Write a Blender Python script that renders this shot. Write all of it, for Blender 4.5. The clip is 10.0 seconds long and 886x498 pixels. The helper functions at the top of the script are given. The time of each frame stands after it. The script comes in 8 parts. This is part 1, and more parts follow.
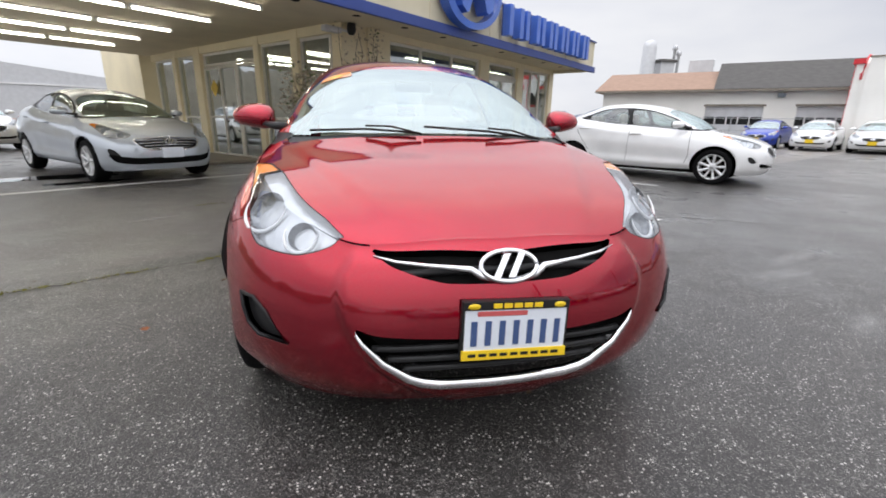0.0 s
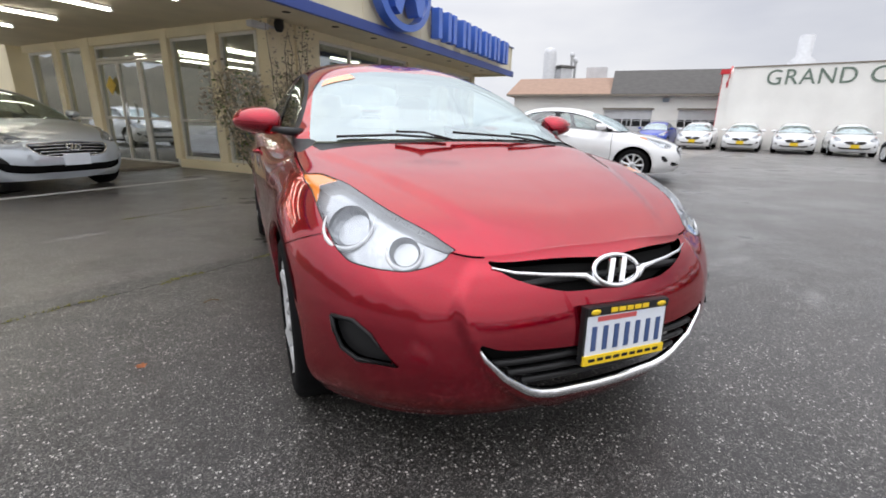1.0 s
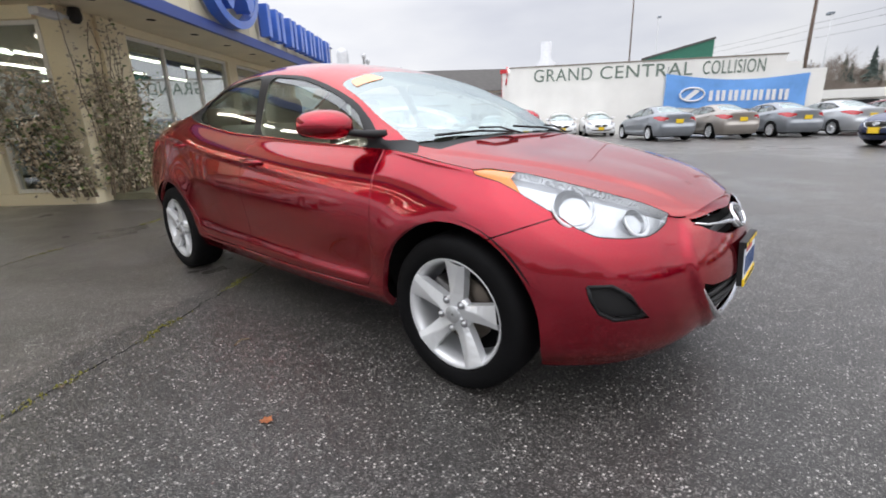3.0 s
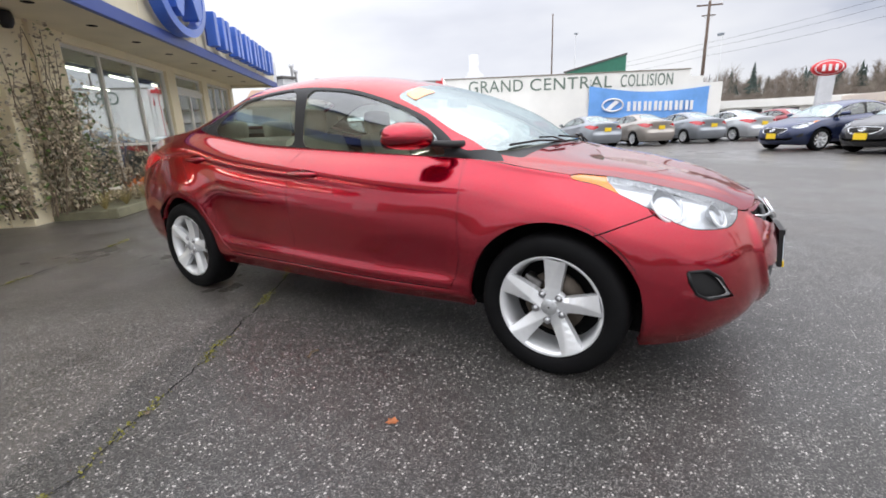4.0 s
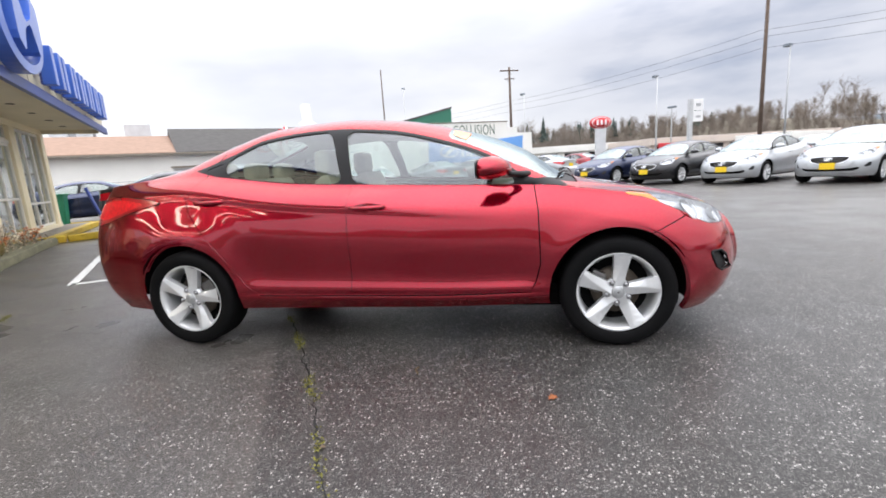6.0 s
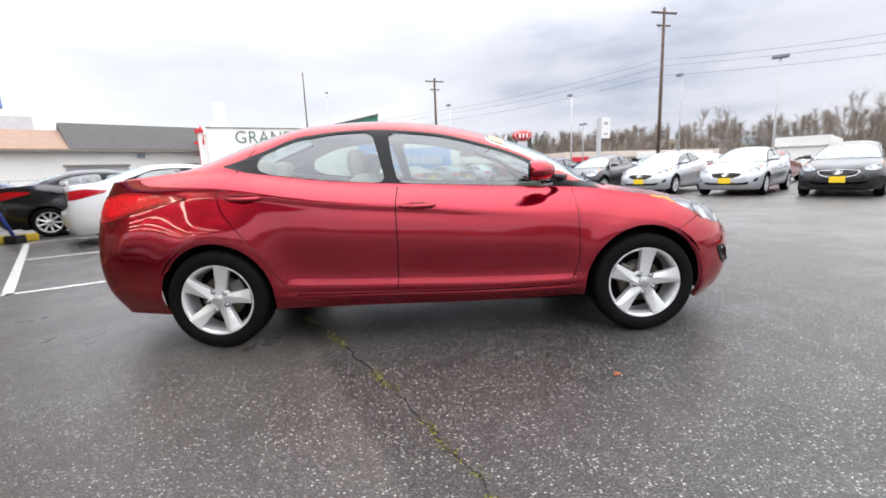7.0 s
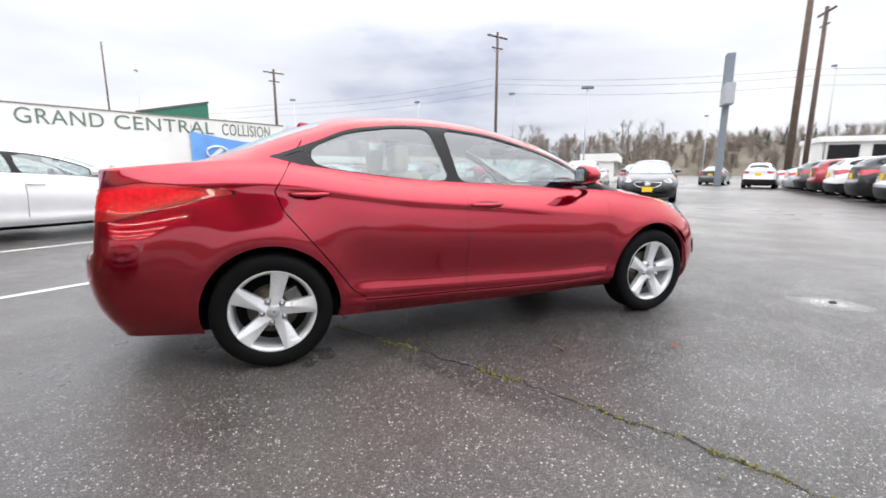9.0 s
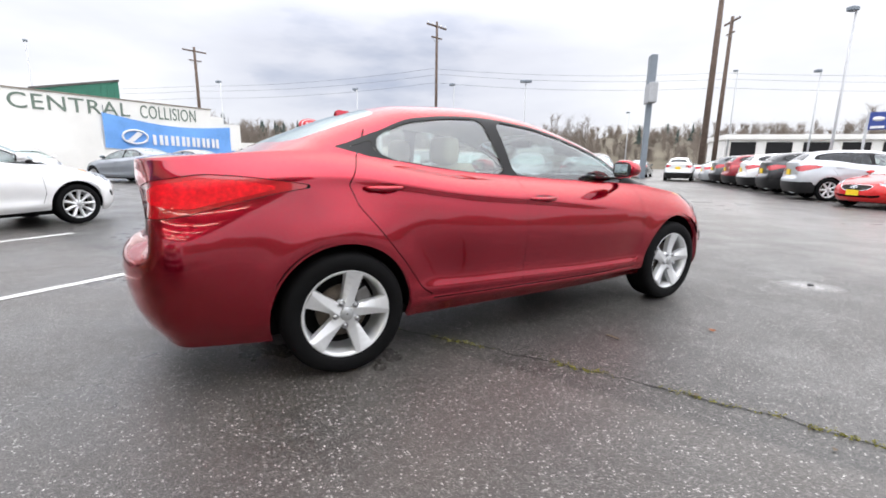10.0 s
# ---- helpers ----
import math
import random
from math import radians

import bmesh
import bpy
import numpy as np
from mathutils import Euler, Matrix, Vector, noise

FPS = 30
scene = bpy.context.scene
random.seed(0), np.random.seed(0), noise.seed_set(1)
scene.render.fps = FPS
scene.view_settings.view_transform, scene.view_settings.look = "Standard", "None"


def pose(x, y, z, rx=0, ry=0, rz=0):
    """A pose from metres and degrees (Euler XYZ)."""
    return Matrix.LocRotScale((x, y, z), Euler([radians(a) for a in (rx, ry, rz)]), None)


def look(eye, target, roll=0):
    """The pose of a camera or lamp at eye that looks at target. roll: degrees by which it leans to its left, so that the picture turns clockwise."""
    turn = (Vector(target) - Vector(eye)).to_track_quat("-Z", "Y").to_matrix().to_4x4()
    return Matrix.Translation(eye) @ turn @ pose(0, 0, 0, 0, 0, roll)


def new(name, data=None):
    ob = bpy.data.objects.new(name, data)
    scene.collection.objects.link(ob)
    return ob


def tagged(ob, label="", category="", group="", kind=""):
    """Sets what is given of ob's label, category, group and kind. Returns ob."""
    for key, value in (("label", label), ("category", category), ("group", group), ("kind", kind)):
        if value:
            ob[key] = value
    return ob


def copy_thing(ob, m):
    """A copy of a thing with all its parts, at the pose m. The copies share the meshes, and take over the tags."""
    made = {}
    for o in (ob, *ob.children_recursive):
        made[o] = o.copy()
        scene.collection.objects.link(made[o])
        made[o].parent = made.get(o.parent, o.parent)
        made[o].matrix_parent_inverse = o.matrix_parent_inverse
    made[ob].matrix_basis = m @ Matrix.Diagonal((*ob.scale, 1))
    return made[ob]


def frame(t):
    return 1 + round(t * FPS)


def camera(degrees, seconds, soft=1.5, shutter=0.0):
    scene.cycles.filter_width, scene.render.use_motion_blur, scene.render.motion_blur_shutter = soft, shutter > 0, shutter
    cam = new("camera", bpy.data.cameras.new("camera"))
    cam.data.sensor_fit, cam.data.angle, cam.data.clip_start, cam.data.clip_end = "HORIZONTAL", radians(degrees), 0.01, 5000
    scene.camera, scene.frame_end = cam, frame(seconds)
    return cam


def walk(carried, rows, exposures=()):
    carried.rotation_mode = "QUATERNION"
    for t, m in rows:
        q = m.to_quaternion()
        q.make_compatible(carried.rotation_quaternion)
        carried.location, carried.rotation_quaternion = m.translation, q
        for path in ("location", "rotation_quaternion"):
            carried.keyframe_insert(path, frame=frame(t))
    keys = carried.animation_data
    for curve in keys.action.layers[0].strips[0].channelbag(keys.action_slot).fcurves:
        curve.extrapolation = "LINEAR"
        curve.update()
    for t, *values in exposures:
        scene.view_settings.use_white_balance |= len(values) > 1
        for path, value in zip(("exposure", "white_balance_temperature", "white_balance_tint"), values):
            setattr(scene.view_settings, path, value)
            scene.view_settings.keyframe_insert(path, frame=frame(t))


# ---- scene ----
cam = camera(90.7, 10.0, soft=1.7, shutter=0.25)
PATH = [
    (0, (-0.448, -3.229, 1.042), (-0.011, -1.361, 0.478), 1.1),
    (0.5, (-0.716, -3.113, 1.051), (-0.084, -1.31, 0.46), 1.2),
    (1, (-0.957, -3.024, 1.051), (-0.162, -1.274, 0.499), 1.2),
    (1.5, (-1.262, -2.956, 1.054), (-0.239, -1.364, 0.407), 0.0),
    (2, (-1.526, -2.768, 1.035), (-0.35, -1.276, 0.408), -0.9),
    (2.5, (-1.763, -2.567, 1.042), (-0.474, -1.161, 0.44), 0.2),
    (2.7, (-1.874, -2.49, 1.03), (-0.518, -1.139, 0.451), -0.5),
    (3.8, (-2.474, -1.976, 1.076), (-0.858, -0.922, 0.548), -3.0),
    (4, (-2.549, -1.895, 1.066), (-0.912, -0.872, 0.543), -2.4),
    (4.5, (-2.818, -1.662, 1.058), (-1.061, -0.843, 0.566), -5.1),
    (5, (-3.021, -1.421, 1.06), (-1.185, -0.753, 0.63), -5.3),
    (5.5, (-3.187, -1.092, 1.079), (-1.294, -0.553, 0.725), -5.5),
    (5.7, (-3.24, -0.989, 1.075), (-1.328, -0.518, 0.724), -4.5),
    (6.8, (-3.526, -0.281, 1.036), (-1.561, -0.199, 0.671), -3.4),
    (7, (-3.539, -0.084, 1.059), (-1.569, -0.082, 0.713), -2.3),
    (7.5, (-3.602, 0.282, 1.058), (-1.634, 0.08, 0.761), -3.3),
    (8, (-3.624, 0.629, 1.048), (-1.709, 0.204, 0.654), -0.5),
    (8.5, (-3.447, 1.017, 1.087), (-1.56, 0.451, 0.747), -0.8),
    (9, (-3.316, 1.324, 1.072), (-1.482, 0.607, 0.719), 0.1),
    (9.5, (-3.176, 1.675, 1.094), (-1.436, 0.771, 0.694), 0.5),
    (10, (-2.925, 1.993, 1.082), (-1.231, 1.007, 0.689), 0.9),
]
walk(cam, [(t, look(eye, target, roll)) for t, eye, target, roll in PATH], exposures=[(0, 0.28), (2.5, 0.34), (4, 0.62), (5.5, 0.72), (7.5, 0.77), (10, 0.80)])


# ---- daylight: a bright overcast sky ----
def build_sky():
    world = bpy.data.worlds.new("overcast_sky")
    scene.world = world
    world.use_nodes = True
    nt = world.node_tree
    nt.nodes.clear()
    N, L = nt.nodes.new, nt.links.new
    out, bg = N("ShaderNodeOutputWorld"), N("ShaderNodeBackground")
    sky = N("ShaderNodeTexSky")
    sky.sky_type, sky.sun_disc = "NISHITA", False
    sky.sun_elevation, sky.sun_rotation = radians(38), radians(124)
    gain = N("ShaderNodeMix")
    gain.data_type, gain.blend_type = "RGBA", "MULTIPLY"
    gain.inputs[0].default_value = 1.0
    gain.inputs[7].default_value = (0.10, 0.10, 0.10, 1)
    L(sky.outputs[0], gain.inputs[6])
    co = N("ShaderNodeTexCoord")
    mp = N("ShaderNodeMapping")
    mp.inputs["Scale"].default_value = (1.0, 1.0, 3.4)
    L(co.outputs["Generated"], mp.inputs[0])
    big, small = N("ShaderNodeTexNoise"), N("ShaderNodeTexNoise")
    big.inputs["Scale"].default_value, big.inputs["Detail"].default_value = 1.6, 5
    small.inputs["Scale"].default_value, small.inputs["Detail"].default_value = 5.0, 6
    L(mp.outputs[0], big.inputs[0])
    L(mp.outputs[0], small.inputs[0])
    mix = N("ShaderNodeMath")
    mix.operation = "MULTIPLY_ADD"
    mix.inputs[1].default_value = 0.35
    L(small.outputs[0], mix.inputs[0])
    half = N("ShaderNodeMath")
    half.operation = "MULTIPLY"
    half.inputs[1].default_value = 0.65
    L(big.outputs[0], half.inputs[0])
    L(half.outputs[0], mix.inputs[2])
    # a bank of grey-blue cloud lies low over the far hills in the south-east
    dot = N("ShaderNodeVectorMath")
    dot.operation = "DOT_PRODUCT"
    dot.inputs[1].default_value = Vector((0.90, -0.43, -0.14)).normalized()
    L(co.outputs["Generated"], dot.inputs[0])
    bank = N("ShaderNodeMapRange")
    bank.inputs[1].default_value, bank.inputs[2].default_value = 0.84, 1.0
    bank.inputs[3].default_value, bank.inputs[4].default_value = 0.0, 0.46
    L(dot.outputs["Value"], bank.inputs[0])
    take = N("ShaderNodeMath")
    take.operation = "SUBTRACT"
    L(mix.outputs[0], take.inputs[0])
    L(bank.outputs[0], take.inputs[1])
    ramp = N("ShaderNodeValToRGB")
    e = ramp.color_ramp.elements
    e[0].position, e[0].color = 0.06, (0.30, 0.36, 0.51, 1)
    e[1].position, e[1].color = 0.60, (0.93, 0.935, 0.975, 1)
    m = e.new(0.25)
    m.color = (0.69, 0.71, 0.80, 1)
    m = e.new(0.42)
    m.color = (0.81, 0.825, 0.895, 1)
    L(take.outputs[0], ramp.inputs[0])
    cover = N("ShaderNodeMix")
    cover.data_type = "RGBA"
    cover.inputs[0].default_value = 0.94
    L(gain.outputs[2], cover.inputs[6])
    L(ramp.outputs[0], cover.inputs[7])
    # an overcast sky is some three times brighter overhead than at the horizon
    sep, rise = N("ShaderNodeSeparateXYZ"), N("ShaderNodeMapRange")
    L(co.outputs["Generated"], sep.inputs[0])
    rise.inputs[1].default_value, rise.inputs[2].default_value = 0.22, 1.0
    rise.inputs[3].default_value, rise.inputs[4].default_value = 0.84, 2.5
    L(sep.outputs[2], rise.inputs[0])
    # the cloud is thinner on the side where the sun stands
    thin, lit = N("ShaderNodeMapRange"), N("ShaderNodeMath")
    thin.inputs[1].default_value, thin.inputs[2].default_value = -0.75, 0.75
    thin.inputs[3].default_value, thin.inputs[4].default_value = 0.78, 1.08
    side_ = N("ShaderNodeVectorMath")
    side_.operation = "DOT_PRODUCT"
    side_.inputs[1].default_value = (-0.75, 0.66, 0)
    L(co.outputs["Generated"], side_.inputs[0])
    L(side_.outputs["Value"], thin.inputs[0])
    lit.operation = "MULTIPLY"
    L(rise.outputs[0], lit.inputs[0])
    L(thin.outputs[0], lit.inputs[1])
    L(cover.outputs[2], bg.inputs[0])
    L(lit.outputs[0], bg.inputs[1])
    L(bg.outputs[0], out.inputs[0])


build_sky()
sun_data = bpy.data.lights.new("sun", "SUN")
sun_data.energy, sun_data.angle, sun_data.color = 0.6, radians(110), (1.0, 0.96, 0.9)
sun = new("sun", sun_data)
sun.matrix_basis = look((2, -13, 18), (0, 0, 0))


# ---- materials ----
def mat(name, color, rough=0.6, metal=0.0, coat=0.0, var=0.0, scale=8.0, bump=0.0, bscale=60.0, spec=0.5, stains=None, emit=None, rvar=0.0, coatrough=0.03):
    """Plain surface with two scales of colour variation, fine relief and uneven gloss."""
    m = bpy.data.materials.new(name)
    m.use_nodes = True
    nt = m.node_tree
    N, L = nt.nodes.new, nt.links.new
    b = nt.nodes["Principled BSDF"]
    b.inputs["Base Color"].default_value = (*color, 1)
    b.inputs["Roughness"].default_value = rough
    b.inputs["Metallic"].default_value = metal
    b.inputs["Coat Weight"].default_value = coat
    b.inputs["Coat Roughness"].default_value = coatrough
    b.inputs["Specular IOR Level"].default_value = spec
    if emit:
        b.inputs["Emission Color"].default_value = (*emit[0], 1)
        b.inputs["Emission Strength"].default_value = emit[1]
    if var or bump or rvar:
        co = N("ShaderNodeTexCoord")
        n1, n2 = N("ShaderNodeTexNoise"), N("ShaderNodeTexNoise")
        n1.inputs["Scale"].default_value, n1.inputs["Detail"].default_value = scale, 4
        n2.inputs["Scale"].default_value, n2.inputs["Detail"].default_value = bscale, 3
        L(co.outputs["Object"], n1.inputs[0])
        L(co.outputs["Object"], n2.inputs[0])
        if var:
            r = N("ShaderNodeValToRGB")
            lo = tuple(c * (1 - var) for c in color)
            hi = tuple(min(1, c * (1 + var * 0.6)) for c in color)
            r.color_ramp.elements[0].position, r.color_ramp.elements[0].color = 0.3, (*(stains or lo), 1)
            r.color_ramp.elements[1].position, r.color_ramp.elements[1].color = 0.7, (*hi, 1)
            k = N("ShaderNodeMath")
            k.operation = "MULTIPLY_ADD"
            k.inputs[1].default_value = 0.3
            L(n2.outputs[0], k.inputs[0])
            h = N("ShaderNodeMath")
            h.operation = "MULTIPLY"
            h.inputs[1].default_value = 0.7
            L(n1.outputs[0], h.inputs[0])
            L(h.outputs[0], k.inputs[2])
            L(k.outputs[0], r.inputs[0])
            L(r.outputs[0], b.inputs["Base Color"])
        if rvar:
            q = N("ShaderNodeMapRange")
            q.inputs[3].default_value, q.inputs[4].default_value = max(0.02, rough - rvar), min(1, rough + rvar)
            L(n1.outputs[0], q.inputs[0])
            L(q.outputs[0], b.inputs["Roughness"])
        if bump:
            bu = N("ShaderNodeBump")
            bu.inputs["Strength"].default_value = bump
            bu.inputs["Distance"].default_value = 0.01
            L(n2.outputs[0], bu.inputs["Height"])
            L(bu.outputs[0], b.inputs["Normal"])
    return m


def glass(name, tint=(0.8, 0.86, 0.84), gloss=1.5, rough=0.0, sheen=(0.95, 0.97, 1)):
    """Thin pane: lets tinted light through and mirrors the surroundings more at a slant."""
    m = bpy.data.materials.new(name)
    m.use_nodes = True
    nt = m.node_tree
    nt.nodes.clear()
    N, L = nt.nodes.new, nt.links.new
    out, mix = N("ShaderNodeOutputMaterial"), N("ShaderNodeMixShader")
    tr, gl, fr = N("ShaderNodeBsdfTransparent"), N("ShaderNodeBsdfGlossy"), N("ShaderNodeLayerWeight")
    steep, share = N("ShaderNodeMath"), N("ShaderNodeMapRange")
    steep.operation = "POWER"
    steep.inputs[1].default_value = 4.0
    share.inputs[3].default_value = ((gloss - 1) / (gloss + 1)) ** 2
    share.inputs[4].default_value = 1.0
    tr.inputs[0].default_value = (*tint, 1)
    gl.inputs[0].default_value = (*sheen, 1)
    gl.inputs["Roughness"].default_value = rough
    fr.inputs[0].default_value = 0.5
    L(fr.outputs["Facing"], steep.inputs[0])
    L(steep.outputs[0], share.inputs[0])
    L(share.outputs[0], mix.inputs[0])
    L(tr.outputs[0], mix.inputs[1])
    L(gl.outputs[0], mix.inputs[2])
    L(mix.outputs[0], out.inputs[0])
    return m


def car_paint(name, color, flake=0.5, rough=0.30, clear=1.5, coat=1.0):
    """Metallic lacquer: coloured flake base under a clear coat, with faint orange peel and road film."""
    m = mat(name, color, rough, flake, coat, 0.10, 2.2, 0.0, 900.0, 0.4)
    nt = m.node_tree
    b = nt.nodes["Principled BSDF"]
    b.inputs["Coat IOR"].default_value = clear
    # the flake stays coloured at a slant
    top = max(color)
    b.inputs["Specular Tint"].default_value = (*(0.25 + 0.75 * c / top for c in color), 1)
    co, n = nt.nodes.new("ShaderNodeTexCoord"), nt.nodes.new("ShaderNodeTexNoise")
    n.inputs["Scale"].default_value, n.inputs["Detail"].default_value = 3.0, 2
    bu = nt.nodes.new("ShaderNodeBump")
    bu.inputs["Strength"].default_value, bu.inputs["Distance"].default_value = 0.05, 0.01
    nt.links.new(co.outputs["Object"], n.inputs[0])
    nt.links.new(n.outputs[0], bu.inputs["Height"])
    nt.links.new(bu.outputs[0], b.inputs["Coat Normal"])
    return m


def asphalt_material():
    """Old wet asphalt: dark binder, pale stone chips, damp film in broad patches, a few puddles."""
    m = bpy.data.materials.new("wet_asphalt")
    m.use_nodes = True
    nt = m.node_tree
    N, L = nt.nodes.new, nt.links.new
    b = nt.nodes["Principled BSDF"]
    co = N("ShaderNodeTexCoord")

    def noise_at(scale, detail=4, rough=0.55):
        n = N("ShaderNodeTexNoise")
        n.inputs["Scale"].default_value, n.inputs["Detail"].default_value = scale, detail
        n.inputs["Roughness"].default_value = rough
        L(co.outputs["Object"], n.inputs[0])
        return n

    def ramp(src, *stops):
        r = N("ShaderNodeValToRGB")
        e = r.color_ramp.elements
        for k, (p, c) in enumerate(stops):
            q = e[k] if k < 2 else e.new(p)
            q.position, q.color = p, (*c, 1)
        L(src, r.inputs[0])
        return r

    patch, mid = noise_at(0.16, 5), noise_at(1.3, 5, 0.6)
    vor = N("ShaderNodeTexVoronoi")
    vor.inputs["Scale"].default_value = 98.0
    L(co.outputs["Object"], vor.inputs[0])
    fine = noise_at(240, 2)
    chips = ramp(vor.outputs["Color"], (0.71, (0, 0, 0)), (0.82, (1, 1, 1)))
    edge = ramp(vor.outputs["Distance"], (0.30, (1, 1, 1)), (0.50, (0, 0, 0)))
    both = N("ShaderNodeMath")
    both.operation = "MULTIPLY"
    L(chips.outputs[0], both.inputs[0])
    L(edge.outputs[0], both.inputs[1])
    grit = N("ShaderNodeTexVoronoi")
    grit.inputs["Scale"].default_value = 290.0
    L(co.outputs["Object"], grit.inputs[0])
    speck = ramp(grit.outputs["Color"], (0.62, (0, 0, 0)), (0.86, (0.40, 0.40, 0.40)))
    either = N("ShaderNodeMath")
    either.operation = "MAXIMUM"
    L(both.outputs[0], either.inputs[0])
    L(speck.outputs[0], either.inputs[1])
    # stones lie bare in some patches and under binder in others
    bare = ramp(noise_at(6.5, 4, 0.6).outputs[0], (0.34, (0.55, 0.55, 0.55)), (0.62, (1, 1, 1)))
    stones = N("ShaderNodeMath")
    stones.operation = "MULTIPLY"
    L(either.outputs[0], stones.inputs[0])
    L(bare.outputs[0], stones.inputs[1])
    base = ramp(mid.outputs[0], (0.3, (0.011, 0.0095, 0.0083)), (0.7, (0.030, 0.0263, 0.0232)))
    chip = ramp(fine.outputs[0], (0.3, (0.22, 0.205, 0.19)), (0.7, (0.95, 0.91, 0.86)))
    mix = N("ShaderNodeMix")
    mix.data_type = "RGBA"
    L(stones.outputs[0], mix.inputs[0])
    L(chip.outputs[0], mix.inputs[7])
    # an older, paler stretch of paving begins at the long crack
    across = N("ShaderNodeVectorMath")
    across.operation = "DOT_PRODUCT"
    across.inputs[1].default_value = (-0.45, 0.89, 0)
    L(co.outputs["Object"], across.inputs[0])
    ragged = N("ShaderNodeMath")
    ragged.operation = "MULTIPLY_ADD"
    ragged.inputs[1].default_value = 0.07
    L(mid.outputs[0], ragged.inputs[0])
    L(across.outputs["Value"], ragged.inputs[2])
    older = N("ShaderNodeMapRange")
    older.inputs[1].default_value, older.inputs[2].default_value = 1.09, 1.13
    older.inputs[3].default_value, older.inputs[4].default_value = 0.62, 2.2
    L(ragged.outputs[0], older.inputs[0])
    aged = N("ShaderNodeVectorMath")
    aged.operation = "SCALE"
    L(base.outputs[0], aged.inputs[0])
    # grazing sky sheen on the far aisle is painted in as a paler base
    aisle, worn, both_ = N("ShaderNodeVectorMath"), N("ShaderNodeMapRange"), N("ShaderNodeMath")
    aisle.operation = "DOT_PRODUCT"
    aisle.inputs[1].default_value = (0.75, -0.66, 0)
    L(co.outputs["Object"], aisle.inputs[0])
    wander = N("ShaderNodeMath")
    wander.operation = "MULTIPLY_ADD"
    wander.inputs[1].default_value = 2.2
    L(patch.outputs[0], wander.inputs[0])
    L(aisle.outputs["Value"], wander.inputs[2])
    # worn is the sheen factor: base up to 3.6 times paler farther out
    worn.inputs[1].default_value, worn.inputs[2].default_value = 2.8, 6.5
    worn.inputs[3].default_value, worn.inputs[4].default_value = 1.0, 3.6
    L(wander.outputs[0], worn.inputs[0])
    both_.operation = "MULTIPLY"
    L(older.outputs[0], both_.inputs[0])
    L(worn.outputs[0], both_.inputs[1])
    L(both_.outputs[0], aged.inputs["Scale"])
    L(aged.outputs[0], mix.inputs[6])
    L(mix.outputs[2], b.inputs["Base Color"])
    wet = N("ShaderNodeMath")
    wet.operation = "MULTIPLY_ADD"
    wet.inputs[1].default_value, wet.inputs[2].default_value = 0.35, 0.0
    L(mid.outputs[0], wet.inputs[0])
    add = N("ShaderNodeMath")
    add.operation = "MULTIPLY_ADD"
    add.inputs[1].default_value = 0.65
    L(patch.outputs[0], add.inputs[0])
    L(wet.outputs[0], add.inputs[2])
    rough = N("ShaderNodeMapRange")
    rough.inputs[1].default_value, rough.inputs[2].default_value = 0.36, 0.58
    rough.inputs[3].default_value, rough.inputs[4].default_value = 0.20, 0.55
    L(add.outputs[0], rough.inputs[0])
    L(rough.outputs[0], b.inputs["Roughness"])
    film = N("ShaderNodeMapRange")
    film.inputs[1].default_value, film.inputs[2].default_value = 0.34, 0.55
    film.inputs[3].default_value, film.inputs[4].default_value = 0.75, 0.12
    L(add.outputs[0], film.inputs[0])
    hsum = N("ShaderNodeMath")
    hsum.operation = "MULTIPLY_ADD"
    hsum.inputs[1].default_value = 0.6
    L(vor.outputs["Distance"], hsum.inputs[0])
    L(fine.outputs[0], hsum.inputs[2])
    bu = N("ShaderNodeBump")
    bu.inputs["Distance"].default_value = 0.006
    L(film.outputs[0], bu.inputs["Strength"])
    inv = N("ShaderNodeMath")
    inv.operation = "SUBTRACT"
    inv.inputs[0].default_value = 0.95
    L(film.outputs[0], inv.inputs[1])
    L(inv.outputs[0], bu.inputs["Strength"])
    L(hsum.outputs[0], bu.inputs["Height"])
    L(bu.outputs[0], b.inputs["Normal"])
    # a thin water film lies over the damp stretches
    water = N("ShaderNodeMath")
    water.operation = "MULTIPLY_ADD"
    water.inputs[1].default_value, water.inputs[2].default_value = 0.40, 0.50
    L(film.outputs[0], water.inputs[0])
    L(water.outputs[0], b.inputs["Coat Weight"])
    b.inputs["Coat Roughness"].default_value = 0.34
    ripple = N("ShaderNodeBump")
    ripple.inputs["Distance"].default_value, ripple.inputs["Strength"].default_value = 0.006, 0.13
    L(hsum.outputs[0], ripple.inputs["Height"])
    L(ripple.outputs[0], b.inputs["Coat Normal"])
    b.inputs["Coat IOR"].default_value = 1.37
    b.inputs["Specular IOR Level"].default_value = 0.42
    return m


M = {}
M["asphalt"] = asphalt_material()
M["red"] = car_paint("red_lacquer", (0.335, 0.0014, 0.018), 0.86, 0.20, 1.54, 1.0)
M["tyre"] = mat("tyre_rubber", (0.0045, 0.0045, 0.005), 0.7, var=0.3, scale=14, bump=0.2, bscale=200, spec=0.12)
M["alloy"] = mat("silver_alloy", (0.74, 0.75, 0.76), 0.32, 0.45, 0.5, 0.06, 12)
M["steel"] = mat("dull_steel", (0.16, 0.155, 0.15), 0.4, 0.8, 0, 0.25, 20, 0.1, 150)
M["chrome"] = mat("chrome", (0.82, 0.83, 0.85), 0.08, 1.0, 0, 0.05, 10)
M["black"] = mat("black_plastic", (0.014, 0.014, 0.015), 0.45, var=0.25, scale=10, bump=0.06, bscale=300, spec=0.35)
M["satin"] = mat("satin_black_trim", (0.012, 0.012, 0.013), 0.42, 0.0, 0.0, 0.2, 8, spec=0.25)
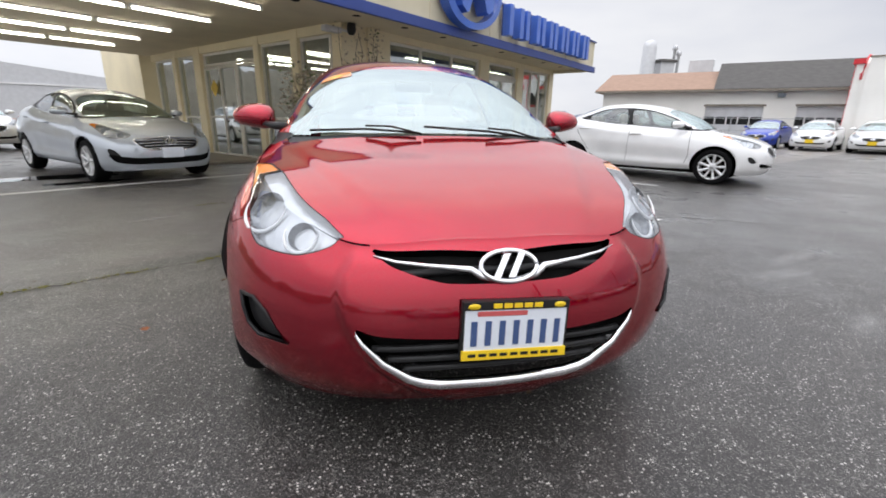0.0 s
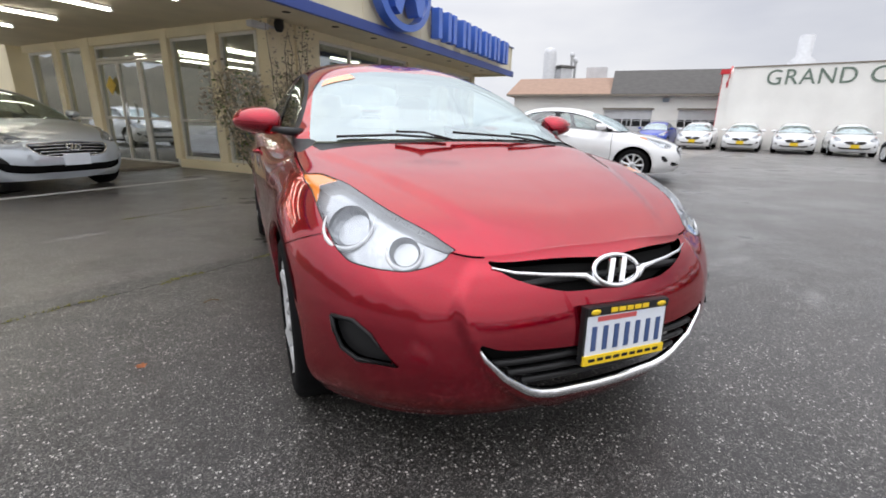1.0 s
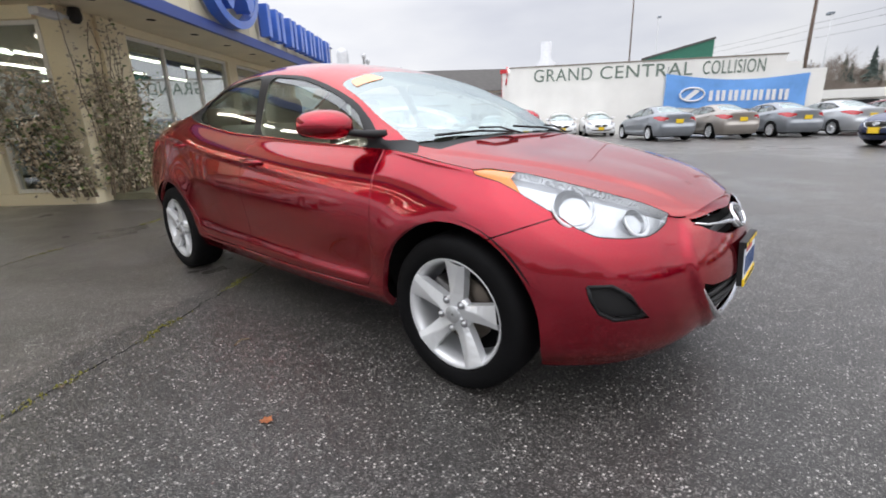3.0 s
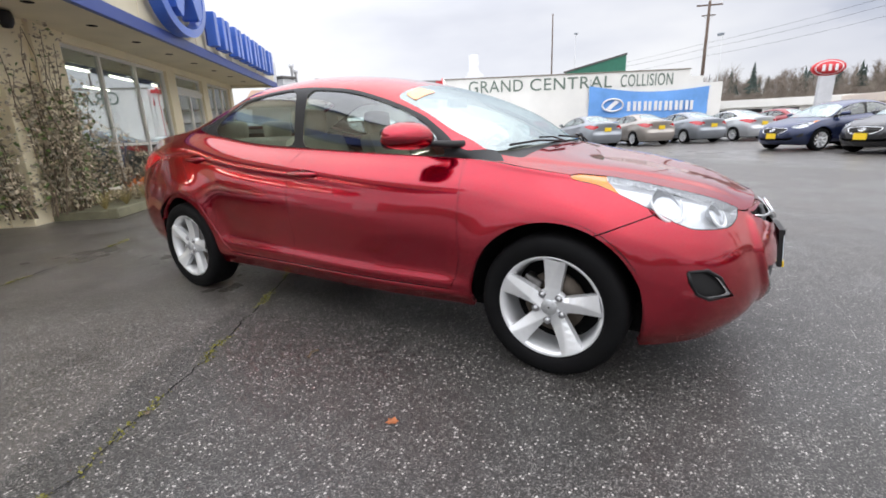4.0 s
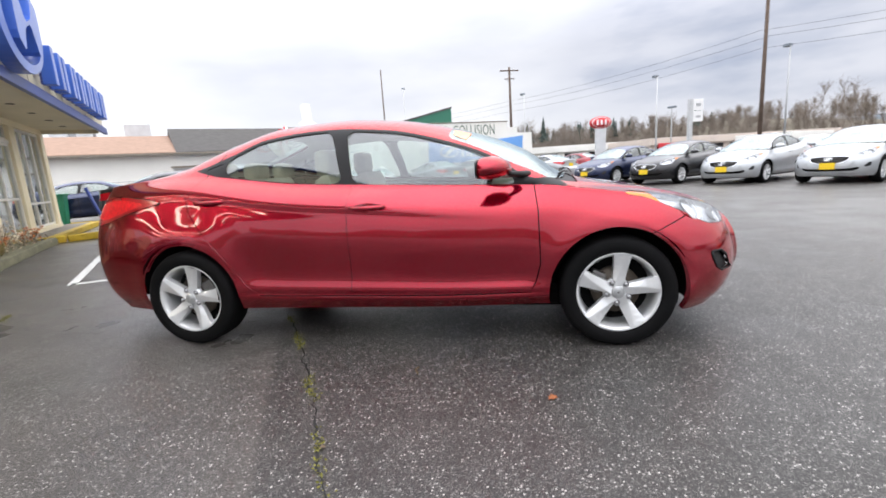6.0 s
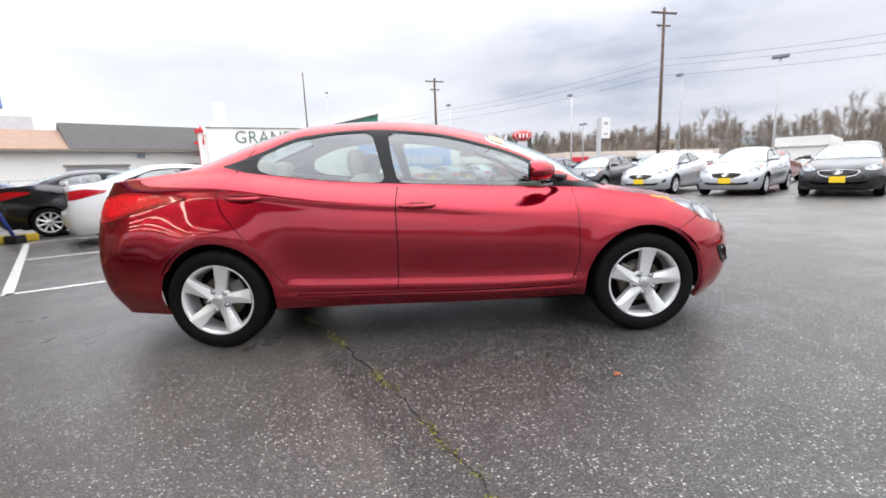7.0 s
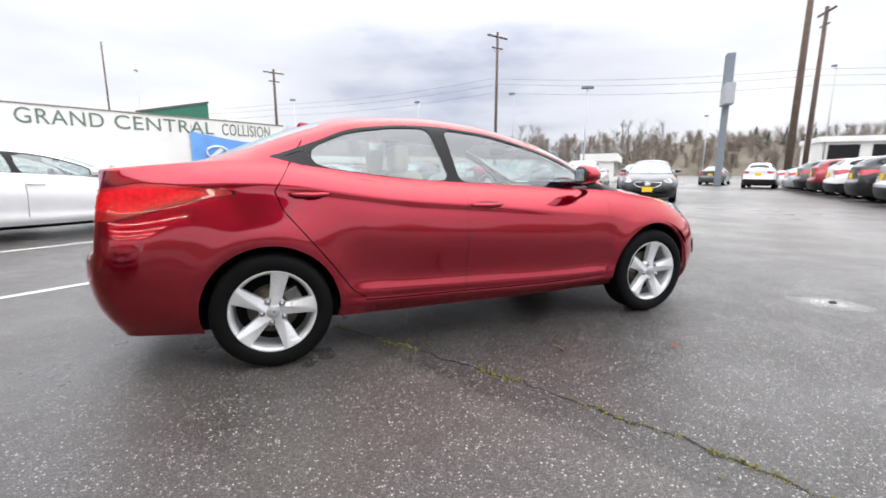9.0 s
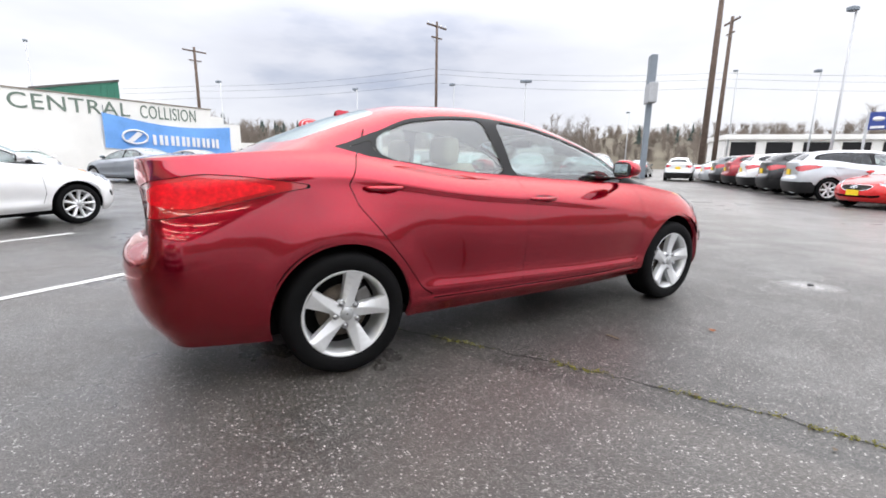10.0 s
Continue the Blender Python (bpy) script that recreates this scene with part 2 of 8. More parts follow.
M["headliner"] = mat("grey_headliner", (0.52, 0.53, 0.51), 0.9, var=0.10, scale=9, bump=0.1, bscale=300)
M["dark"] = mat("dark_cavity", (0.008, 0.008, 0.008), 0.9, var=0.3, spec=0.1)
M["beige"] = mat("beige_cloth", (0.58, 0.53, 0.42), 0.85, var=0.15, scale=20, bump=0.15, bscale=400)
M["dash"] = mat("grey_dashboard", (0.22, 0.20, 0.165), 0.6, var=0.15, bump=0.08, bscale=300)
M["car_glass"] = glass("car_glass", (0.60, 0.675, 0.645), 2.2)
M["shield"] = glass("windshield_glass", (0.66, 0.76, 0.76), 4.4, sheen=(0.80, 0.90, 0.91))
M["tint"] = glass("tinted_glass", (0.10, 0.115, 0.12), 1.6)
M["lens"] = glass("clear_lens", (0.90, 0.92, 0.94), 1.75)
M["amber"] = mat("amber_lens", (0.75, 0.22, 0.02), 0.25, 0, 0.6, 0.1, 30)
M["tail"] = mat("red_lens", (0.46, 0.0015, 0.009), 0.22, 0, 1.0, 0.3, 25, coatrough=0.02)
M["tail_bright"] = mat("bright_red_lens", (0.76, 0.003, 0.012), 0.25, 0.0, 0.45, 0.4, 40, coatrough=0.02)
M["white_lens"] = mat("white_lens", (0.72, 0.72, 0.72), 0.15, 0.0, 1.0, 0.1, 25)
M["bowl"] = mat("lamp_reflector", (0.30, 0.31, 0.325), 0.32, 0.95, 0, 0.45, 70, 1.0, 45)
M["lamp_brow"] = mat("lamp_brow", (0.74, 0.745, 0.75), 0.38, 0.0, 0, 0.10, 30)
M["lamp_case"] = mat("lamp_housing", (0.62, 0.63, 0.645), 0.22, 0.5, 0, 0.2, 30, 0.6, 22)
M["plate_white"] = mat("plate_white", (0.72, 0.76, 0.82), 0.4, var=0.08, scale=18)
M["plate_blue"] = mat("plate_ink", (0.05, 0.09, 0.22), 0.5, var=0.1)
M["plate_red"] = mat("plate_red_ink", (0.55, 0.10, 0.10), 0.5, var=0.1)
M["plate_yellow"] = mat("plate_yellow", (0.85, 0.58, 0.02), 0.45, var=0.08, scale=20)
M["sticker"] = mat("orange_sticker", (0.95, 0.30, 0.03), 0.5, 0, 1.0, 0.1)
M["sticker_mark"] = mat("yellow_sticker_mark", (0.85, 0.58, 0.02), 0.5, 0, 1.0, 0.1)
for k in ("sticker", "sticker_mark"):
    # the glossy film mirrors the sky like the glass round it
    M[k].node_tree.nodes["Principled BSDF"].inputs["Coat IOR"].default_value = 2.4
M["mirror"] = mat("mirror_glass", (0.42, 0.45, 0.48), 0.02, 1.0, 0, 0.02)


# ---- mesh helpers ----
def part(name, bm, material, parent=None, label="", smooth=False):
    """Links a bmesh as one mesh object, under a thing or a part when one is given."""
    me = bpy.data.meshes.new(name)
    bm.to_mesh(me)
    bm.free()
    me.materials.append(material)
    if smooth:
        me.polygons.foreach_set("use_smooth", [True] * len(me.polygons))
    ob = new(name, me)
    ob.parent = parent
    if label:
        ob["label"] = label
    return ob


def raw(name, verts, faces, material, parent=None, label="", smooth=False):
    me = bpy.data.meshes.new(name)
    me.from_pydata([tuple(v) for v in verts], [], [tuple(f) for f in faces])
    me.materials.append(material)
    if smooth:
        me.polygons.foreach_set("use_smooth", [True] * len(me.polygons))
    me.update()
    ob = new(name, me)
    ob.parent = parent
    if label:
        ob["label"] = label
    return ob


def empty(name, m=None, label="", category="", group="", kind=""):
    ob = new(name)
    if m is not None:
        ob.matrix_basis = m
    return tagged(ob, label, category, group, kind)


def add_box(bm, x0, x1, y0, y1, z0, z1, bevel=0.0, m=None):
    r = bmesh.ops.create_cube(bm, size=1)
    vs = r["verts"]
    for v in vs:
        v.co = Vector((x0 + (v.co.x + 0.5) * (x1 - x0), y0 + (v.co.y + 0.5) * (y1 - y0), z0 + (v.co.z + 0.5) * (z1 - z0)))
    if bevel:
        es = {e for v in vs for e in v.link_edges}
        r2 = bmesh.ops.bevel(bm, geom=list(es), offset=bevel, segments=2, affect="EDGES", profile=0.6)
        vs = list({v for f in r2["faces"] for v in f.verts} | {v for v in vs if v.is_valid})
    if m is not None:
        bmesh.ops.transform(bm, matrix=m, verts=[v for v in vs if v.is_valid])
    return bm


def box(name, x0, x1, y0, y1, z0, z1, material, parent=None, bevel=0.0, label="", m=None):
    return part(name, add_box(bmesh.new(), x0, x1, y0, y1, z0, z1, bevel, m), material, parent, label)


def add_lathe(bm, profile, n=32, axis="X", cap=False):
    """Turns (radius, offset) pairs round an axis."""
    rings = []
    for r, o in profile:
        ring = []
        for k in range(n):
            a = 2 * math.pi * k / n
            c, s = r * math.cos(a), r * math.sin(a)
            ring.append(bm.verts.new({"X": (o, c, s), "Y": (c, o, s), "Z": (c, s, o)}[axis]))
        rings.append(ring)
    for a, b in zip(rings, rings[1:]):
        for k in range(n):
            bm.faces.new((a[k], a[(k + 1) % n], b[(k + 1) % n], b[k]))
    if cap:
        bm.faces.new(rings[0][::-1])
        bm.faces.new(rings[-1])
    bmesh.ops.recalc_face_normals(bm, faces=bm.faces[:])
    return bm


def lathe(name, profile, material, parent=None, n=32, axis="X", cap=False, label="", smooth=True, m=None):
    bm = add_lathe(bmesh.new(), profile, n, axis, cap)
    if m is not None:
        bmesh.ops.transform(bm, matrix=m, verts=bm.verts[:])
    return part(name, bm, material, parent, label, smooth)


def add_prism(bm, outline, z0, z1, m=None):
    """A flat outline in x and y, extruded from z0 to z1."""
    lo = [bm.verts.new((x, y, z0)) for x, y in outline]
    hi = [bm.verts.new((x, y, z1)) for x, y in outline]
    n = len(lo)
    for k in range(n):
        bm.faces.new((lo[k], lo[(k + 1) % n], hi[(k + 1) % n], hi[k]))
    bm.faces.new(lo[::-1])
    bm.faces.new(hi)
    if m is not None:
        bmesh.ops.transform(bm, matrix=m, verts=lo + hi)
    return bm


def add_tube(bm, points, radius, n=8, taper=None):
    """A round bar along points; taper gives a radius for each point."""
    pts = [Vector(p) for p in points]
    rings = []
    for i, p in enumerate(pts):
        d = (pts[min(i + 1, len(pts) - 1)] - pts[max(i - 1, 0)]).normalized()
        u = d.cross(Vector((0, 0, 1)) if abs(d.z) < 0.9 else Vector((1, 0, 0))).normalized()
        w = d.cross(u)
        r = taper[i] if taper else radius
        rings.append([bm.verts.new(p + r * (math.cos(2 * math.pi * k / n) * u + math.sin(2 * math.pi * k / n) * w)) for k in range(n)])
    for a, b in zip(rings, rings[1:]):
        for k in range(n):
            bm.faces.new((a[k], a[(k + 1) % n], b[(k + 1) % n], b[k]))
    bm.faces.new(rings[0][::-1])
    bm.faces.new(rings[-1])
    bmesh.ops.recalc_face_normals(bm, faces=bm.faces[:])
    return bm


def smooth_curve(keys):
    """A curve through (place, value) keys that does not overshoot."""
    x, y = np.array([k[0] for k in keys], float), np.array([k[1] for k in keys], float)
    h = np.diff(x)
    d = np.diff(y) / h
    g = np.zeros(len(x))
    for i in range(1, len(x) - 1):
        if d[i - 1] * d[i] > 0:
            w1, w2 = 2 * h[i] + h[i - 1], h[i] + 2 * h[i - 1]
            g[i] = (w1 + w2) / (w1 / d[i - 1] + w2 / d[i])
    g[0], g[-1] = d[0], d[-1]

    def at(q):
        q = np.clip(np.asarray(q, float), x[0], x[-1])
        i = np.clip(np.searchsorted(x, q) - 1, 0, len(h) - 1)
        t = (q - x[i]) / h[i]
        return (y[i] * (1 + 2 * t) * (1 - t) ** 2 + g[i] * h[i] * t * (1 - t) ** 2 + y[i + 1] * t * t * (3 - 2 * t) + g[i + 1] * h[i] * t * t * (t - 1))

    return at


def soft_curve(keys, spread):
    """The same curve with its bends eased over the given spread."""
    at = smooth_curve(keys)
    q = np.linspace(-0.2, 1.2, 1401)
    v = at(q)
    k = np.exp(-0.5 * (np.arange(-150, 151) * 0.001 / spread) ** 2)
    v = np.convolve(np.pad(v, 150, mode="edge"), k / k.sum(), mode="valid")
    return lambda x: np.interp(x, q, v)


def spline(keys, places):
    """Natural cubic spline through rows of keys, at places in key units."""
    k = np.array(keys, float)
    n = len(k)
    A, B = np.zeros((n, n)), np.zeros_like(k)
    A[0, :2], A[-1, -2:] = (2, 1), (1, 2)
    B[0], B[-1] = 3 * (k[1] - k[0]), 3 * (k[-1] - k[-2])
    for i in range(1, n - 1):
        A[i, i - 1:i + 2] = (1, 4, 1)
        B[i] = 3 * (k[i + 1] - k[i - 1])
    D = np.linalg.solve(A, B)
    q = np.clip(np.asarray(places, float), 0, n - 1)
    i = np.clip(q.astype(int), 0, n - 2)
    t = (q - i)[:, None]
    return k[i] * (1 + 2 * t) * (1 - t) ** 2 + D[i] * t * (1 - t) ** 2 + k[i + 1] * t * t * (3 - 2 * t) + D[i + 1] * t * t * (t - 1)


def step(a, b, x):
    t = np.clip((x - a) / (b - a), 0, 1)
    return t * t * (3 - 2 * t)


# ---- cars ----
def inside(px, py, poly):
    """Signed distance to a polygon, negative inside, for arrays of points."""
    q = np.array(poly, float)
    d = np.full(px.shape, 1e9)
    sign = np.ones(px.shape)
    for i in range(len(q)):
        a, b = q[i], q[(i + 1) % len(q)]
        e = b - a
        wx, wy = px - a[0], py - a[1]
        t = np.clip((wx * e[0] + wy * e[1]) / max(e @ e, 1e-12), 0, 1)
        d = np.minimum(d, (wx - t * e[0]) ** 2 + (wy - t * e[1]) ** 2)
        c1, c2, c3 = py >= a[1], py < b[1], e[0] * wy > e[1] * wx
        sign = np.where((c1 & c2 & c3) | (~c1 & ~c2 & ~c3), -sign, sign)
    return sign * np.sqrt(d)


def rounded(poly, times=2):
    """Corner-cut outline, so that lamps and windows have soft corners."""
    q = [np.array(p, float) for p in poly]
    for _ in range(times):
        q = [r for a, b in zip(q, q[1:] + q[:1]) for r in (a * 0.86 + b * 0.14, a * 0.14 + b * 0.86)]
    return [tuple(p) for p in q]


class Skin:
    """A quad skin with attributes at its vertices, that can be cut along curves and taken apart."""

    def __init__(self, pos, att, faces, labels):
        self.pos, self.att, self.faces, self.labels = pos, att, faces, labels

    def cut(self, field, within, inner, where=None):
        """Splits the faces labelled as in within along field = 0; the side below zero gets the label inner."""
        f = field(self) if callable(field) else field
        ok = where if where is not None else np.ones(len(self.pos), bool)
        f = np.where(np.abs(f) < 1e-5, 1e-5, f)
        pos, att, fx = list(self.pos), list(self.att), list(f)
        made, faces, labels = {}, [], []
        for face, lab in zip(self.faces, self.labels):
            if lab not in within or not all(ok[v] for v in face if v < len(ok)):
                faces.append(face), labels.append(lab)
                continue
            s = [fx[v] < 0 for v in face]
            if all(s):
                faces.append(face), labels.append(inner)
                continue
            if not any(s):
                faces.append(face), labels.append(lab)
                continue
            a, b = [], []
            n = len(face)
            for i in range(n):
                v, w = face[i], face[(i + 1) % n]
                (a if s[i] else b).append(v)
                if s[i] != s[(i + 1) % n]:
                    key = (min(v, w), max(v, w))
                    if key not in made:
                        t = fx[key[0]] / (fx[key[0]] - fx[key[1]])
                        made[key] = len(pos)
                        pos.append(pos[key[0]] * (1 - t) + pos[key[1]] * t)
                        att.append(att[key[0]] * (1 - t) + att[key[1]] * t)
                        fx.append(0.0)
                    a.append(made[key]), b.append(made[key])
            if len(a) > 2:
                faces.append(a), labels.append(inner)
            if len(b) > 2:
                faces.append(b), labels.append(lab)
        self.pos, self.att, self.faces, self.labels = np.array(pos), np.array(att), faces, labels

    def seam(self, signed, within, half=0.0034):
        """A narrow gap along the zero line of a signed field; the field gives nan where the gap does not run."""
        for lab in within:
            f = signed(self)
            self.cut(np.nan_to_num(f, nan=9.0) - half, (lab,), "gap", ~np.isnan(f))
            f = signed(self)
            self.cut(np.nan_to_num(f, nan=9.0) + half, ("gap",), lab, ~np.isnan(f))
            self.labels = ["seam" if l == "gap" else l for l in self.labels]

    def take(self, name, wanted, material, parent, label="", shift=0.0, both=True, side=1, deep=0.0):
        """A mesh object from the faces with these labels: both halves of the car, or one side alone.
        shift moves it along the outward normal; deep adds an inward rim."""
        keep = [f for f, l in zip(self.faces, self.labels) if l in wanted]
        if not keep:
            return None
        used = sorted({v for f in keep for v in f})
        index = {v: i for i, v in enumerate(used)}
        P, Nn = self.pos[used], self.att[used][:, 3:6]
        Nn = Nn / np.maximum(np.linalg.norm(Nn, axis=1), 1e-9)[:, None]
        P = P + shift * Nn
        F = [[index[v] for v in f] for f in keep]
        verts, norms, faces = [], [], []
        for s in ((1, -1) if both else (side,)):
            base = len(verts)
            flip = np.array((s, 1, 1))
            verts += [tuple(p) for p in P * flip]
            norms += [tuple(p) for p in Nn * flip]
            faces += [tuple(base + i for i in (f if s > 0 else f[::-1])) for f in F]
            if deep:
                count = {}
                for f in F:
                    for i in range(len(f)):
                        e = (f[i], f[(i + 1) % len(f)])
                        count[e] = count.get(e, 0) + 1
                rim = [e for e in count if (e[1], e[0]) not in count and not (abs(P[e[0]][0]) < 1e-4 and abs(P[e[1]][0]) < 1e-4)]
                low = {}
                for v in {v for e in rim for v in e}:
                    low[v] = len(verts)
                    verts.append(tuple((P[v] - deep * Nn[v]) * flip))
                    norms.append(tuple(Nn[v] * flip))
                for a, b in rim:
                    q = (base + b, base + a, low[a], low[b])
                    faces.append(q if s > 0 else q[::-1])
        me = bpy.data.meshes.new(name)
        me.from_pydata(verts, [], faces)
        me.materials.append(material)
        me.polygons.foreach_set("use_smooth", [True] * len(me.polygons))
        me.update()
        me.normals_split_custom_set_from_vertices(norms)
        ob = new(name, me)
        ob.parent = parent
        if label:
            ob["label"] = label
        return ob


# half outline of the body in plan, from the nose round the flank to the tail, with the height of the lower edge
OUTLINE = [(0, -2.175, 0.20), (0.22, -2.163, 0.20), (0.43, -2.115, 0.198), (0.60, -2.03, 0.192), (0.742, -1.91, 0.190), (0.830, -1.74, 0.195), (0.866, -1.5, 0.225),
           (0.873, -1.2, 0.25), (0.882, -0.9, 0.25), (0.8875, -0.4, 0.235), (0.8875, 0.2, 0.235), (0.8875, 0.7, 0.235), (0.885, 1.18, 0.235), (0.875, 1.5, 0.222),
           (0.85, 1.8, 0.210), (0.795, 2.04, 0.204), (0.68, 2.195, 0.204), (0.38, 2.295, 0.21), (0, 2.325, 0.215)]
# the edge above it: hood line, belt line, boot line
EDGE = [(0, -2.065, 0.715), (0.20, -2.055, 0.715), (0.40, -2.02, 0.703), (0.53, -1.93, 0.742), (0.635, -1.79, 0.79), (0.715, -1.60, 0.835), (0.765, -1.41, 0.868),
        (0.768, -1.15, 0.906), (0.748, -0.90, 0.936), (0.732, -0.40, 0.955), (0.725, 0.2, 0.988), (0.715, 0.7, 1.028), (0.692, 1.18, 1.10), (0.668, 1.5, 1.12),
        (0.64, 1.8, 1.105), (0.60, 2.02, 1.085), (0.53, 2.13, 1.075), (0.33, 2.20, 1.07), (0, 2.23, 1.07)]
NOSE_FOLD = soft_curve([(0.0, 0.16), (0.116, 0.26), (0.372, 0.405), (0.605, 0.478), (0.744, 0.50), (0.977, 0.45), (1.0, 0.44)], 0.05)
# flank section: the plain bulge, the hollow under the shoulder fold, the hollow above the sill
SIDE_IN = soft_curve([(0, 0.076), (0.05, 0.047), (0.11, 0.027), (0.25, 0.017), (0.4, 0.006), (0.53, 0.0), (0.66, 0.006), (0.78, 0.021), (0.86, 0.048), (0.93, 0.096), (1, 0.165)], 0.022)
FOLD_IN = soft_curve([(0, 0), (0.55, 0), (0.66, 0.003), (0.755, 0.007), (0.785, -0.003), (0.83, -0.006), (0.92, -0.002), (1, 0)], 0.007)
SILL_IN = soft_curve([(0, 0), (0.05, -0.006), (0.094, -0.013), (0.110, -0.010), (0.124, 0.0), (0.142, -0.007), (0.17, -0.007), (0.20, 0.001), (0.245, 0.011), (0.30, 0.013), (0.36, 0.011), (0.48, 0.004), (0.60, 0), (1, 0)], 0.006)
CREASE = smooth_curve([(-2.3, 0.78), (-1.3, 0.72), (-0.9, 0.742), (0.17, 0.825), (1.47, 0.862), (1.9, 0.84), (2.3, 0.80)])
NOSE_IN = soft_curve([(0, 0.10), (0.1, 0.052), (0.25, 0.016), (0.42, 0.0), (0.55, 0.003), (0.68, 0.016), (0.8, 0.042), (0.92, 0.085), (1, 0.12)], 0.02)
CORNER_IN = soft_curve([(0, 0.125), (0.10, 0.065), (0.22, 0.022), (0.4, 0.0), (0.55, 0.003), (0.68, 0.016), (0.85, 0.05), (1, 0.085)], 0.03)
TAIL_IN = soft_curve([(0, 0.12), (0.10, 0.06), (0.22, 0.018), (0.4, 0.0), (0.47, 0.008), (0.51, 0.045), (0.54, 0.10), (0.62, 0.115), (0.8, 0.105), (0.9, 0.09), (1, 0.09)], 0.012)
SEDAN = dict(
    centre=[(-2.065, 0.715), (-1.9, 0.785), (-1.6, 0.865), (-1.3, 0.925), (-1.12, 0.985), (-0.84, 1.172), (-0.43, 1.325), (-0.02, 1.415), (0.39, 1.449), (0.8, 1.432),
            (1.14, 1.358), (1.48, 1.228), (1.72, 1.13), (1.85, 1.105), (2.1, 1.095), (2.23, 1.07)],
    rail_in=[(-2.065, 0.72), (-1.4, 0.78), (-1.1, 0.93), (-0.9, 0.965), (-0.6, 0.895), (-0.3, 0.825), (0, 0.78), (0.36, 0.765), (0.8, 0.77), (1.15, 0.80), (1.5, 0.84), (1.8, 0.8), (2.23, 0.75)],
    rail_up=[(-2.065, 0.62), (-1.4, 0.60), (-1.1, 0.40), (-0.9, 0.28), (-0.6, 0.60), (-0.3, 0.735), (0, 0.795), (0.36, 0.805), (0.8, 0.79), (1.15, 0.64), (1.5, 0.45), (1.8, 0.5), (2.23, 0.5)],
    hard=(-1.12, -0.9, 1.35, 1.65), wheels=(-1.35, 1.35), arch=(0.375, 0.362))


def ease(v, spread):
    """Rounds the bends of a row of values, holding its ends."""
    n = int(4 * spread) + 1
    k = np.exp(-0.5 * (np.arange(-n, n + 1) / spread) ** 2)
    p = np.concatenate([2 * v[0] - v[n:0:-1], v, 2 * v[-1] - v[-2:-n - 2:-1]])
    return np.convolve(p, k / k.sum(), mode="valid")


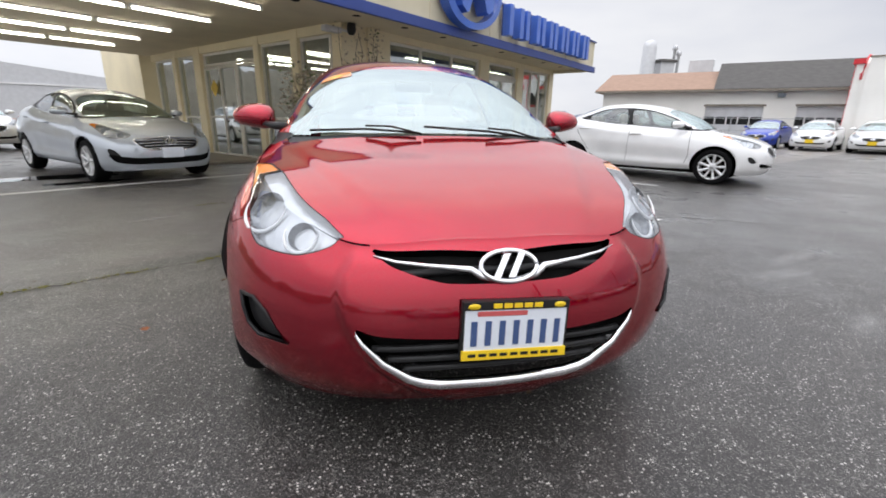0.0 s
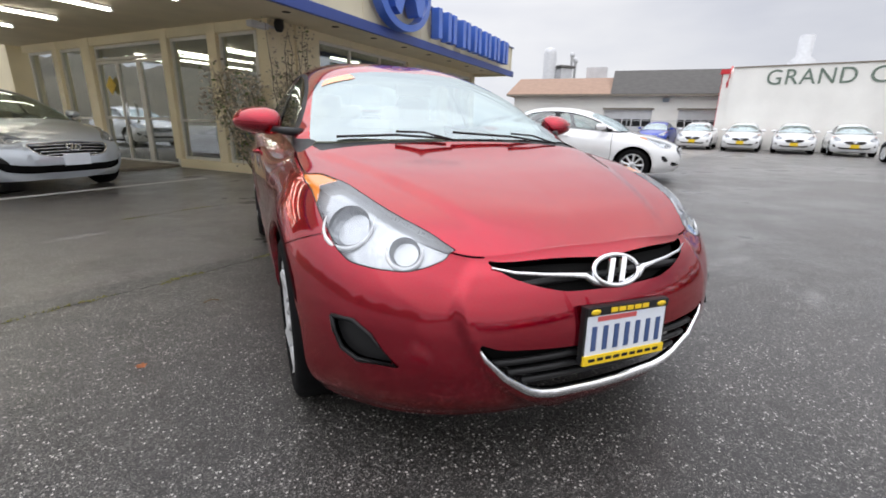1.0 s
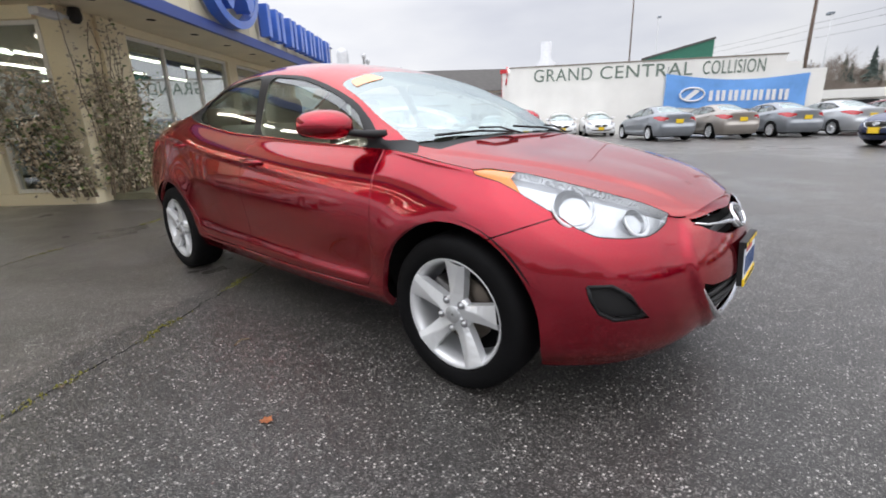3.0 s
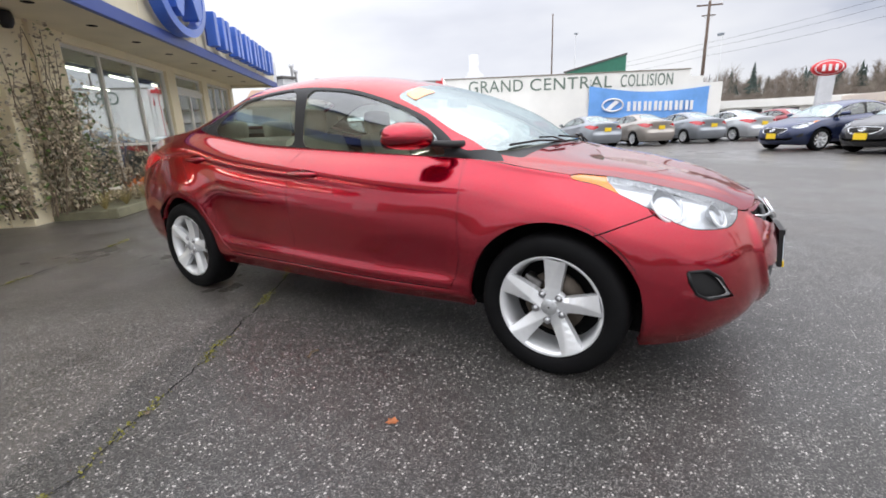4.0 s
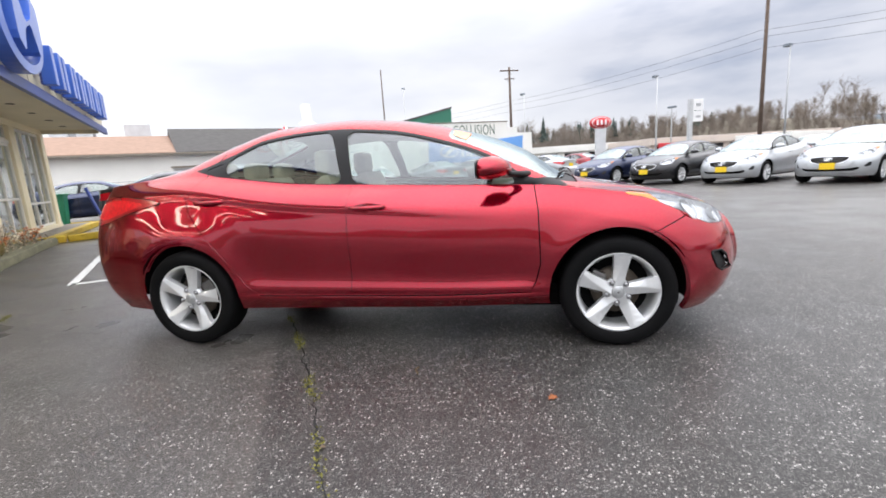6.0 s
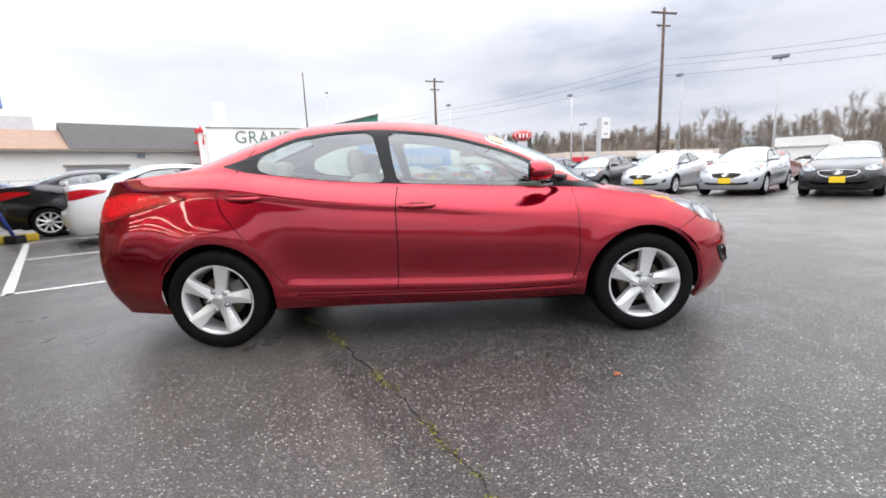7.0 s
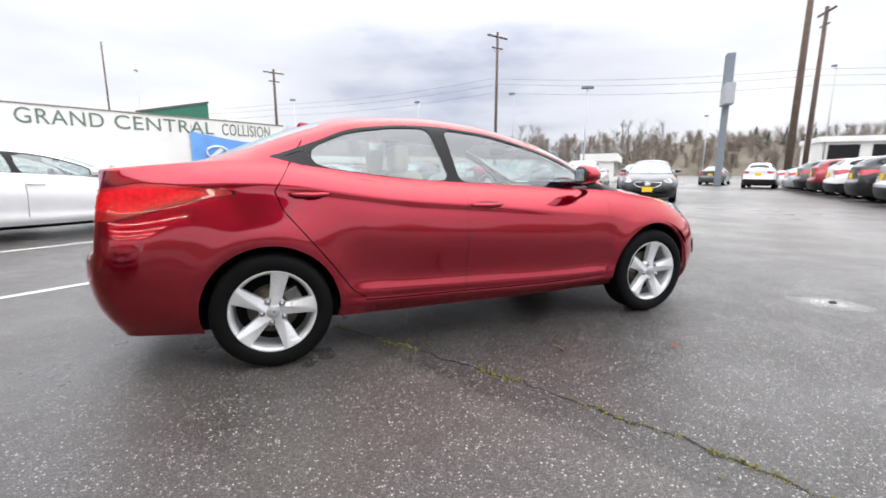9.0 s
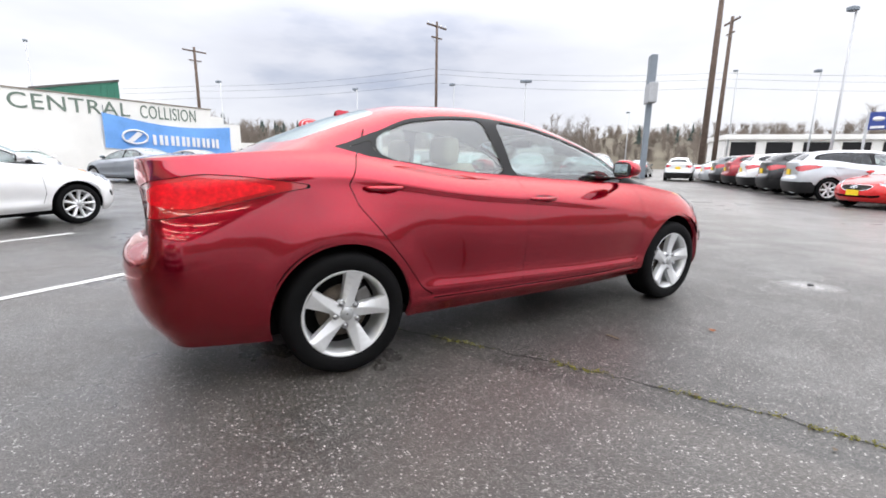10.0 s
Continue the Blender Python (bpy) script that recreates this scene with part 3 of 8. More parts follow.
def body_skin(style, cols, rows, ups):
    """The whole right half of a car body as one skin. Attributes: arc, rise, w, then the normal."""
    sx, sy, sz = style.get("size", (1, 1, 1))
    q = np.linspace(0, len(OUTLINE) - 1, cols)
    P, E = spline(OUTLINE, q), spline(style.get("edge", EDGE), q)
    P[0, 0] = E[0, 0] = P[-1, 0] = E[-1, 0] = 0
    tan = np.gradient(P[:, :2], axis=0)
    tan /= np.linalg.norm(tan, axis=1)[:, None]
    nrm = np.stack([-tan[:, 1], tan[:, 0]], 1) * -1
    nrm[0], nrm[-1] = (0, -1), (0, 1)
    arc = np.concatenate([[0], np.cumsum(np.linalg.norm(np.diff(P[:, :2], axis=0), axis=1))])
    wf, wr = 1 - step(4.2, 6.8, q), step(12.8, 15.0, q)
    wt = step(15.6, 16.7, q)
    C, RI, RU = smooth_curve(style["centre"]), smooth_curve(style["rail_in"]), smooth_curve(style["rail_up"])
    pos, att = [], []
    for i in range(cols):
        h = np.linspace(0, 1, rows)
        hc = float(CREASE(P[i, 1]))
        hs = np.where(h < hc, h * 0.783 / hc, 0.783 + (h - hc) * 0.217 / (1 - hc))
        fold_, sill_ = float(step(-0.95, 0.35, P[i, 1]) * (1 - 0.75 * step(0.95, 1.5, P[i, 1]))), float(step(-1.05, -0.8, P[i, 1]) * (1 - step(0.8, 1.05, P[i, 1])))
        ins = (SIDE_IN(hs) + FOLD_IN(hs) * fold_ + SILL_IN(hs) * sill_) * (1 - wf[i] - wr[i]) + (NOSE_IN(h) + 0.008) * wf[i] + (TAIL_IN(h) * wt[i] + CORNER_IN(h) * (1 - wt[i])) * wr[i]
        # the bumper's lower corner stands full in front of the wheel
        ins = ins - 0.038 * math.exp(-((q[i] - 5.6) / 0.85) ** 2) * (1 - step(0.12, 0.42, h))
        xy = P[i, :2][None] - ins[:, None] * nrm[i][None]
        z = P[i, 2] + h * (E[i, 2] - P[i, 2])
        lift = (E[i, :2] - xy[-1])[None] * (h ** 5)[:, None]
        xy = xy + lift
        low = np.column_stack([xy, z])
        # the nose panel stands proud inside a fold that runs from the grille down to the intake
        edge = NOSE_FOLD(h)
        push = 0.015 * step(-0.018, 0.018, edge - arc[i]) * (1 - step(0.9, 1.0, h)) - 0.003 * np.exp(-((arc[i] - edge - 0.06) / 0.055) ** 2) * (1 - step(0.88, 1.0, h))
        low[:, :2] += push[:, None] * nrm[i][None]
        # wheel arches swell a little
        for wy in style["wheels"]:
            r = np.hypot(low[:, 1] - wy, low[:, 2] - 0.32)
            # above them the flank leans in, so that the fenders catch the sky
            near = np.exp(-((low[:, 1] - wy) / 0.40) ** 2) * float(step(0.5, 0.9, abs(nrm[i][0]))) * (1 - h ** 5)
            low[:, 0] -= (0.024 if wy < 0 else 0.034) * near * step(0.40, 0.66, r) * step(0.36, 0.56, low[:, 2])
            low[:, 0] += 0.011 * np.exp(-(np.maximum(r - 0.37, 0) / 0.085) ** 2) * float(step(0.55, 0.85, abs(nrm[i][0])))
        y = E[i, 1]
        zc = float(C(y))
        w = np.linspace(0, 2, ups)[1:]
        xr, zr = E[i, 0] * float(RI(y)), E[i, 2] + (zc - E[i, 2]) * float(RU(y))
        a = np.clip(w, 0, 1)
        b = np.clip(w - 1, 0, 1)
        hx = E[i, 0] + (xr - E[i, 0]) * a - xr * b + 0.010 * np.sin(np.pi * a) * (b == 0)
        xx = np.clip(1 - b, 0, 1)
        hz = np.where(w <= 1, E[i, 2] + (zr - E[i, 2]) * a, zc - (zc - zr) * xx ** 3.1)
        hx, hz = ease(hx, 2.6 * ups / 46), ease(hz, 2.6 * ups / 46)
        sx_ = E[i, 0] * (1 - w / 2)
        sz_ = E[i, 2] + (zc - E[i, 2]) * np.clip(1 - np.abs(1 - w / 2) ** 2.6, 0, 1) ** 0.85
        k = float(step(style["hard"][0], style["hard"][1], y) * (1 - step(style["hard"][2], style["hard"][3], y)))
        up = np.column_stack([hx * k + sx_ * (1 - k), np.full(len(w), y), hz * k + sz_ * (1 - k)])
        up[-1, 0] = 0
        # the hood has a raised fold on either side
        fold = 0.30 + 0.36 * np.clip((y + 2.02) / 0.85, 0, 1)
        up[:, 2] += 0.009 * (1 - k) * float(step(-2.06, -1.85, y) * (1 - step(-1.25, -1.05, y))) * (1 - step(-0.02, 0.05, up[:, 0] - fold)) * step(-0.5, 0.0, up[:, 0] - fold)
        pos.append(np.vstack([low, up]))
        att.append(np.column_stack([np.full(rows + ups - 1, arc[i]), np.concatenate([h, 1 + w / 2]), np.concatenate([h * 0 - 1, w])]))
    pos, att = np.array(pos), np.array(att)
    pos = pos * np.array((sx, sy, sz))
    grid, rises = pos.copy(), att[0, :, 1].copy()
    n = rows + ups - 1
    du, dv = np.gradient(pos, axis=0), np.gradient(pos, axis=1)
    nn = np.cross(dv, du)
    bad = np.linalg.norm(nn, axis=2) < 1e-9
    nn[bad] = (0, 0, 1)
    nn /= np.linalg.norm(nn, axis=2)[:, :, None]
    # outward is away from the middle of the car
    out = pos - np.array((0, 0, 0.55))
    nn *= np.sign((nn * out).sum(2) + 1e-9)[:, :, None]
    nn[0, :, 0] = 0
    nn[-1, :, 0] = 0
    nn[:, -1, 0] = 0
    faces = []
    for i in range(cols - 1):
        for j in range(n - 1):
            a, b, c, d = i * n + j, (i + 1) * n + j, (i + 1) * n + j + 1, i * n + j + 1
            faces.append([a, b, c, d])
    pos, att = pos.reshape(-1, 3), np.hstack([att.reshape(-1, 3), nn.reshape(-1, 3)])
    labels = ["low" if (f[0] % n) < rows - 1 else "top" for f in faces]
    sk = Skin(pos, att, faces, labels)
    sk.grid, sk.norm, sk.arcs, sk.rises = grid, nn, arc, rises
    return sk


def spot(sk, a, h):
    """Place and outward normal on the skin at arc a and rise h."""
    i = min(max(np.searchsorted(sk.arcs, abs(a)) - 1, 0), len(sk.arcs) - 2)
    j = min(max(np.searchsorted(sk.rises, h) - 1, 0), len(sk.rises) - 2)
    u = (abs(a) - sk.arcs[i]) / (sk.arcs[i + 1] - sk.arcs[i])
    v = (h - sk.rises[j]) / (sk.rises[j + 1] - sk.rises[j])
    out = []
    for g in (sk.grid, sk.norm):
        p = g[i, j] * (1 - u) * (1 - v) + g[i + 1, j] * u * (1 - v) + g[i, j + 1] * (1 - u) * v + g[i + 1, j + 1] * u * v
        out.append(Vector((p[0] if a >= 0 else -p[0], p[1], p[2])))
    return out[0], out[1].normalized()


M["cap"] = mat("cap_silver", (0.50, 0.51, 0.52), 0.35, 0.6, 0.2, 0.2, 60)
M["bolt"] = mat("bolt_steel", (0.36, 0.36, 0.37), 0.3, 0.8, 0, 0.2, 60)
M["disc"] = mat("brake_disc_iron", (0.11, 0.09, 0.072), 0.5, 0.6, 0, 0.3, 20)


def wheel(parent, name, x, y, r, material_rim, side, spokes=5, width=0.2, turn=90.0, fine=True):
    """An alloy wheel with tyre, rim, spokes, bolts, hub cap and brake disc; side is the outward direction along x."""
    n = 56 if fine else 24
    w = empty(name)
    w.parent = parent
    w.matrix_basis = pose(x, y, r)
    R = r * 0.712
    h = width / 2
    s = side
    lathe("tyre", [(R * 0.97, s * -h * 0.8), (R * 1.02, s * -h), (r * 0.93, s * -h * 1.08), (r * 0.995, s * -h * 0.8), (r, s * -h * 0.3), (r, s * h * 0.3), (r * 0.995, s * h * 0.72), (r * 0.965, s * h * 0.95),
                   (r * 0.90, s * h * 1.06), (R * 1.06, s * h * 1.06), (R * 1.01, s * h * 0.96), (R * 0.985, s * h * 0.85)], M["tyre"], w, n)
    lathe("rim", [(R * 0.86, s * h * -0.45), (R * 0.90, s * h * 0.1), (R * 0.875, s * h * 0.35), (R * 0.90, s * h * 0.66), (R * 0.93, s * h * 0.82), (R * 0.99, s * h * 0.98), (R * 1.005, s * h * 0.92), (R * 0.99, s * h * 0.8)], material_rim, w, n)
    lathe("brake_disc", [(0.03, s * h * 0.12), (R * 0.60, s * h * 0.12), (R * 0.60, s * h * -0.05), (0.03, s * h * -0.05)], M["disc"], w, n)
    lathe("wheel_backing", [(0.01, s * -h * 0.5), (R * 0.85, s * -h * 0.5), (R * 0.87, s * -h * 0.4)], M["dark"], w, n)
    if fine:
        bm = add_box(bmesh.new(), -0.03 + s * 0.01, 0.03 + s * 0.01, -0.06, 0.06, R * 0.35, R * 0.72, 0.012, Matrix.Rotation(radians(-65 if y < 0 else 65), 4, "X"))
        part("brake_caliper", bm, M["steel"], w)
    for k in range(spokes):
        bm = bmesh.new()
        rows_ = []
        for t in np.linspace(0, 1, 7):
            rad = R * (0.10 + 0.86 * t)
            half = R * (0.135 + 0.03 * t + 0.045 * t ** 2.0) * (5 / spokes) ** 1.2
            bow = s * (h * 0.78 + 0.030 * (t - 0.30) * (1 if t > 0.30 else 0.3) - 0.006 * math.sin(math.pi * t))
            ridge, at = s * 0.014 * (1 - 0.5 * t), half * (0.75 - 1.25 * t)
            rows_.append([bm.verts.new((bow - s * 0.035, -half * 1.02, rad)), bm.verts.new((bow, -half, rad)), bm.verts.new((bow + ridge, at - half * 0.10, rad)),
                          bm.verts.new((bow + ridge, at + half * 0.10, rad)), bm.verts.new((bow, half, rad)), bm.verts.new((bow - s * 0.035, half * 1.02, rad))])
        for a, b in zip(rows_, rows_[1:]):
            for i in range(5):
                bm.faces.new((a[i], a[i + 1], b[i + 1], b[i]))
        bmesh.ops.recalc_face_normals(bm, faces=bm.faces[:])
        bmesh.ops.transform(bm, matrix=Matrix.Rotation(radians(turn - 90 + k * 360 / spokes), 4, "X"), verts=bm.verts[:])
        part("spoke", bm, material_rim, w)
    lathe("wheel_hub", [(R * 0.34, s * h * 0.45), (R * 0.33, s * h * 0.74), (R * 0.16, s * h * 0.80)], material_rim, w, 30)
    lathe("hub_cap", [(R * 0.155, s * h * 0.70), (R * 0.155, s * h * 0.90), (R * 0.14, s * h * 0.93), (R * 0.02, s * h * 0.93)], M["cap"], w, 24)
    if fine:
        for k in range(5):
            a = radians(turn + 36 + k * 72)
            lathe("wheel_bolt", [(0.017, s * h * 0.905), (0.0165, s * h * 0.87), (0.0155, s * h * 0.86), (0.011, s * h * 0.86), (0.010, s * h * 0.97), (0.004, s * h * 1.0), (0.001, s * h * 1.0)], M["bolt"], w, 12,
                  m=Matrix.Translation((0, math.cos(a) * R * 0.27, math.sin(a) * R * 0.27)))
    return w


def seat(parent, x, y, rear=False):
    bm = bmesh.new()
    if rear:
        add_box(bm, -0.62, 0.62, 0.50, 0.92, 0.40, 0.58, 0.05)
        add_box(bm, -0.48, 0.48, -0.08, 0.08, 0, 0.58, 0.05, Matrix.Translation((0, 1.10, 0.52)) @ Matrix.Rotation(radians(-22), 4, "X"))
        part("rear_bench", bm, M["beige"], parent, smooth=False)
        for hx in (-0.42, 0, 0.42):
            part("headrest", add_box(bmesh.new(), hx - 0.12, hx + 0.12, 1.24, 1.35, 1.06, 1.20, 0.045), M["beige"], parent, smooth=True)
        return
    add_box(bm, x - 0.24, x + 0.24, y - 0.25, y + 0.25, 0.40, 0.56, 0.05)
    add_box(bm, x - 0.23, x + 0.23, -0.07, 0.07, 0, 0.60, 0.055, Matrix.Translation((0, y + 0.25, 0.50)) @ Matrix.Rotation(radians(-20), 4, "X"))
    part("front_seat", bm, M["beige"], parent)
    part("headrest", add_box(bmesh.new(), x - 0.125, x + 0.125, y + 0.43, y + 0.54, 1.06, 1.24, 0.05), M["beige"], parent, smooth=True)


def field_poly(poly, scale=0.5):
    """Field of an outline given in arc and rise."""
    q = [(a, h * scale) for a, h in poly]
    return lambda s: inside(s.att[:, 0], s.att[:, 1] * scale, q)


def field_yz(poly):
    return lambda s: inside(s.pos[:, 1], s.pos[:, 2], poly)


def field_yw(poly):
    """Field of a window outline given in y and in the share of the way from belt to roof rail."""
    q = [(y, w * 0.35) for y, w in poly]
    return lambda s: np.where(s.att[:, 2] < 0, 0.35 * 0.6, inside(s.pos[:, 1], s.att[:, 2] * 0.35, q))


def crisp(poly, cut=0.035):
    """The outline with its corners cut only a little."""
    q = [Vector((y, w * 0.35)) for y, w in poly]
    out = []
    for a, b in zip(q, q[1:] + q[:1]):
        t = min(0.3, cut / (b - a).length)
        out += [a.lerp(b, t), b.lerp(a, t)]
    return [(p.x, p.y / 0.35) for p in out]


def field_xy(poly):
    return lambda s: np.where(s.att[:, 1] < 0.99, 1.0, inside(s.pos[:, 0], s.pos[:, 1], poly))


def signed_line(points):
    """Signed distance to a line in y and z on the flank; nan far from it and past its ends."""
    q = np.array(points, float)

    def f(s):
        px, py = s.pos[:, 1], s.pos[:, 2]
        best, out = np.full(px.shape, 1e9), np.full(px.shape, np.nan)
        for k, (a, b) in enumerate(zip(q, q[1:])):
            e = b - a
            ln = np.hypot(*e)
            t = ((px - a[0]) * e[0] + (py - a[1]) * e[1]) / ln ** 2
            tc = np.clip(t, 0, 1)
            d = np.hypot(px - a[0] - tc * e[0], py - a[1] - tc * e[1])
            side = ((px - a[0]) * e[1] - (py - a[1]) * e[0]) / ln
            past = ((k == 0) & (t < -0.02)) | ((k == len(q) - 2) & (t > 1.02))
            closer = d < best
            best = np.where(closer, d, best)
            out = np.where(closer, np.where(past | (d > 0.09), np.nan, np.where(side < 0, -d, d)), out)
        return np.where(s.pos[:, 0] > 0.3, out, np.nan)

    return f


def field_arch(style):
    def f(s):
        d = np.minimum(*[np.hypot(s.pos[:, 1] - w, s.pos[:, 2] - 0.318) - r for w, r in zip(style["wheels"], style["arch"])])
        return np.where(s.pos[:, 0] > 0.5, d, 1.0)

    return f


LAMP = [(1.276, 0.975), (1.235, 1.075), (1.06, 1.115), (0.82, 1.10), (0.64, 1.085), (0.507, 1.03), (0.535, 0.953), (0.596, 0.886), (0.653, 0.84), (0.737, 0.812), (0.834, 0.792),
        (0.90, 0.815), (0.945, 0.856), (1.0, 0.888), (1.069, 0.93), (1.146, 0.965)]
FOG = [(0.878, 0.535), (0.80, 0.557), (0.742, 0.514), (0.665, 0.383), (0.785, 0.365), (0.838, 0.40), (0.866, 0.468)]
GRILLE = [(-0.3, 0.785), (0.173, 0.79), (0.26, 0.835), (0.34, 0.895), (0.40, 0.962), (0.41, 0.985), (0.37, 0.968), (0, 0.935), (-0.3, 0.935)]
INTAKE = [(-0.3, 0.49), (0, 0.49), (0.225, 0.512), (0.38, 0.54), (0.447, 0.585), (0.42, 0.50), (0.363, 0.372), (0.277, 0.256), (0.191, 0.215), (0.05, 0.209), (-0.3, 0.205)]
TAILLAMP = [(4.20, 0.815), (4.30, 0.840), (4.54, 0.884), (4.70, 0.905), (4.95, 0.885), (5.22, 0.86), (5.22, 0.745), (5.10, 0.715), (4.86, 0.70), (4.734, 0.718), (4.60, 0.748), (4.42, 0.785)]
DLO = [(-1.115, 0.0), (-1.0, 0.50), (-0.80, 0.97), (-0.6, 1.01), (0, 1.01), (0.6, 1.0), (0.92, 0.90), (1.14, 0.71), (1.335, 0.36), (1.25, 0.14), (1.10, -0.02), (0.5, -0.03), (-0.5, -0.03)]
FRONT_GLASS = [(-0.79, 0.035), (-0.80, 0.40), (-0.71, 0.88), (-0.5, 0.945), (0.258, 0.955), (0.193, 0.035)]
REAR_GLASS = [(0.264, 0.035), (0.362, 0.955), (0.62, 0.935), (0.92, 0.82), (1.085, 0.66), (1.10, 0.20), (1.03, 0.05)]
QUARTER_GLASS = [(1.105, 0.10), (1.118, 0.58), (1.25, 0.36), (1.20, 0.17)]
SHIELD = [(-0.3, -1.13), (0.30, -1.125), (0.57, -1.09), (0.69, -1.015), (0.632, -0.72), (0.568, -0.44), (0.545, -0.395), (0.3, -0.40), (-0.3, -0.42)]
BACKLIGHT = [(-0.3, 1.03), (0.30, 1.01), (0.43, 1.02), (0.47, 1.25), (0.49, 1.46), (0.46, 1.56), (0.30, 1.60), (-0.3, 1.63)]
REAR_SEAM = [(1.13, 1.26), (1.305, 0.962), (1.268, 0.862), (1.155, 0.722), (1.03, 0.56), (0.92, 0.40), (0.84, 0.342)]


def make_car(name, style, paint, fine=True, label="", category="car", group="", plate="front", wheel_paint=None, spokes=5, deck=True):
    """A four-door car with its panels, panes, lamps, wheels, mirrors and seats; it faces -y."""
    car = empty(name, label=label, category=category, group=group)
    sk = body_skin(style, *((240, 64, 60) if fine else (74, 20, 18)))
    both = {"low", "top"}
    sk.cut(field_arch(style), ("low",), "hole")
    sk.cut(field_poly(rounded(LAMP)), ("low", "top"), "lamp")
    sk.cut(field_poly(rounded(style.get("intake", INTAKE))), ("low",), "intake")
    sk.cut(field_poly(rounded(style.get("grille", GRILLE))), ("low",), "grille")
    sk.cut(field_poly(rounded(FOG, 1)), ("low",), "fog")
    sk.cut(field_poly(rounded(TAILLAMP)), ("low",), "tail")
    sk.cut(field_yw(rounded(style.get("dlo", DLO), 1)), ("top",), "dlo")
    sk.cut(field_yw(crisp(FRONT_GLASS)), ("dlo",), "glass_a")
    sk.cut(field_yw(crisp(style.get("rear", REAR_GLASS))), ("dlo",), "glass_b")
    sk.cut(field_yw(rounded(QUARTER_GLASS)), ("dlo",), "glass_c")
    sk.cut(field_xy(rounded(SHIELD)), ("top",), "shield")
    if fine:
        sk.cut(field_xy([(0.36, -0.535), (0.545, -0.510), (0.515, -0.425), (0.37, -0.412)]), ("shield",), "sticker")
        sk.cut(field_xy([(0.41, -0.51), (0.50, -0.50), (0.485, -0.45), (0.415, -0.445)]), ("sticker",), "mark")
    sk.cut(field_xy(rounded(style.get("back", BACKLIGHT))), ("top",), "backlight")
    sk.cut(lambda s: np.where(s.att[:, 1] < 0.99, 1.0, s.pos[:, 1] + 1.155 + 0.02 * (s.pos[:, 0] / 0.7) ** 2), ("top",), "hood")
    cowl = [(-0.3, -1.165), (0.3, -1.165), (0.66, -1.16), (0.69, -1.04), (0.685, -1.00), (0.57, -1.07), (0.3, -1.11), (-0.3, -1.10)]
    sk.cut(field_xy(cowl), ("top",), "cowl")
    sk.cut(lambda s: np.where(s.att[:, 1] < 0.99, 1.0, 1.70 - s.pos[:, 1]), ("top",), "boot")
    if style.get("clad"):
        sk.cut(lambda s: s.att[:, 1] - 0.26 - 0.10 * (s.pos[:, 1] > 1.75), ("low",), "clad")
        sk.take("cladding", ("clad",), M["black"], car, "black plastic cladding", deep=0.025)
    HANDLES = ((0.065, 0.862), (1.125, 0.943))
    if not fine:
        for line in ([(-0.905, 0.97), (-0.93, 0.5), (-0.87, 0.335)], [(0.19, 1.03), (0.197, 0.6), (0.21, 0.335)], REAR_SEAM[1:]):
            sk.seam(signed_line(line), ("low",), 0.005)
        sk.take("panel_gap", ("seam",), M["dark"], car, shift=-0.012)["kind"] = "stuff"
    if fine:
        for tag, (hy, hz) in zip(("cup_a", "cup_b"), HANDLES):
            sk.cut(field_yz([(hy - 0.115, hz + 0.004), (hy - 0.06, hz + 0.020), (hy, hz + 0.027), (hy + 0.06, hz + 0.020), (hy + 0.11, hz + 0.006), (hy + 0.055, hz - 0.020), (hy, hz - 0.036), (hy - 0.055, hz - 0.022)]), ("low",), tag)
        low, skin = ("low",), ("low", "hood")
        sk.seam(signed_line([(-0.905, 0.97), (-0.925, 0.80), (-0.93, 0.5), (-0.905, 0.40), (-0.87, 0.335)]), low)
        sk.seam(signed_line([(0.19, 1.03), (0.20, 0.85), (0.197, 0.6), (0.21, 0.335)]), low)
        sk.seam(signed_line(REAR_SEAM), ("low", "top"))
        sk.seam(lambda s: np.where((s.pos[:, 1] > -0.89) & (s.pos[:, 1] < 0.86) & (s.att[:, 1] < 0.3), (s.att[:, 1] - 0.118) * 0.72, np.nan), low, 0.0042)
        sk.seam(signed_line([(-1.78, 0.752), (-1.62, 0.69), (-1.50, 0.64)]), low, 0.0028)
        sk.seam(lambda s: np.where((s.pos[:, 1] < -1.42) & (s.att[:, 0] < 1.3) & (s.att[:, 0] > 0.40) & (np.abs(s.att[:, 1] - 1) < 0.2), (s.att[:, 1] - 0.995) * 0.6, np.nan), skin, 0.003)
        sk.seam(lambda s: np.where((s.pos[:, 1] < -0.95) & (s.pos[:, 1] > -1.46) & (s.att[:, 0] > 1.0) & (np.abs(s.att[:, 1] - 1) < 0.2), (s.att[:, 1] - 1.012) * 0.7, np.nan), ("low", "hood", "top"), 0.003)
        sk.seam(lambda s: np.where((s.att[:, 1] > 0.99) & (np.abs(s.pos[:, 1] - 1.75) < 0.25), s.pos[:, 1] - 1.70 - 0.12 * (s.pos[:, 0] / 0.64) ** 2, np.nan), ("boot", "top"), 0.0035)
        sk.seam(lambda s: np.where((s.pos[:, 1] > 1.95) & (s.pos[:, 2] > 0.7) & (s.pos[:, 0] > 0.3), s.pos[:, 0] - 0.50, np.nan), low, 0.003)
        # the nose panel ends in a fold beside the grille
        sk.cut(lambda s: np.where(s.pos[:, 1] < -1.8, s.att[:, 0] - 1.09 + 0.42 * (s.att[:, 1] - 0.86), 1.0), ("low",), "bumper")
        sk.cut(lambda s: -(s.pos[:, 1] + 0.925) + 10 * (s.pos[:, 2] < 0.20), ("low",), "rearward")
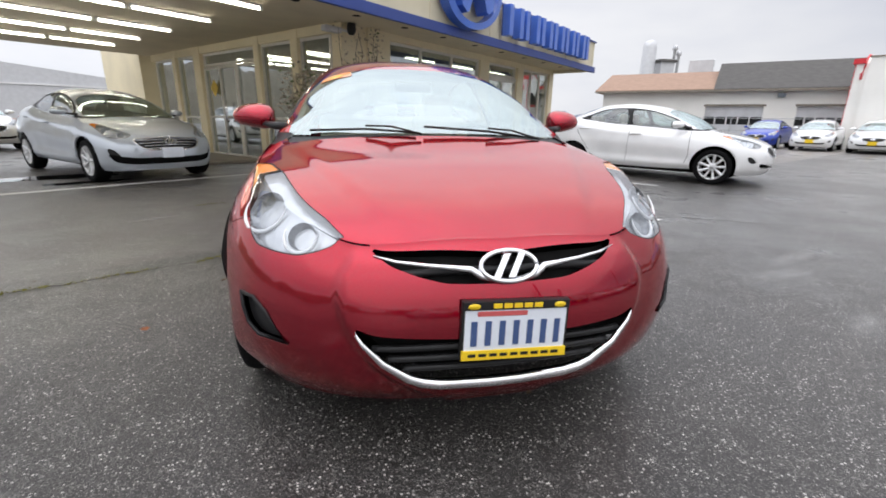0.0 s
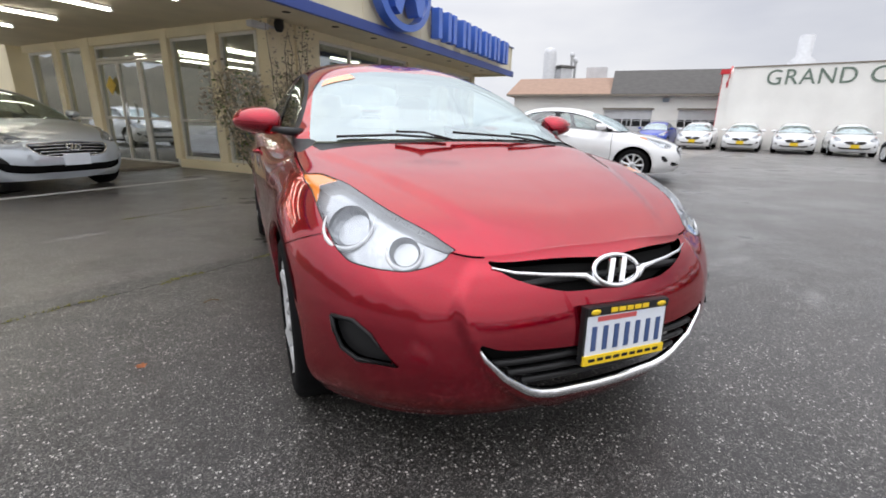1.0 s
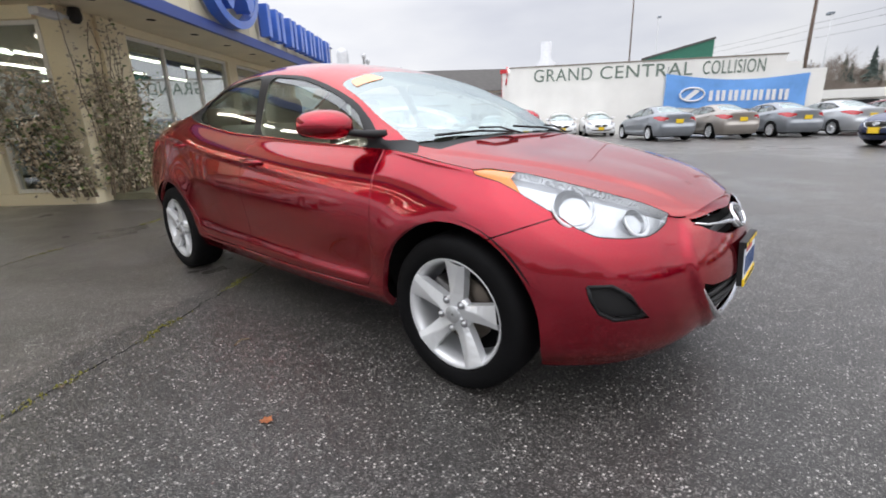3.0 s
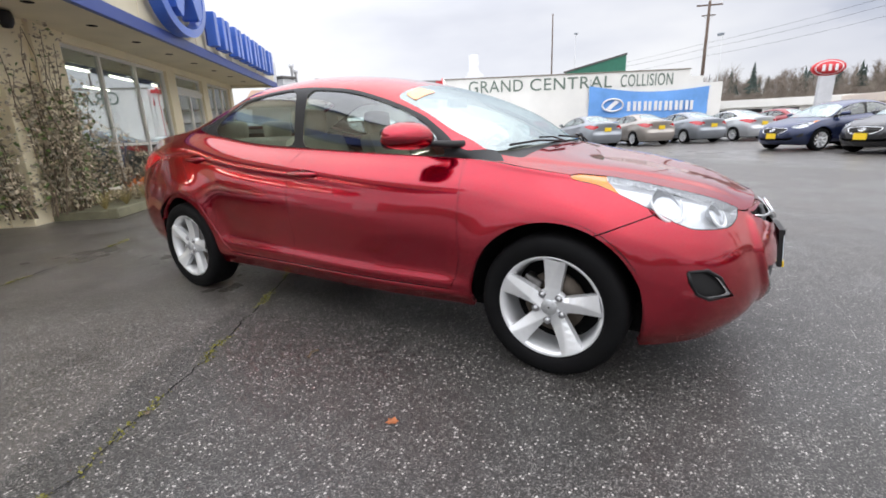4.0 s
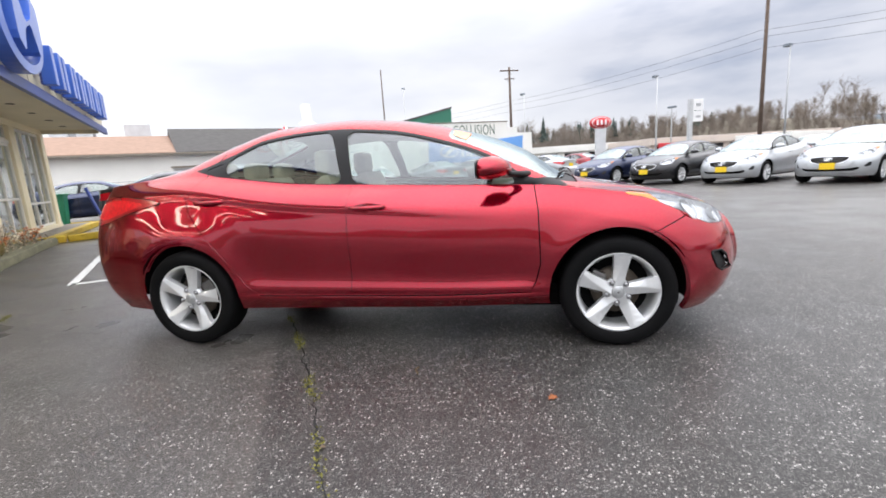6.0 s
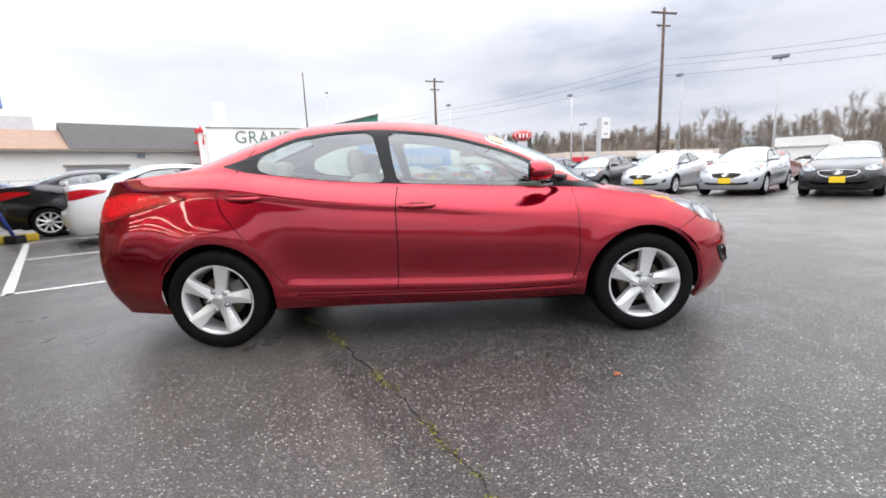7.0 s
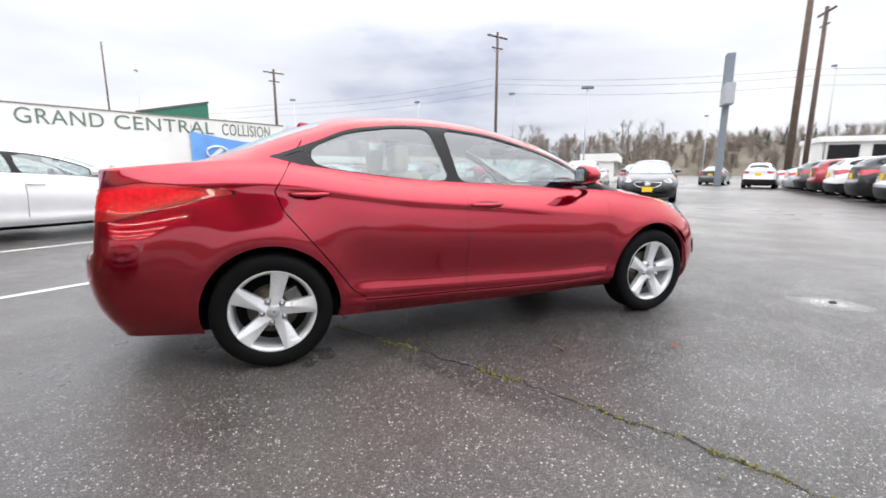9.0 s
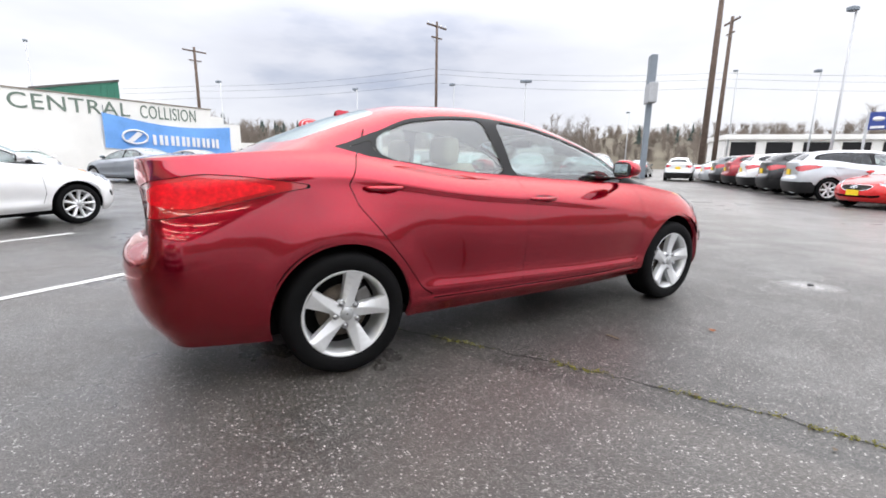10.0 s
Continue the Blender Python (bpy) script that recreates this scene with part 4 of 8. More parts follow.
        sk.cut(field_yz([(-0.93, 0.30), (-0.93, 1.3), (0.18, 1.3), (0.19, 0.30)]), ("rearward",), "door_a")
        sk.cut(field_yz([(0.19, 0.30), (0.18, 1.3), (1.0, 1.3)] + REAR_SEAM + [(0.7, 0.30)]), ("rearward",), "door_b")
        sk.cut(lambda s: s.att[:, 1] - 0.119, ("door_a", "door_b"), "rearward")
        sk.cut(lambda s: np.where(s.pos[:, 1] > 1.4, (s.att[:, 1] - 0.70) * 0.8 + (4.72 - s.att[:, 0]) * (s.att[:, 0] < 4.72), 1.0), ("rearward",), "rear_bumper")
    bump = sk.take("front_bumper", ("bumper",) if fine else (), paint, car)
    if fine:
        sk.take("hood", ("hood",), paint, car)
        sk.take("roof", ("top",), paint, car)
        sk.take("boot_lid", ("boot",), paint, car)
        sk.take("rear_bumper", ("rear_bumper",), paint, car)
        for s in (-1, 1):
            sk.take("fender", ("low",), paint, car, both=False, side=s, deep=0.03)
            sk.take("front_door", ("door_a",), paint, car, both=False, side=s, deep=0.044)
            sk.take("rear_door", ("door_b",), paint, car, both=False, side=s, deep=0.044)
            sk.take("handle_cup", ("cup_a",), paint, car, both=False, side=s, shift=-0.030)
            sk.take("handle_cup", ("cup_b",), paint, car, both=False, side=s, shift=-0.030)
            sk.take("quarter_panel", ("rearward",), paint, car, both=False, side=s, deep=0.03)
        sk.take("panel_gap", ("seam",), M["dark"], car, shift=-0.012)["kind"] = "stuff"
        for s in (-1, 1):
            for door in ("door_a", "door_b"):
                high = [f for f, l in zip(sk.faces, sk.labels) if l == door and min(sk.pos[v][2] for v in f) > 0.62]
                Skin(sk.pos, sk.att, high, [door] * len(high)).take("door_lining", (door,), M["dash"], car, shift=-0.07, both=False, side=s)
        sk.take("headliner", ("top",), M["headliner"], car, shift=-0.03)
    else:
        sk.take("body", ("low", "hood", "top", "boot"), paint, car, deep=0.025)
    sk.take("cowl", ("cowl",), M["black"], car, shift=-0.008)
    sk.take("windshield", ("shield", "sticker", "mark"), M["shield"], car)
    sk.take("price_sticker", ("sticker",), M["sticker"], car, "orange price sticker with yellow marks", shift=0.003, both=False, side=-1)
    sk.take("sticker_mark", ("mark",), M["sticker_mark"], car, shift=0.003, both=False, side=-1)
    sk.take("rear_window", ("backlight",), M[style.get("pane", "shield")], car)
    for s in (-1, 1):
        sk.take("window_trim", ("dlo",), M["satin"], car, both=False, side=s)
        sk.take("front_window", ("glass_a",), M["car_glass"], car, both=False, side=s, shift=-0.006)
        sk.take("rear_side_window", ("glass_b",), M[style.get("pane", "car_glass")], car, both=False, side=s, shift=-0.006)
        sk.take("quarter_window", ("glass_c",), M["satin"], car, both=False, side=s, shift=-0.003)
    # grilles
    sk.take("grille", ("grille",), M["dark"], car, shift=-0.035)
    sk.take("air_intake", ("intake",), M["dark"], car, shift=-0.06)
    if fine:
        for k in range(3):
            h = 0.30 + 0.072 * k
            edge = 0.305 + 0.045 * k
            bm = bmesh.new()
            add_tube(bm, [spot(sk, a, h)[0] - spot(sk, a, h)[1] * 0.022 for a in np.linspace(-edge, edge, 17)], 0.010, 8)
            part("intake_slat", bm, M["black"], car, smooth=True)
        bm = bmesh.new()
        add_tube(bm, [spot(sk, a, 0.865)[0] - spot(sk, a, 0.865)[1] * 0.022 for a in np.linspace(-0.36, 0.36, 17)], 0.012, 8)
        part("grille_bar", bm, M["black"], car, smooth=True)
    if fine:
        rim = [(-0.447, 0.585), (-0.42, 0.50), (-0.363, 0.378), (-0.29, 0.268), (-0.25, 0.234), (-0.20, 0.214), (-0.05, 0.206), (0.05, 0.206), (0.20, 0.214), (0.25, 0.234), (0.29, 0.268), (0.363, 0.378), (0.42, 0.50), (0.447, 0.585)]
        bm = bmesh.new()
        add_tube(bm, [spot(sk, a, h - 0.012)[0] - spot(sk, a, h)[1] * 0.004 for a, h in rim], 0.011, 10, [0.003, 0.007, 0.011, 0.015, 0.017, 0.018, 0.018, 0.018, 0.018, 0.017, 0.015, 0.011, 0.007, 0.003])
        part("intake_trim", bm, M["chrome"], car, "bright chrome strip", smooth=True)
        for s in (-1, 1):
            wing = [(0.395, 0.945), (0.33, 0.915), (0.24, 0.887), (0.16, 0.868), (0.115, 0.858), (0.085, 0.825), (0.04, 0.803), (0.0, 0.798)]
            bm = bmesh.new()
            add_tube(bm, [spot(sk, s * a, h)[0] + spot(sk, s * a, h)[1] * (0.004 if a > 0.02 else 0.006) for a, h in wing], 0.007, 8, [0.003, 0.005, 0.006, 0.008, 0.011, 0.012, 0.010, 0.008])
            part("grille_wing", bm, M["chrome"], car, "chrome wing", smooth=True)
    else:
        frame_ = rounded(style["grille"], 1)
        half_ = [p for p in frame_ if p[0] > 0.0]
        ring = half_ + [(-a, h) for a, h in half_[::-1]]
        bm = bmesh.new()
        add_tube(bm, [spot(sk, a, h)[0] for a, h in ring + ring[:1]], 0.010, 6)
        part("grille_frame", bm, M["chrome"], car, "chrome frame", smooth=True)
        for h, wide in style.get("bars", ((0.68, 0.27), (0.75, 0.33), (0.82, 0.37), (0.88, 0.37))):
            bm = bmesh.new()
            add_tube(bm, [spot(sk, a, h)[0] - spot(sk, a, h)[1] * 0.012 for a in np.linspace(-wide, wide, 9)], 0.007, 5)
            part("grille_bar", bm, M["chrome"] if "bars" in style else M["steel"], car, smooth=True)
    # oval badge: a ring and a slanted bar
    p, n = spot(sk, 0, 0.868 if fine else 0.80)
    face = Matrix.Translation(p + n * 0.012) @ (n.to_track_quat("Z", "Y").to_matrix().to_4x4())
    bm = bmesh.new()
    add_tube(bm, [(0.083 * math.cos(a), 0.045 * math.sin(a), 0) for a in np.linspace(0, 2 * math.pi, 33)], 0.0075, 8)
    bmesh.ops.transform(bm, matrix=face, verts=bm.verts[:])
    part("badge_ring", bm, M["chrome"], car, smooth=True)
    bm = bmesh.new()
    for off in (-0.022, 0.022):
        add_prism(bm, [(off - 0.030, -0.034), (off - 0.010, -0.034), (off + 0.030, 0.034), (off + 0.010, 0.034)], -0.004, 0.006, face)
    part("badge_bar", bm, M["chrome"], car)
    # lamps
    for s in (-1, 1):
        lampset = sk.take("headlight", ("lamp",), M["lamp_case"], car, "clear headlight with amber corner", shift=-0.030, both=False, side=s, deep=-0.029)
        if lampset:
            sub = Skin(sk.pos, sk.att, [f for f, l in zip(sk.faces, sk.labels) if l == "lamp"], ["lamp" for l in sk.labels if l == "lamp"])
            rim_field = field_poly(rounded(LAMP))
            sub.cut(lambda q: -rim_field(q) - 0.003, ("lamp",), "gasket")
            sub.take("lamp_gasket", ("gasket",), M["black"], lampset, both=False, side=s, shift=-0.001)
            sub.cut(lambda q: 1.075 - q.att[:, 0] + 0.25 * (q.att[:, 1] - 0.98), ("lamp",), "amber")
            sub.take("lamp_lens", ("lamp",), M["lens"], lampset, both=False, side=s)
            sub.take("amber_marker", ("amber",), M["amber"], lampset, "amber side marker", both=False, side=s, shift=-0.003)
            for a, h, r in ((0.885, 0.925, 0.066), (0.672, 0.925, 0.044)):
                p, n = spot(sk, s * a, h)
                out = (n * 0.85 + Vector((0, -1, 0.05)) * 0.35).normalized()
                m = Matrix.Translation(p - n * 0.010) @ out.to_track_quat("Z", "Y").to_matrix().to_4x4()
                bm = add_lathe(bmesh.new(), [(r * 0.98, -0.004), (r * 0.86, -0.016), (r * 0.66, -0.027), (r * 0.42, -0.034), (r * 0.2, -0.037), (0.002, -0.038)], 28, "Z")
                bmesh.ops.transform(bm, matrix=m, verts=bm.verts[:])
                part("reflector", bm, M["bowl"], lampset, smooth=True)
                bm = add_tube(bmesh.new(), [m @ Vector((1.16 * r * math.cos(a), 1.16 * r * math.sin(a), 0.004)) for a in np.linspace(math.pi * 0.9, math.pi * 2.05, 21)], 0.006, 8, [0.002 + 0.005 * math.sin(math.pi * k / 20) for k in range(21)])
                part("lamp_trim", bm, M["lamp_brow"], lampset, smooth=True)
        tl = sk.take("tail_light", ("tail",), M["tail"], car, "red tail light", both=False, side=s, shift=0.003, deep=0.02)
        if tl:
            sub = Skin(sk.pos, sk.att, [f for f, l in zip(sk.faces, sk.labels) if l == "tail"], ["tail" for l in sk.labels if l == "tail"])
            tail_field = field_poly(rounded(TAILLAMP))
            sub.cut(lambda q: -tail_field(q) - 0.0015, ("tail",), "gasket")
            sub.take("lamp_gasket", ("gasket",), M["dark"], tl, both=False, side=s, shift=0.005)
            sub.cut(field_poly([(5.0, 0.69), (5.04, 0.742), (5.12, 0.765), (5.3, 0.775), (5.3, 0.6), (4.98, 0.6)]), ("tail",), "clear")
            if fine:
                sub.cut(field_poly(rounded([(4.36, 0.818), (4.54, 0.862), (4.7, 0.880), (4.92, 0.862), (5.05, 0.82), (4.9, 0.76), (4.75, 0.738), (4.6, 0.768), (4.45, 0.797)])), ("tail",), "glow")
            sub.take("reverse_lens", ("clear",), M["white_lens"], tl, "white reversing lens", both=False, side=s, shift=0.006)
            if fine:
                sub.take("brake_lens", ("glow",), M["tail_bright"], tl, both=False, side=s, shift=0.006)
        fog = sk.take("fog_bezel", ("fog",), M["black"], car, "black plastic vent", both=False, side=s, shift=-0.018)
        if fine and fog:
            c = [spot(sk, s * a, h) for a, h in FOG]
            add = bmesh.new()
            add_tube(add, [p + n * 0.001 for p, n in c + c[:1]], 0.007, 6)
            part("vent_frame", add, M["satin"], fog, smooth=True)
        # mirror
        mir = empty("door_mirror")
        mir.parent = car
        bm = bmesh.new()
        prof = [(0.0, 0.040, 0.022), (0.02, 0.058, 0.042), (0.06, 0.066, 0.055), (0.12, 0.062, 0.053), (0.17, 0.050, 0.043), (0.20, 0.032, 0.028), (0.212, 0.004, 0.006)]
        rings = []
        for d, hz, hy in prof:
            ring = []
            for k in range(20):
                a = 2 * math.pi * k / 20
                cz, cy = math.sin(a), math.cos(a)
                yy = hy * (abs(cy) ** 0.65) * (1 if cy > 0 else -1)
                ring.append(bm.verts.new((s * (0.775 + d), -0.70 + (min(yy * 1.25, 0.050) if yy > 0 else yy * 1.9) + 0.28 * d, 1.030 + 0.012 * d / 0.24 + 1.18 * hz * (abs(cz) ** 0.55) * (1 - 0.35 * max(0, -cy)) * (1 if cz > 0 else -0.66))))
            rings.append(ring)
        for a, b in zip(rings, rings[1:]):
            for k in range(20):
                bm.faces.new((a[k], a[(k + 1) % 20], b[(k + 1) % 20], b[k]))
        bm.faces.new(rings[0])
        bm.faces.new(rings[-1])
        bmesh.ops.recalc_face_normals(bm, faces=bm.faces[:])
        part("mirror_shell", bm, paint, mir, smooth=True)
        bm = bmesh.new()
        add_box(bm, -0.070, 0.070, -0.003, 0.003, -0.030, 0.050, 0.002, Matrix.Translation((s * 0.877, -0.6155, 1.034)) @ Matrix.Rotation(radians(s * 15), 4, 'Z'))
        part("mirror_glass", bm, M["mirror"], mir)
        ring = [(0.088 * abs(math.cos(a)) ** 0.55 * (1 if math.cos(a) > 0 else -1), 0.052 * abs(math.sin(a)) ** 0.6 * (1 if math.sin(a) > 0 else -1)) for a in np.radians(np.arange(0, 360, 12) + 6)]
        bm = add_prism(bmesh.new(), ring, 0.0, 0.010, Matrix.Translation((s * 0.877, -0.6165, 1.043)) @ Matrix.Rotation(radians(s * 15), 4, 'Z') @ Matrix.Rotation(radians(90), 4, 'X'))
        part("mirror_bezel", bm, M["black"], mir)
        bm = bmesh.new()
        add_tube(bm, [(s * 0.70, -0.88, 0.998), (s * 0.76, -0.83, 1.002), (s * 0.80, -0.78, 1.008), (s * 0.86, -0.73, 1.02)], 0.03, 10, [0.020, 0.019, 0.015, 0.010])
        part("mirror_base", bm, M["black"], mir, smooth=True)
        # handles
        for hy, hz in HANDLES:
            mid_row, top_row = (20, 60) if fine else (8, 19)
            col = [i for i in range(len(sk.arcs)) if abs(sk.grid[i, mid_row, 1] - hy) < (0.03 if fine else 0.07) and 0.8 < sk.arcs[i] < 5][0]
            j = int(np.argmin(np.abs(sk.grid[col, :top_row, 2] - hz)))
            xs = sk.grid[col, j, 0]
            hd = empty("door_handle")
            hd.parent = car
            bm = bmesh.new()
            ln = 0.11
            pts = [(s * (xs - 0.002), hy - ln, hz + 0.002), (s * (xs + 0.016), hy - ln * 0.75, hz), (s * (xs + 0.027), hy, hz - 0.002), (s * (xs + 0.020), hy + ln * 0.7, hz), (s * (xs + 0.002), hy + ln, hz + 0.003)]
            add_tube(bm, pts, 0.012, 10, [0.008, 0.0125, 0.0145, 0.013, 0.009])
            part("grip", bm, paint, hd, smooth=True)
    # wheels and wells
    ws = style.get("wheel_r", 0.318)
    k = 0
    for i, y in enumerate(style["wheels"]):
        for s in (-1, 1):
            wheel(car, "wheel", s * (0.755 if y < 0 else 0.778), y, ws, wheel_paint or M["alloy"], s, spokes, turn=(96 if i == 0 else 102) + k * 13, fine=fine)
            bm = bmesh.new()
            r = style["arch"][i] + 0.015
            prev = None
            for a in np.radians(np.linspace(*((-8, 190) if i == 0 else (-12, 186)), 24)):
                c = (y + r * math.cos(a), 0.318 + r * math.sin(a))
                cur = [bm.verts.new((s * x, *c)) for x in ((0.775 if i == 0 else 0.795) + 0.094 * min(1.0, 1.6 * max(0.0, math.sin(a))), 0.5)] + [bm.verts.new((s * 0.5, y, 0.318))]
                if prev:
                    bm.faces.new((prev[0], cur[0], cur[1], prev[1]))
                    bm.faces.new((prev[1], cur[1], cur[2]))
                prev = cur
            part("wheel_well", bm, M["dark"], car)
    bm = add_box(bmesh.new(), -0.62, 0.62, -1.75, 1.85, 0.165, 0.32, 0.04)
    add_box(bm, -0.77, 0.77, -0.90, 0.88, 0.228, 0.32, 0.03)
    part("underbody", bm, M["dark"], car)
    # cabin
    bm = add_box(bmesh.new(), -0.66, 0.66, -1.02, -0.62, 0.55, 0.90, 0.06)
    add_box(bm, 0.20, 0.54, -0.95, -0.60, 0.86, 0.945, 0.03)
    part("dashboard", bm, M["dash"], car)
    bm = bmesh.new()
    add_tube(bm, [(0.37 + 0.18 * math.cos(a), -0.50 - 0.06 * math.sin(a), 0.86 + 0.165 * math.sin(a)) for a in np.linspace(0, 2 * math.pi, 25)], 0.014, 8)
    add_box(bm, 0.20, 0.54, -0.52, -0.49, 0.83, 0.88, 0.012)
    part("steering_wheel", bm, M["dash"], car, smooth=True)
    seat(car, -0.36, 0.02)
    seat(car, 0.36, 0.02)
    seat(car, 0, 0, True)
    part("parcel_shelf", add_box(bmesh.new(), -0.56, 0.56, 1.26, 1.70, 1.00, 1.03, 0.01), M["dash"], car)
    part("rear_view_mirror", add_box(bmesh.new(), -0.11, 0.11, -0.47, -0.44, 1.20, 1.26, 0.012), M["black"], car)
    return car, sk


def front_plate(car, y=-2.186, z=0.483, detail=True, tilt=2.5):
    """Number plate in a yellow dealer frame; the characters are plain bars."""
    m = pose(0.008, y, z, -4, tilt, 0)
    pl = empty("number_plate", label="white plate in a yellow frame")
    pl.parent = car

    def bit(nm, x0, x1, y0, y1, z0, z1, mt, lab=""):
        return part(nm, add_box(bmesh.new(), x0, x1, y0, y1, z0, z1, 0.0012, m), mt, pl, lab)

    bit("plate_holder", -0.158, 0.158, -0.006, 0.012, -0.083, 0.087, M["black"])
    bit("plate", -0.150, 0.150, -0.009, -0.006, -0.060, 0.066, M["plate_white"])
    bit("frame_strip", -0.156, 0.156, -0.013, -0.006, -0.083, -0.055, M["plate_yellow"], "yellow strip")
    bit("frame_strip", -0.156, 0.156, -0.012, -0.006, 0.062, 0.086, M["black"])
    if detail:
        for sx in (-0.126, 0.126):
            lathe("frame_oval", [(0.001, -0.013), (0.014, -0.013), (0.015, -0.006)], M["plate_yellow"], pl, 18, "Y", m=m @ Matrix.Translation((sx, 0, 0.073)) @ Matrix.Diagonal((1.25, 1, 0.6, 1)))
        for k in range(7):
            x = -0.123 + 0.041 * k
            bit("plate_bar", x - 0.009, x + 0.009, -0.0112, -0.009, -0.042, 0.030, M["plate_blue"])
        bit("plate_line", -0.115, 0.03, -0.011, -0.009, 0.044, 0.058, M["plate_red"])
        for k in range(9):
            bit("strip_line", -0.138 + 0.031 * k, -0.116 + 0.031 * k, -0.0137, -0.013, -0.073, -0.064, M["black"])
        for k in range(5):
            bit("strip_line", -0.072 + 0.030 * k, -0.047 + 0.030 * k, -0.0137, -0.012, 0.067, 0.081, M["plate_yellow"])
    return pl


def wipers(car, sk):
    for pts in ([(-0.10, -1.155, 0.985), (-0.33, -1.115, 0.998), (-0.58, -1.06, 0.987)], [(0.50, -1.12, 0.965), (0.25, -1.145, 0.995), (-0.06, -1.135, 1.012)]):
        w = empty("wiper")
        w.parent = car
        part("wiper_blade", add_tube(bmesh.new(), pts, 0.006, 6), M["black"], w, smooth=True)
        a, b, c = [Vector(p) for p in pts]
        part("wiper_arm", add_tube(bmesh.new(), [a + Vector((0.02, -0.03, -0.005)), (a + b) / 2 + Vector((0, -0.012, 0.020)), b + Vector((0, 0, 0.014))], 0.005, 6), M["black"], w, smooth=True)


def red_sedan():
    car, sk = make_car("sedan", SEDAN, M["red"], True, "dark red metallic sedan parked on wet asphalt, yellow-framed plate")
    front_plate(car)
    wipers(car, sk)
    # shark-fin aerial
    top = float(smooth_curve(SEDAN["centre"])(1.08))
    bm = bmesh.new()
    fin = [(1.03, 0, 0.006), (1.07, 0, 0.020), (1.10, 0, 0.032), (1.122, 0, 0.026), (1.13, 0, 0.0)]
    for sx in (-1, 1):
        lo = [bm.verts.new((sx * 0.015 * (1 - 0.5 * abs(k - 2) / 2), y, top - (y - 1.08) * 0.29 - 0.006)) for k, (y, z, t) in enumerate(fin)]
        hi = [bm.verts.new((sx * 0.005, y, top - (y - 1.08) * 0.29 + t)) for y, z, t in fin]
        for k in range(4):
            bm.faces.new((lo[k], lo[k + 1], hi[k + 1], hi[k]))
    bmesh.ops.remove_doubles(bm, verts=bm.verts[:], dist=0.0001)
    part("roof_aerial", bm, M["red"], car, smooth=True)
    return car


red_sedan()


# ---- the lot: its axes lie turned by 39 degrees; x runs along the showroom, y towards it ----
LOT = pose(0, 0, 0, 0, 0, 39)
M["beige_wall"] = mat("beige_paint", (0.84, 0.75, 0.53), 0.7, var=0.12, scale=1.2, bump=0.05, bscale=40)
M["pink_wall"] = mat("pinkish_beige_paint", (0.66, 0.57, 0.50), 0.7, var=0.10, scale=1.0)
M["cream_fascia"] = mat("cream_fascia", (0.66, 0.60, 0.44), 0.6, var=0.10, scale=1.5)
M["blue_trim"] = mat("blue_paint", (0.03, 0.06, 0.26), 0.4, var=0.12, scale=2)
M["blue_sign"] = mat("blue_sign_face", (0.06, 0.15, 0.56), 0.3, 0, 0.4, 0.12, 3)
M["blue_side"] = mat("blue_sign_return", (0.02, 0.04, 0.22), 0.35, 0, 0.3, 0.12, 3)
M["soffit"] = mat("soffit_paint", (0.72, 0.64, 0.47), 0.75, var=0.12, scale=1.5)
M["white_wall"] = mat("white_paint", (0.84, 0.83, 0.79), 0.75, var=0.10, scale=0.5, bump=0.04, bscale=20)
M["dark_roof"] = mat("dark_shingles", (0.085, 0.080, 0.076), 0.85, var=0.25, scale=3, bump=0.2, bscale=25)
M["brown_roof"] = mat("brown_shingles", (0.34, 0.22, 0.16), 0.85, var=0.2, scale=3, bump=0.2, bscale=25)
M["green_roof"] = mat("green_metal", (0.02, 0.14, 0.09), 0.5, var=0.15, scale=3)
M["frame"] = mat("window_frame", (0.72, 0.70, 0.64), 0.5, 0.1, var=0.12, scale=6)
M["pane"] = glass("shop_glass", (0.72, 0.78, 0.76), 3.6)
M["tube"] = mat("lamp_tube", (0.9, 0.88, 0.8), 0.5, emit=((1.0, 0.94, 0.79), 8.0))
M["concrete"] = mat("damp_concrete", (0.24, 0.21, 0.17), 0.65, var=0.25, scale=2.5, bump=0.15, bscale=60)
M["kerb"] = mat("mossy_kerb", (0.20, 0.19, 0.12), 0.8, var=0.35, scale=5, bump=0.25, bscale=50)
M["yellow"] = mat("yellow_paint", (0.62, 0.42, 0.03), 0.6, var=0.25, scale=8, bump=0.1)
M["line"] = mat("worn_line_paint", (0.66, 0.66, 0.64), 0.6, var=0.22, scale=14, bump=0.2, bscale=120)
M["faint_line"] = mat("faint_line_paint", (0.22, 0.22, 0.215), 0.5, var=0.5, scale=9, bump=0.2, bscale=120)
M["sign_ink"] = mat("grey_green_letters", (0.16, 0.21, 0.17), 0.8, var=0.2, scale=3)
M["banner"] = mat("blue_banner_cloth", (0.16, 0.38, 0.80), 0.7, var=0.12, scale=1.2, bump=0.1, bscale=6)
M["white"] = mat("white_vinyl", (0.80, 0.80, 0.80), 0.6, var=0.06)
M["red_sign"] = mat("red_sign", (0.62, 0.03, 0.04), 0.45, var=0.12)
M["steel_pole"] = mat("galvanised_pole", (0.42, 0.43, 0.44), 0.5, 0.4, var=0.15, scale=4)
M["white_pole"] = mat("pale_pole", (0.52, 0.53, 0.54), 0.5, var=0.12, scale=4)
M["wood_pole"] = mat("weathered_pole", (0.12, 0.085, 0.065), 0.9, var=0.35, scale=3, bump=0.3, bscale=30)
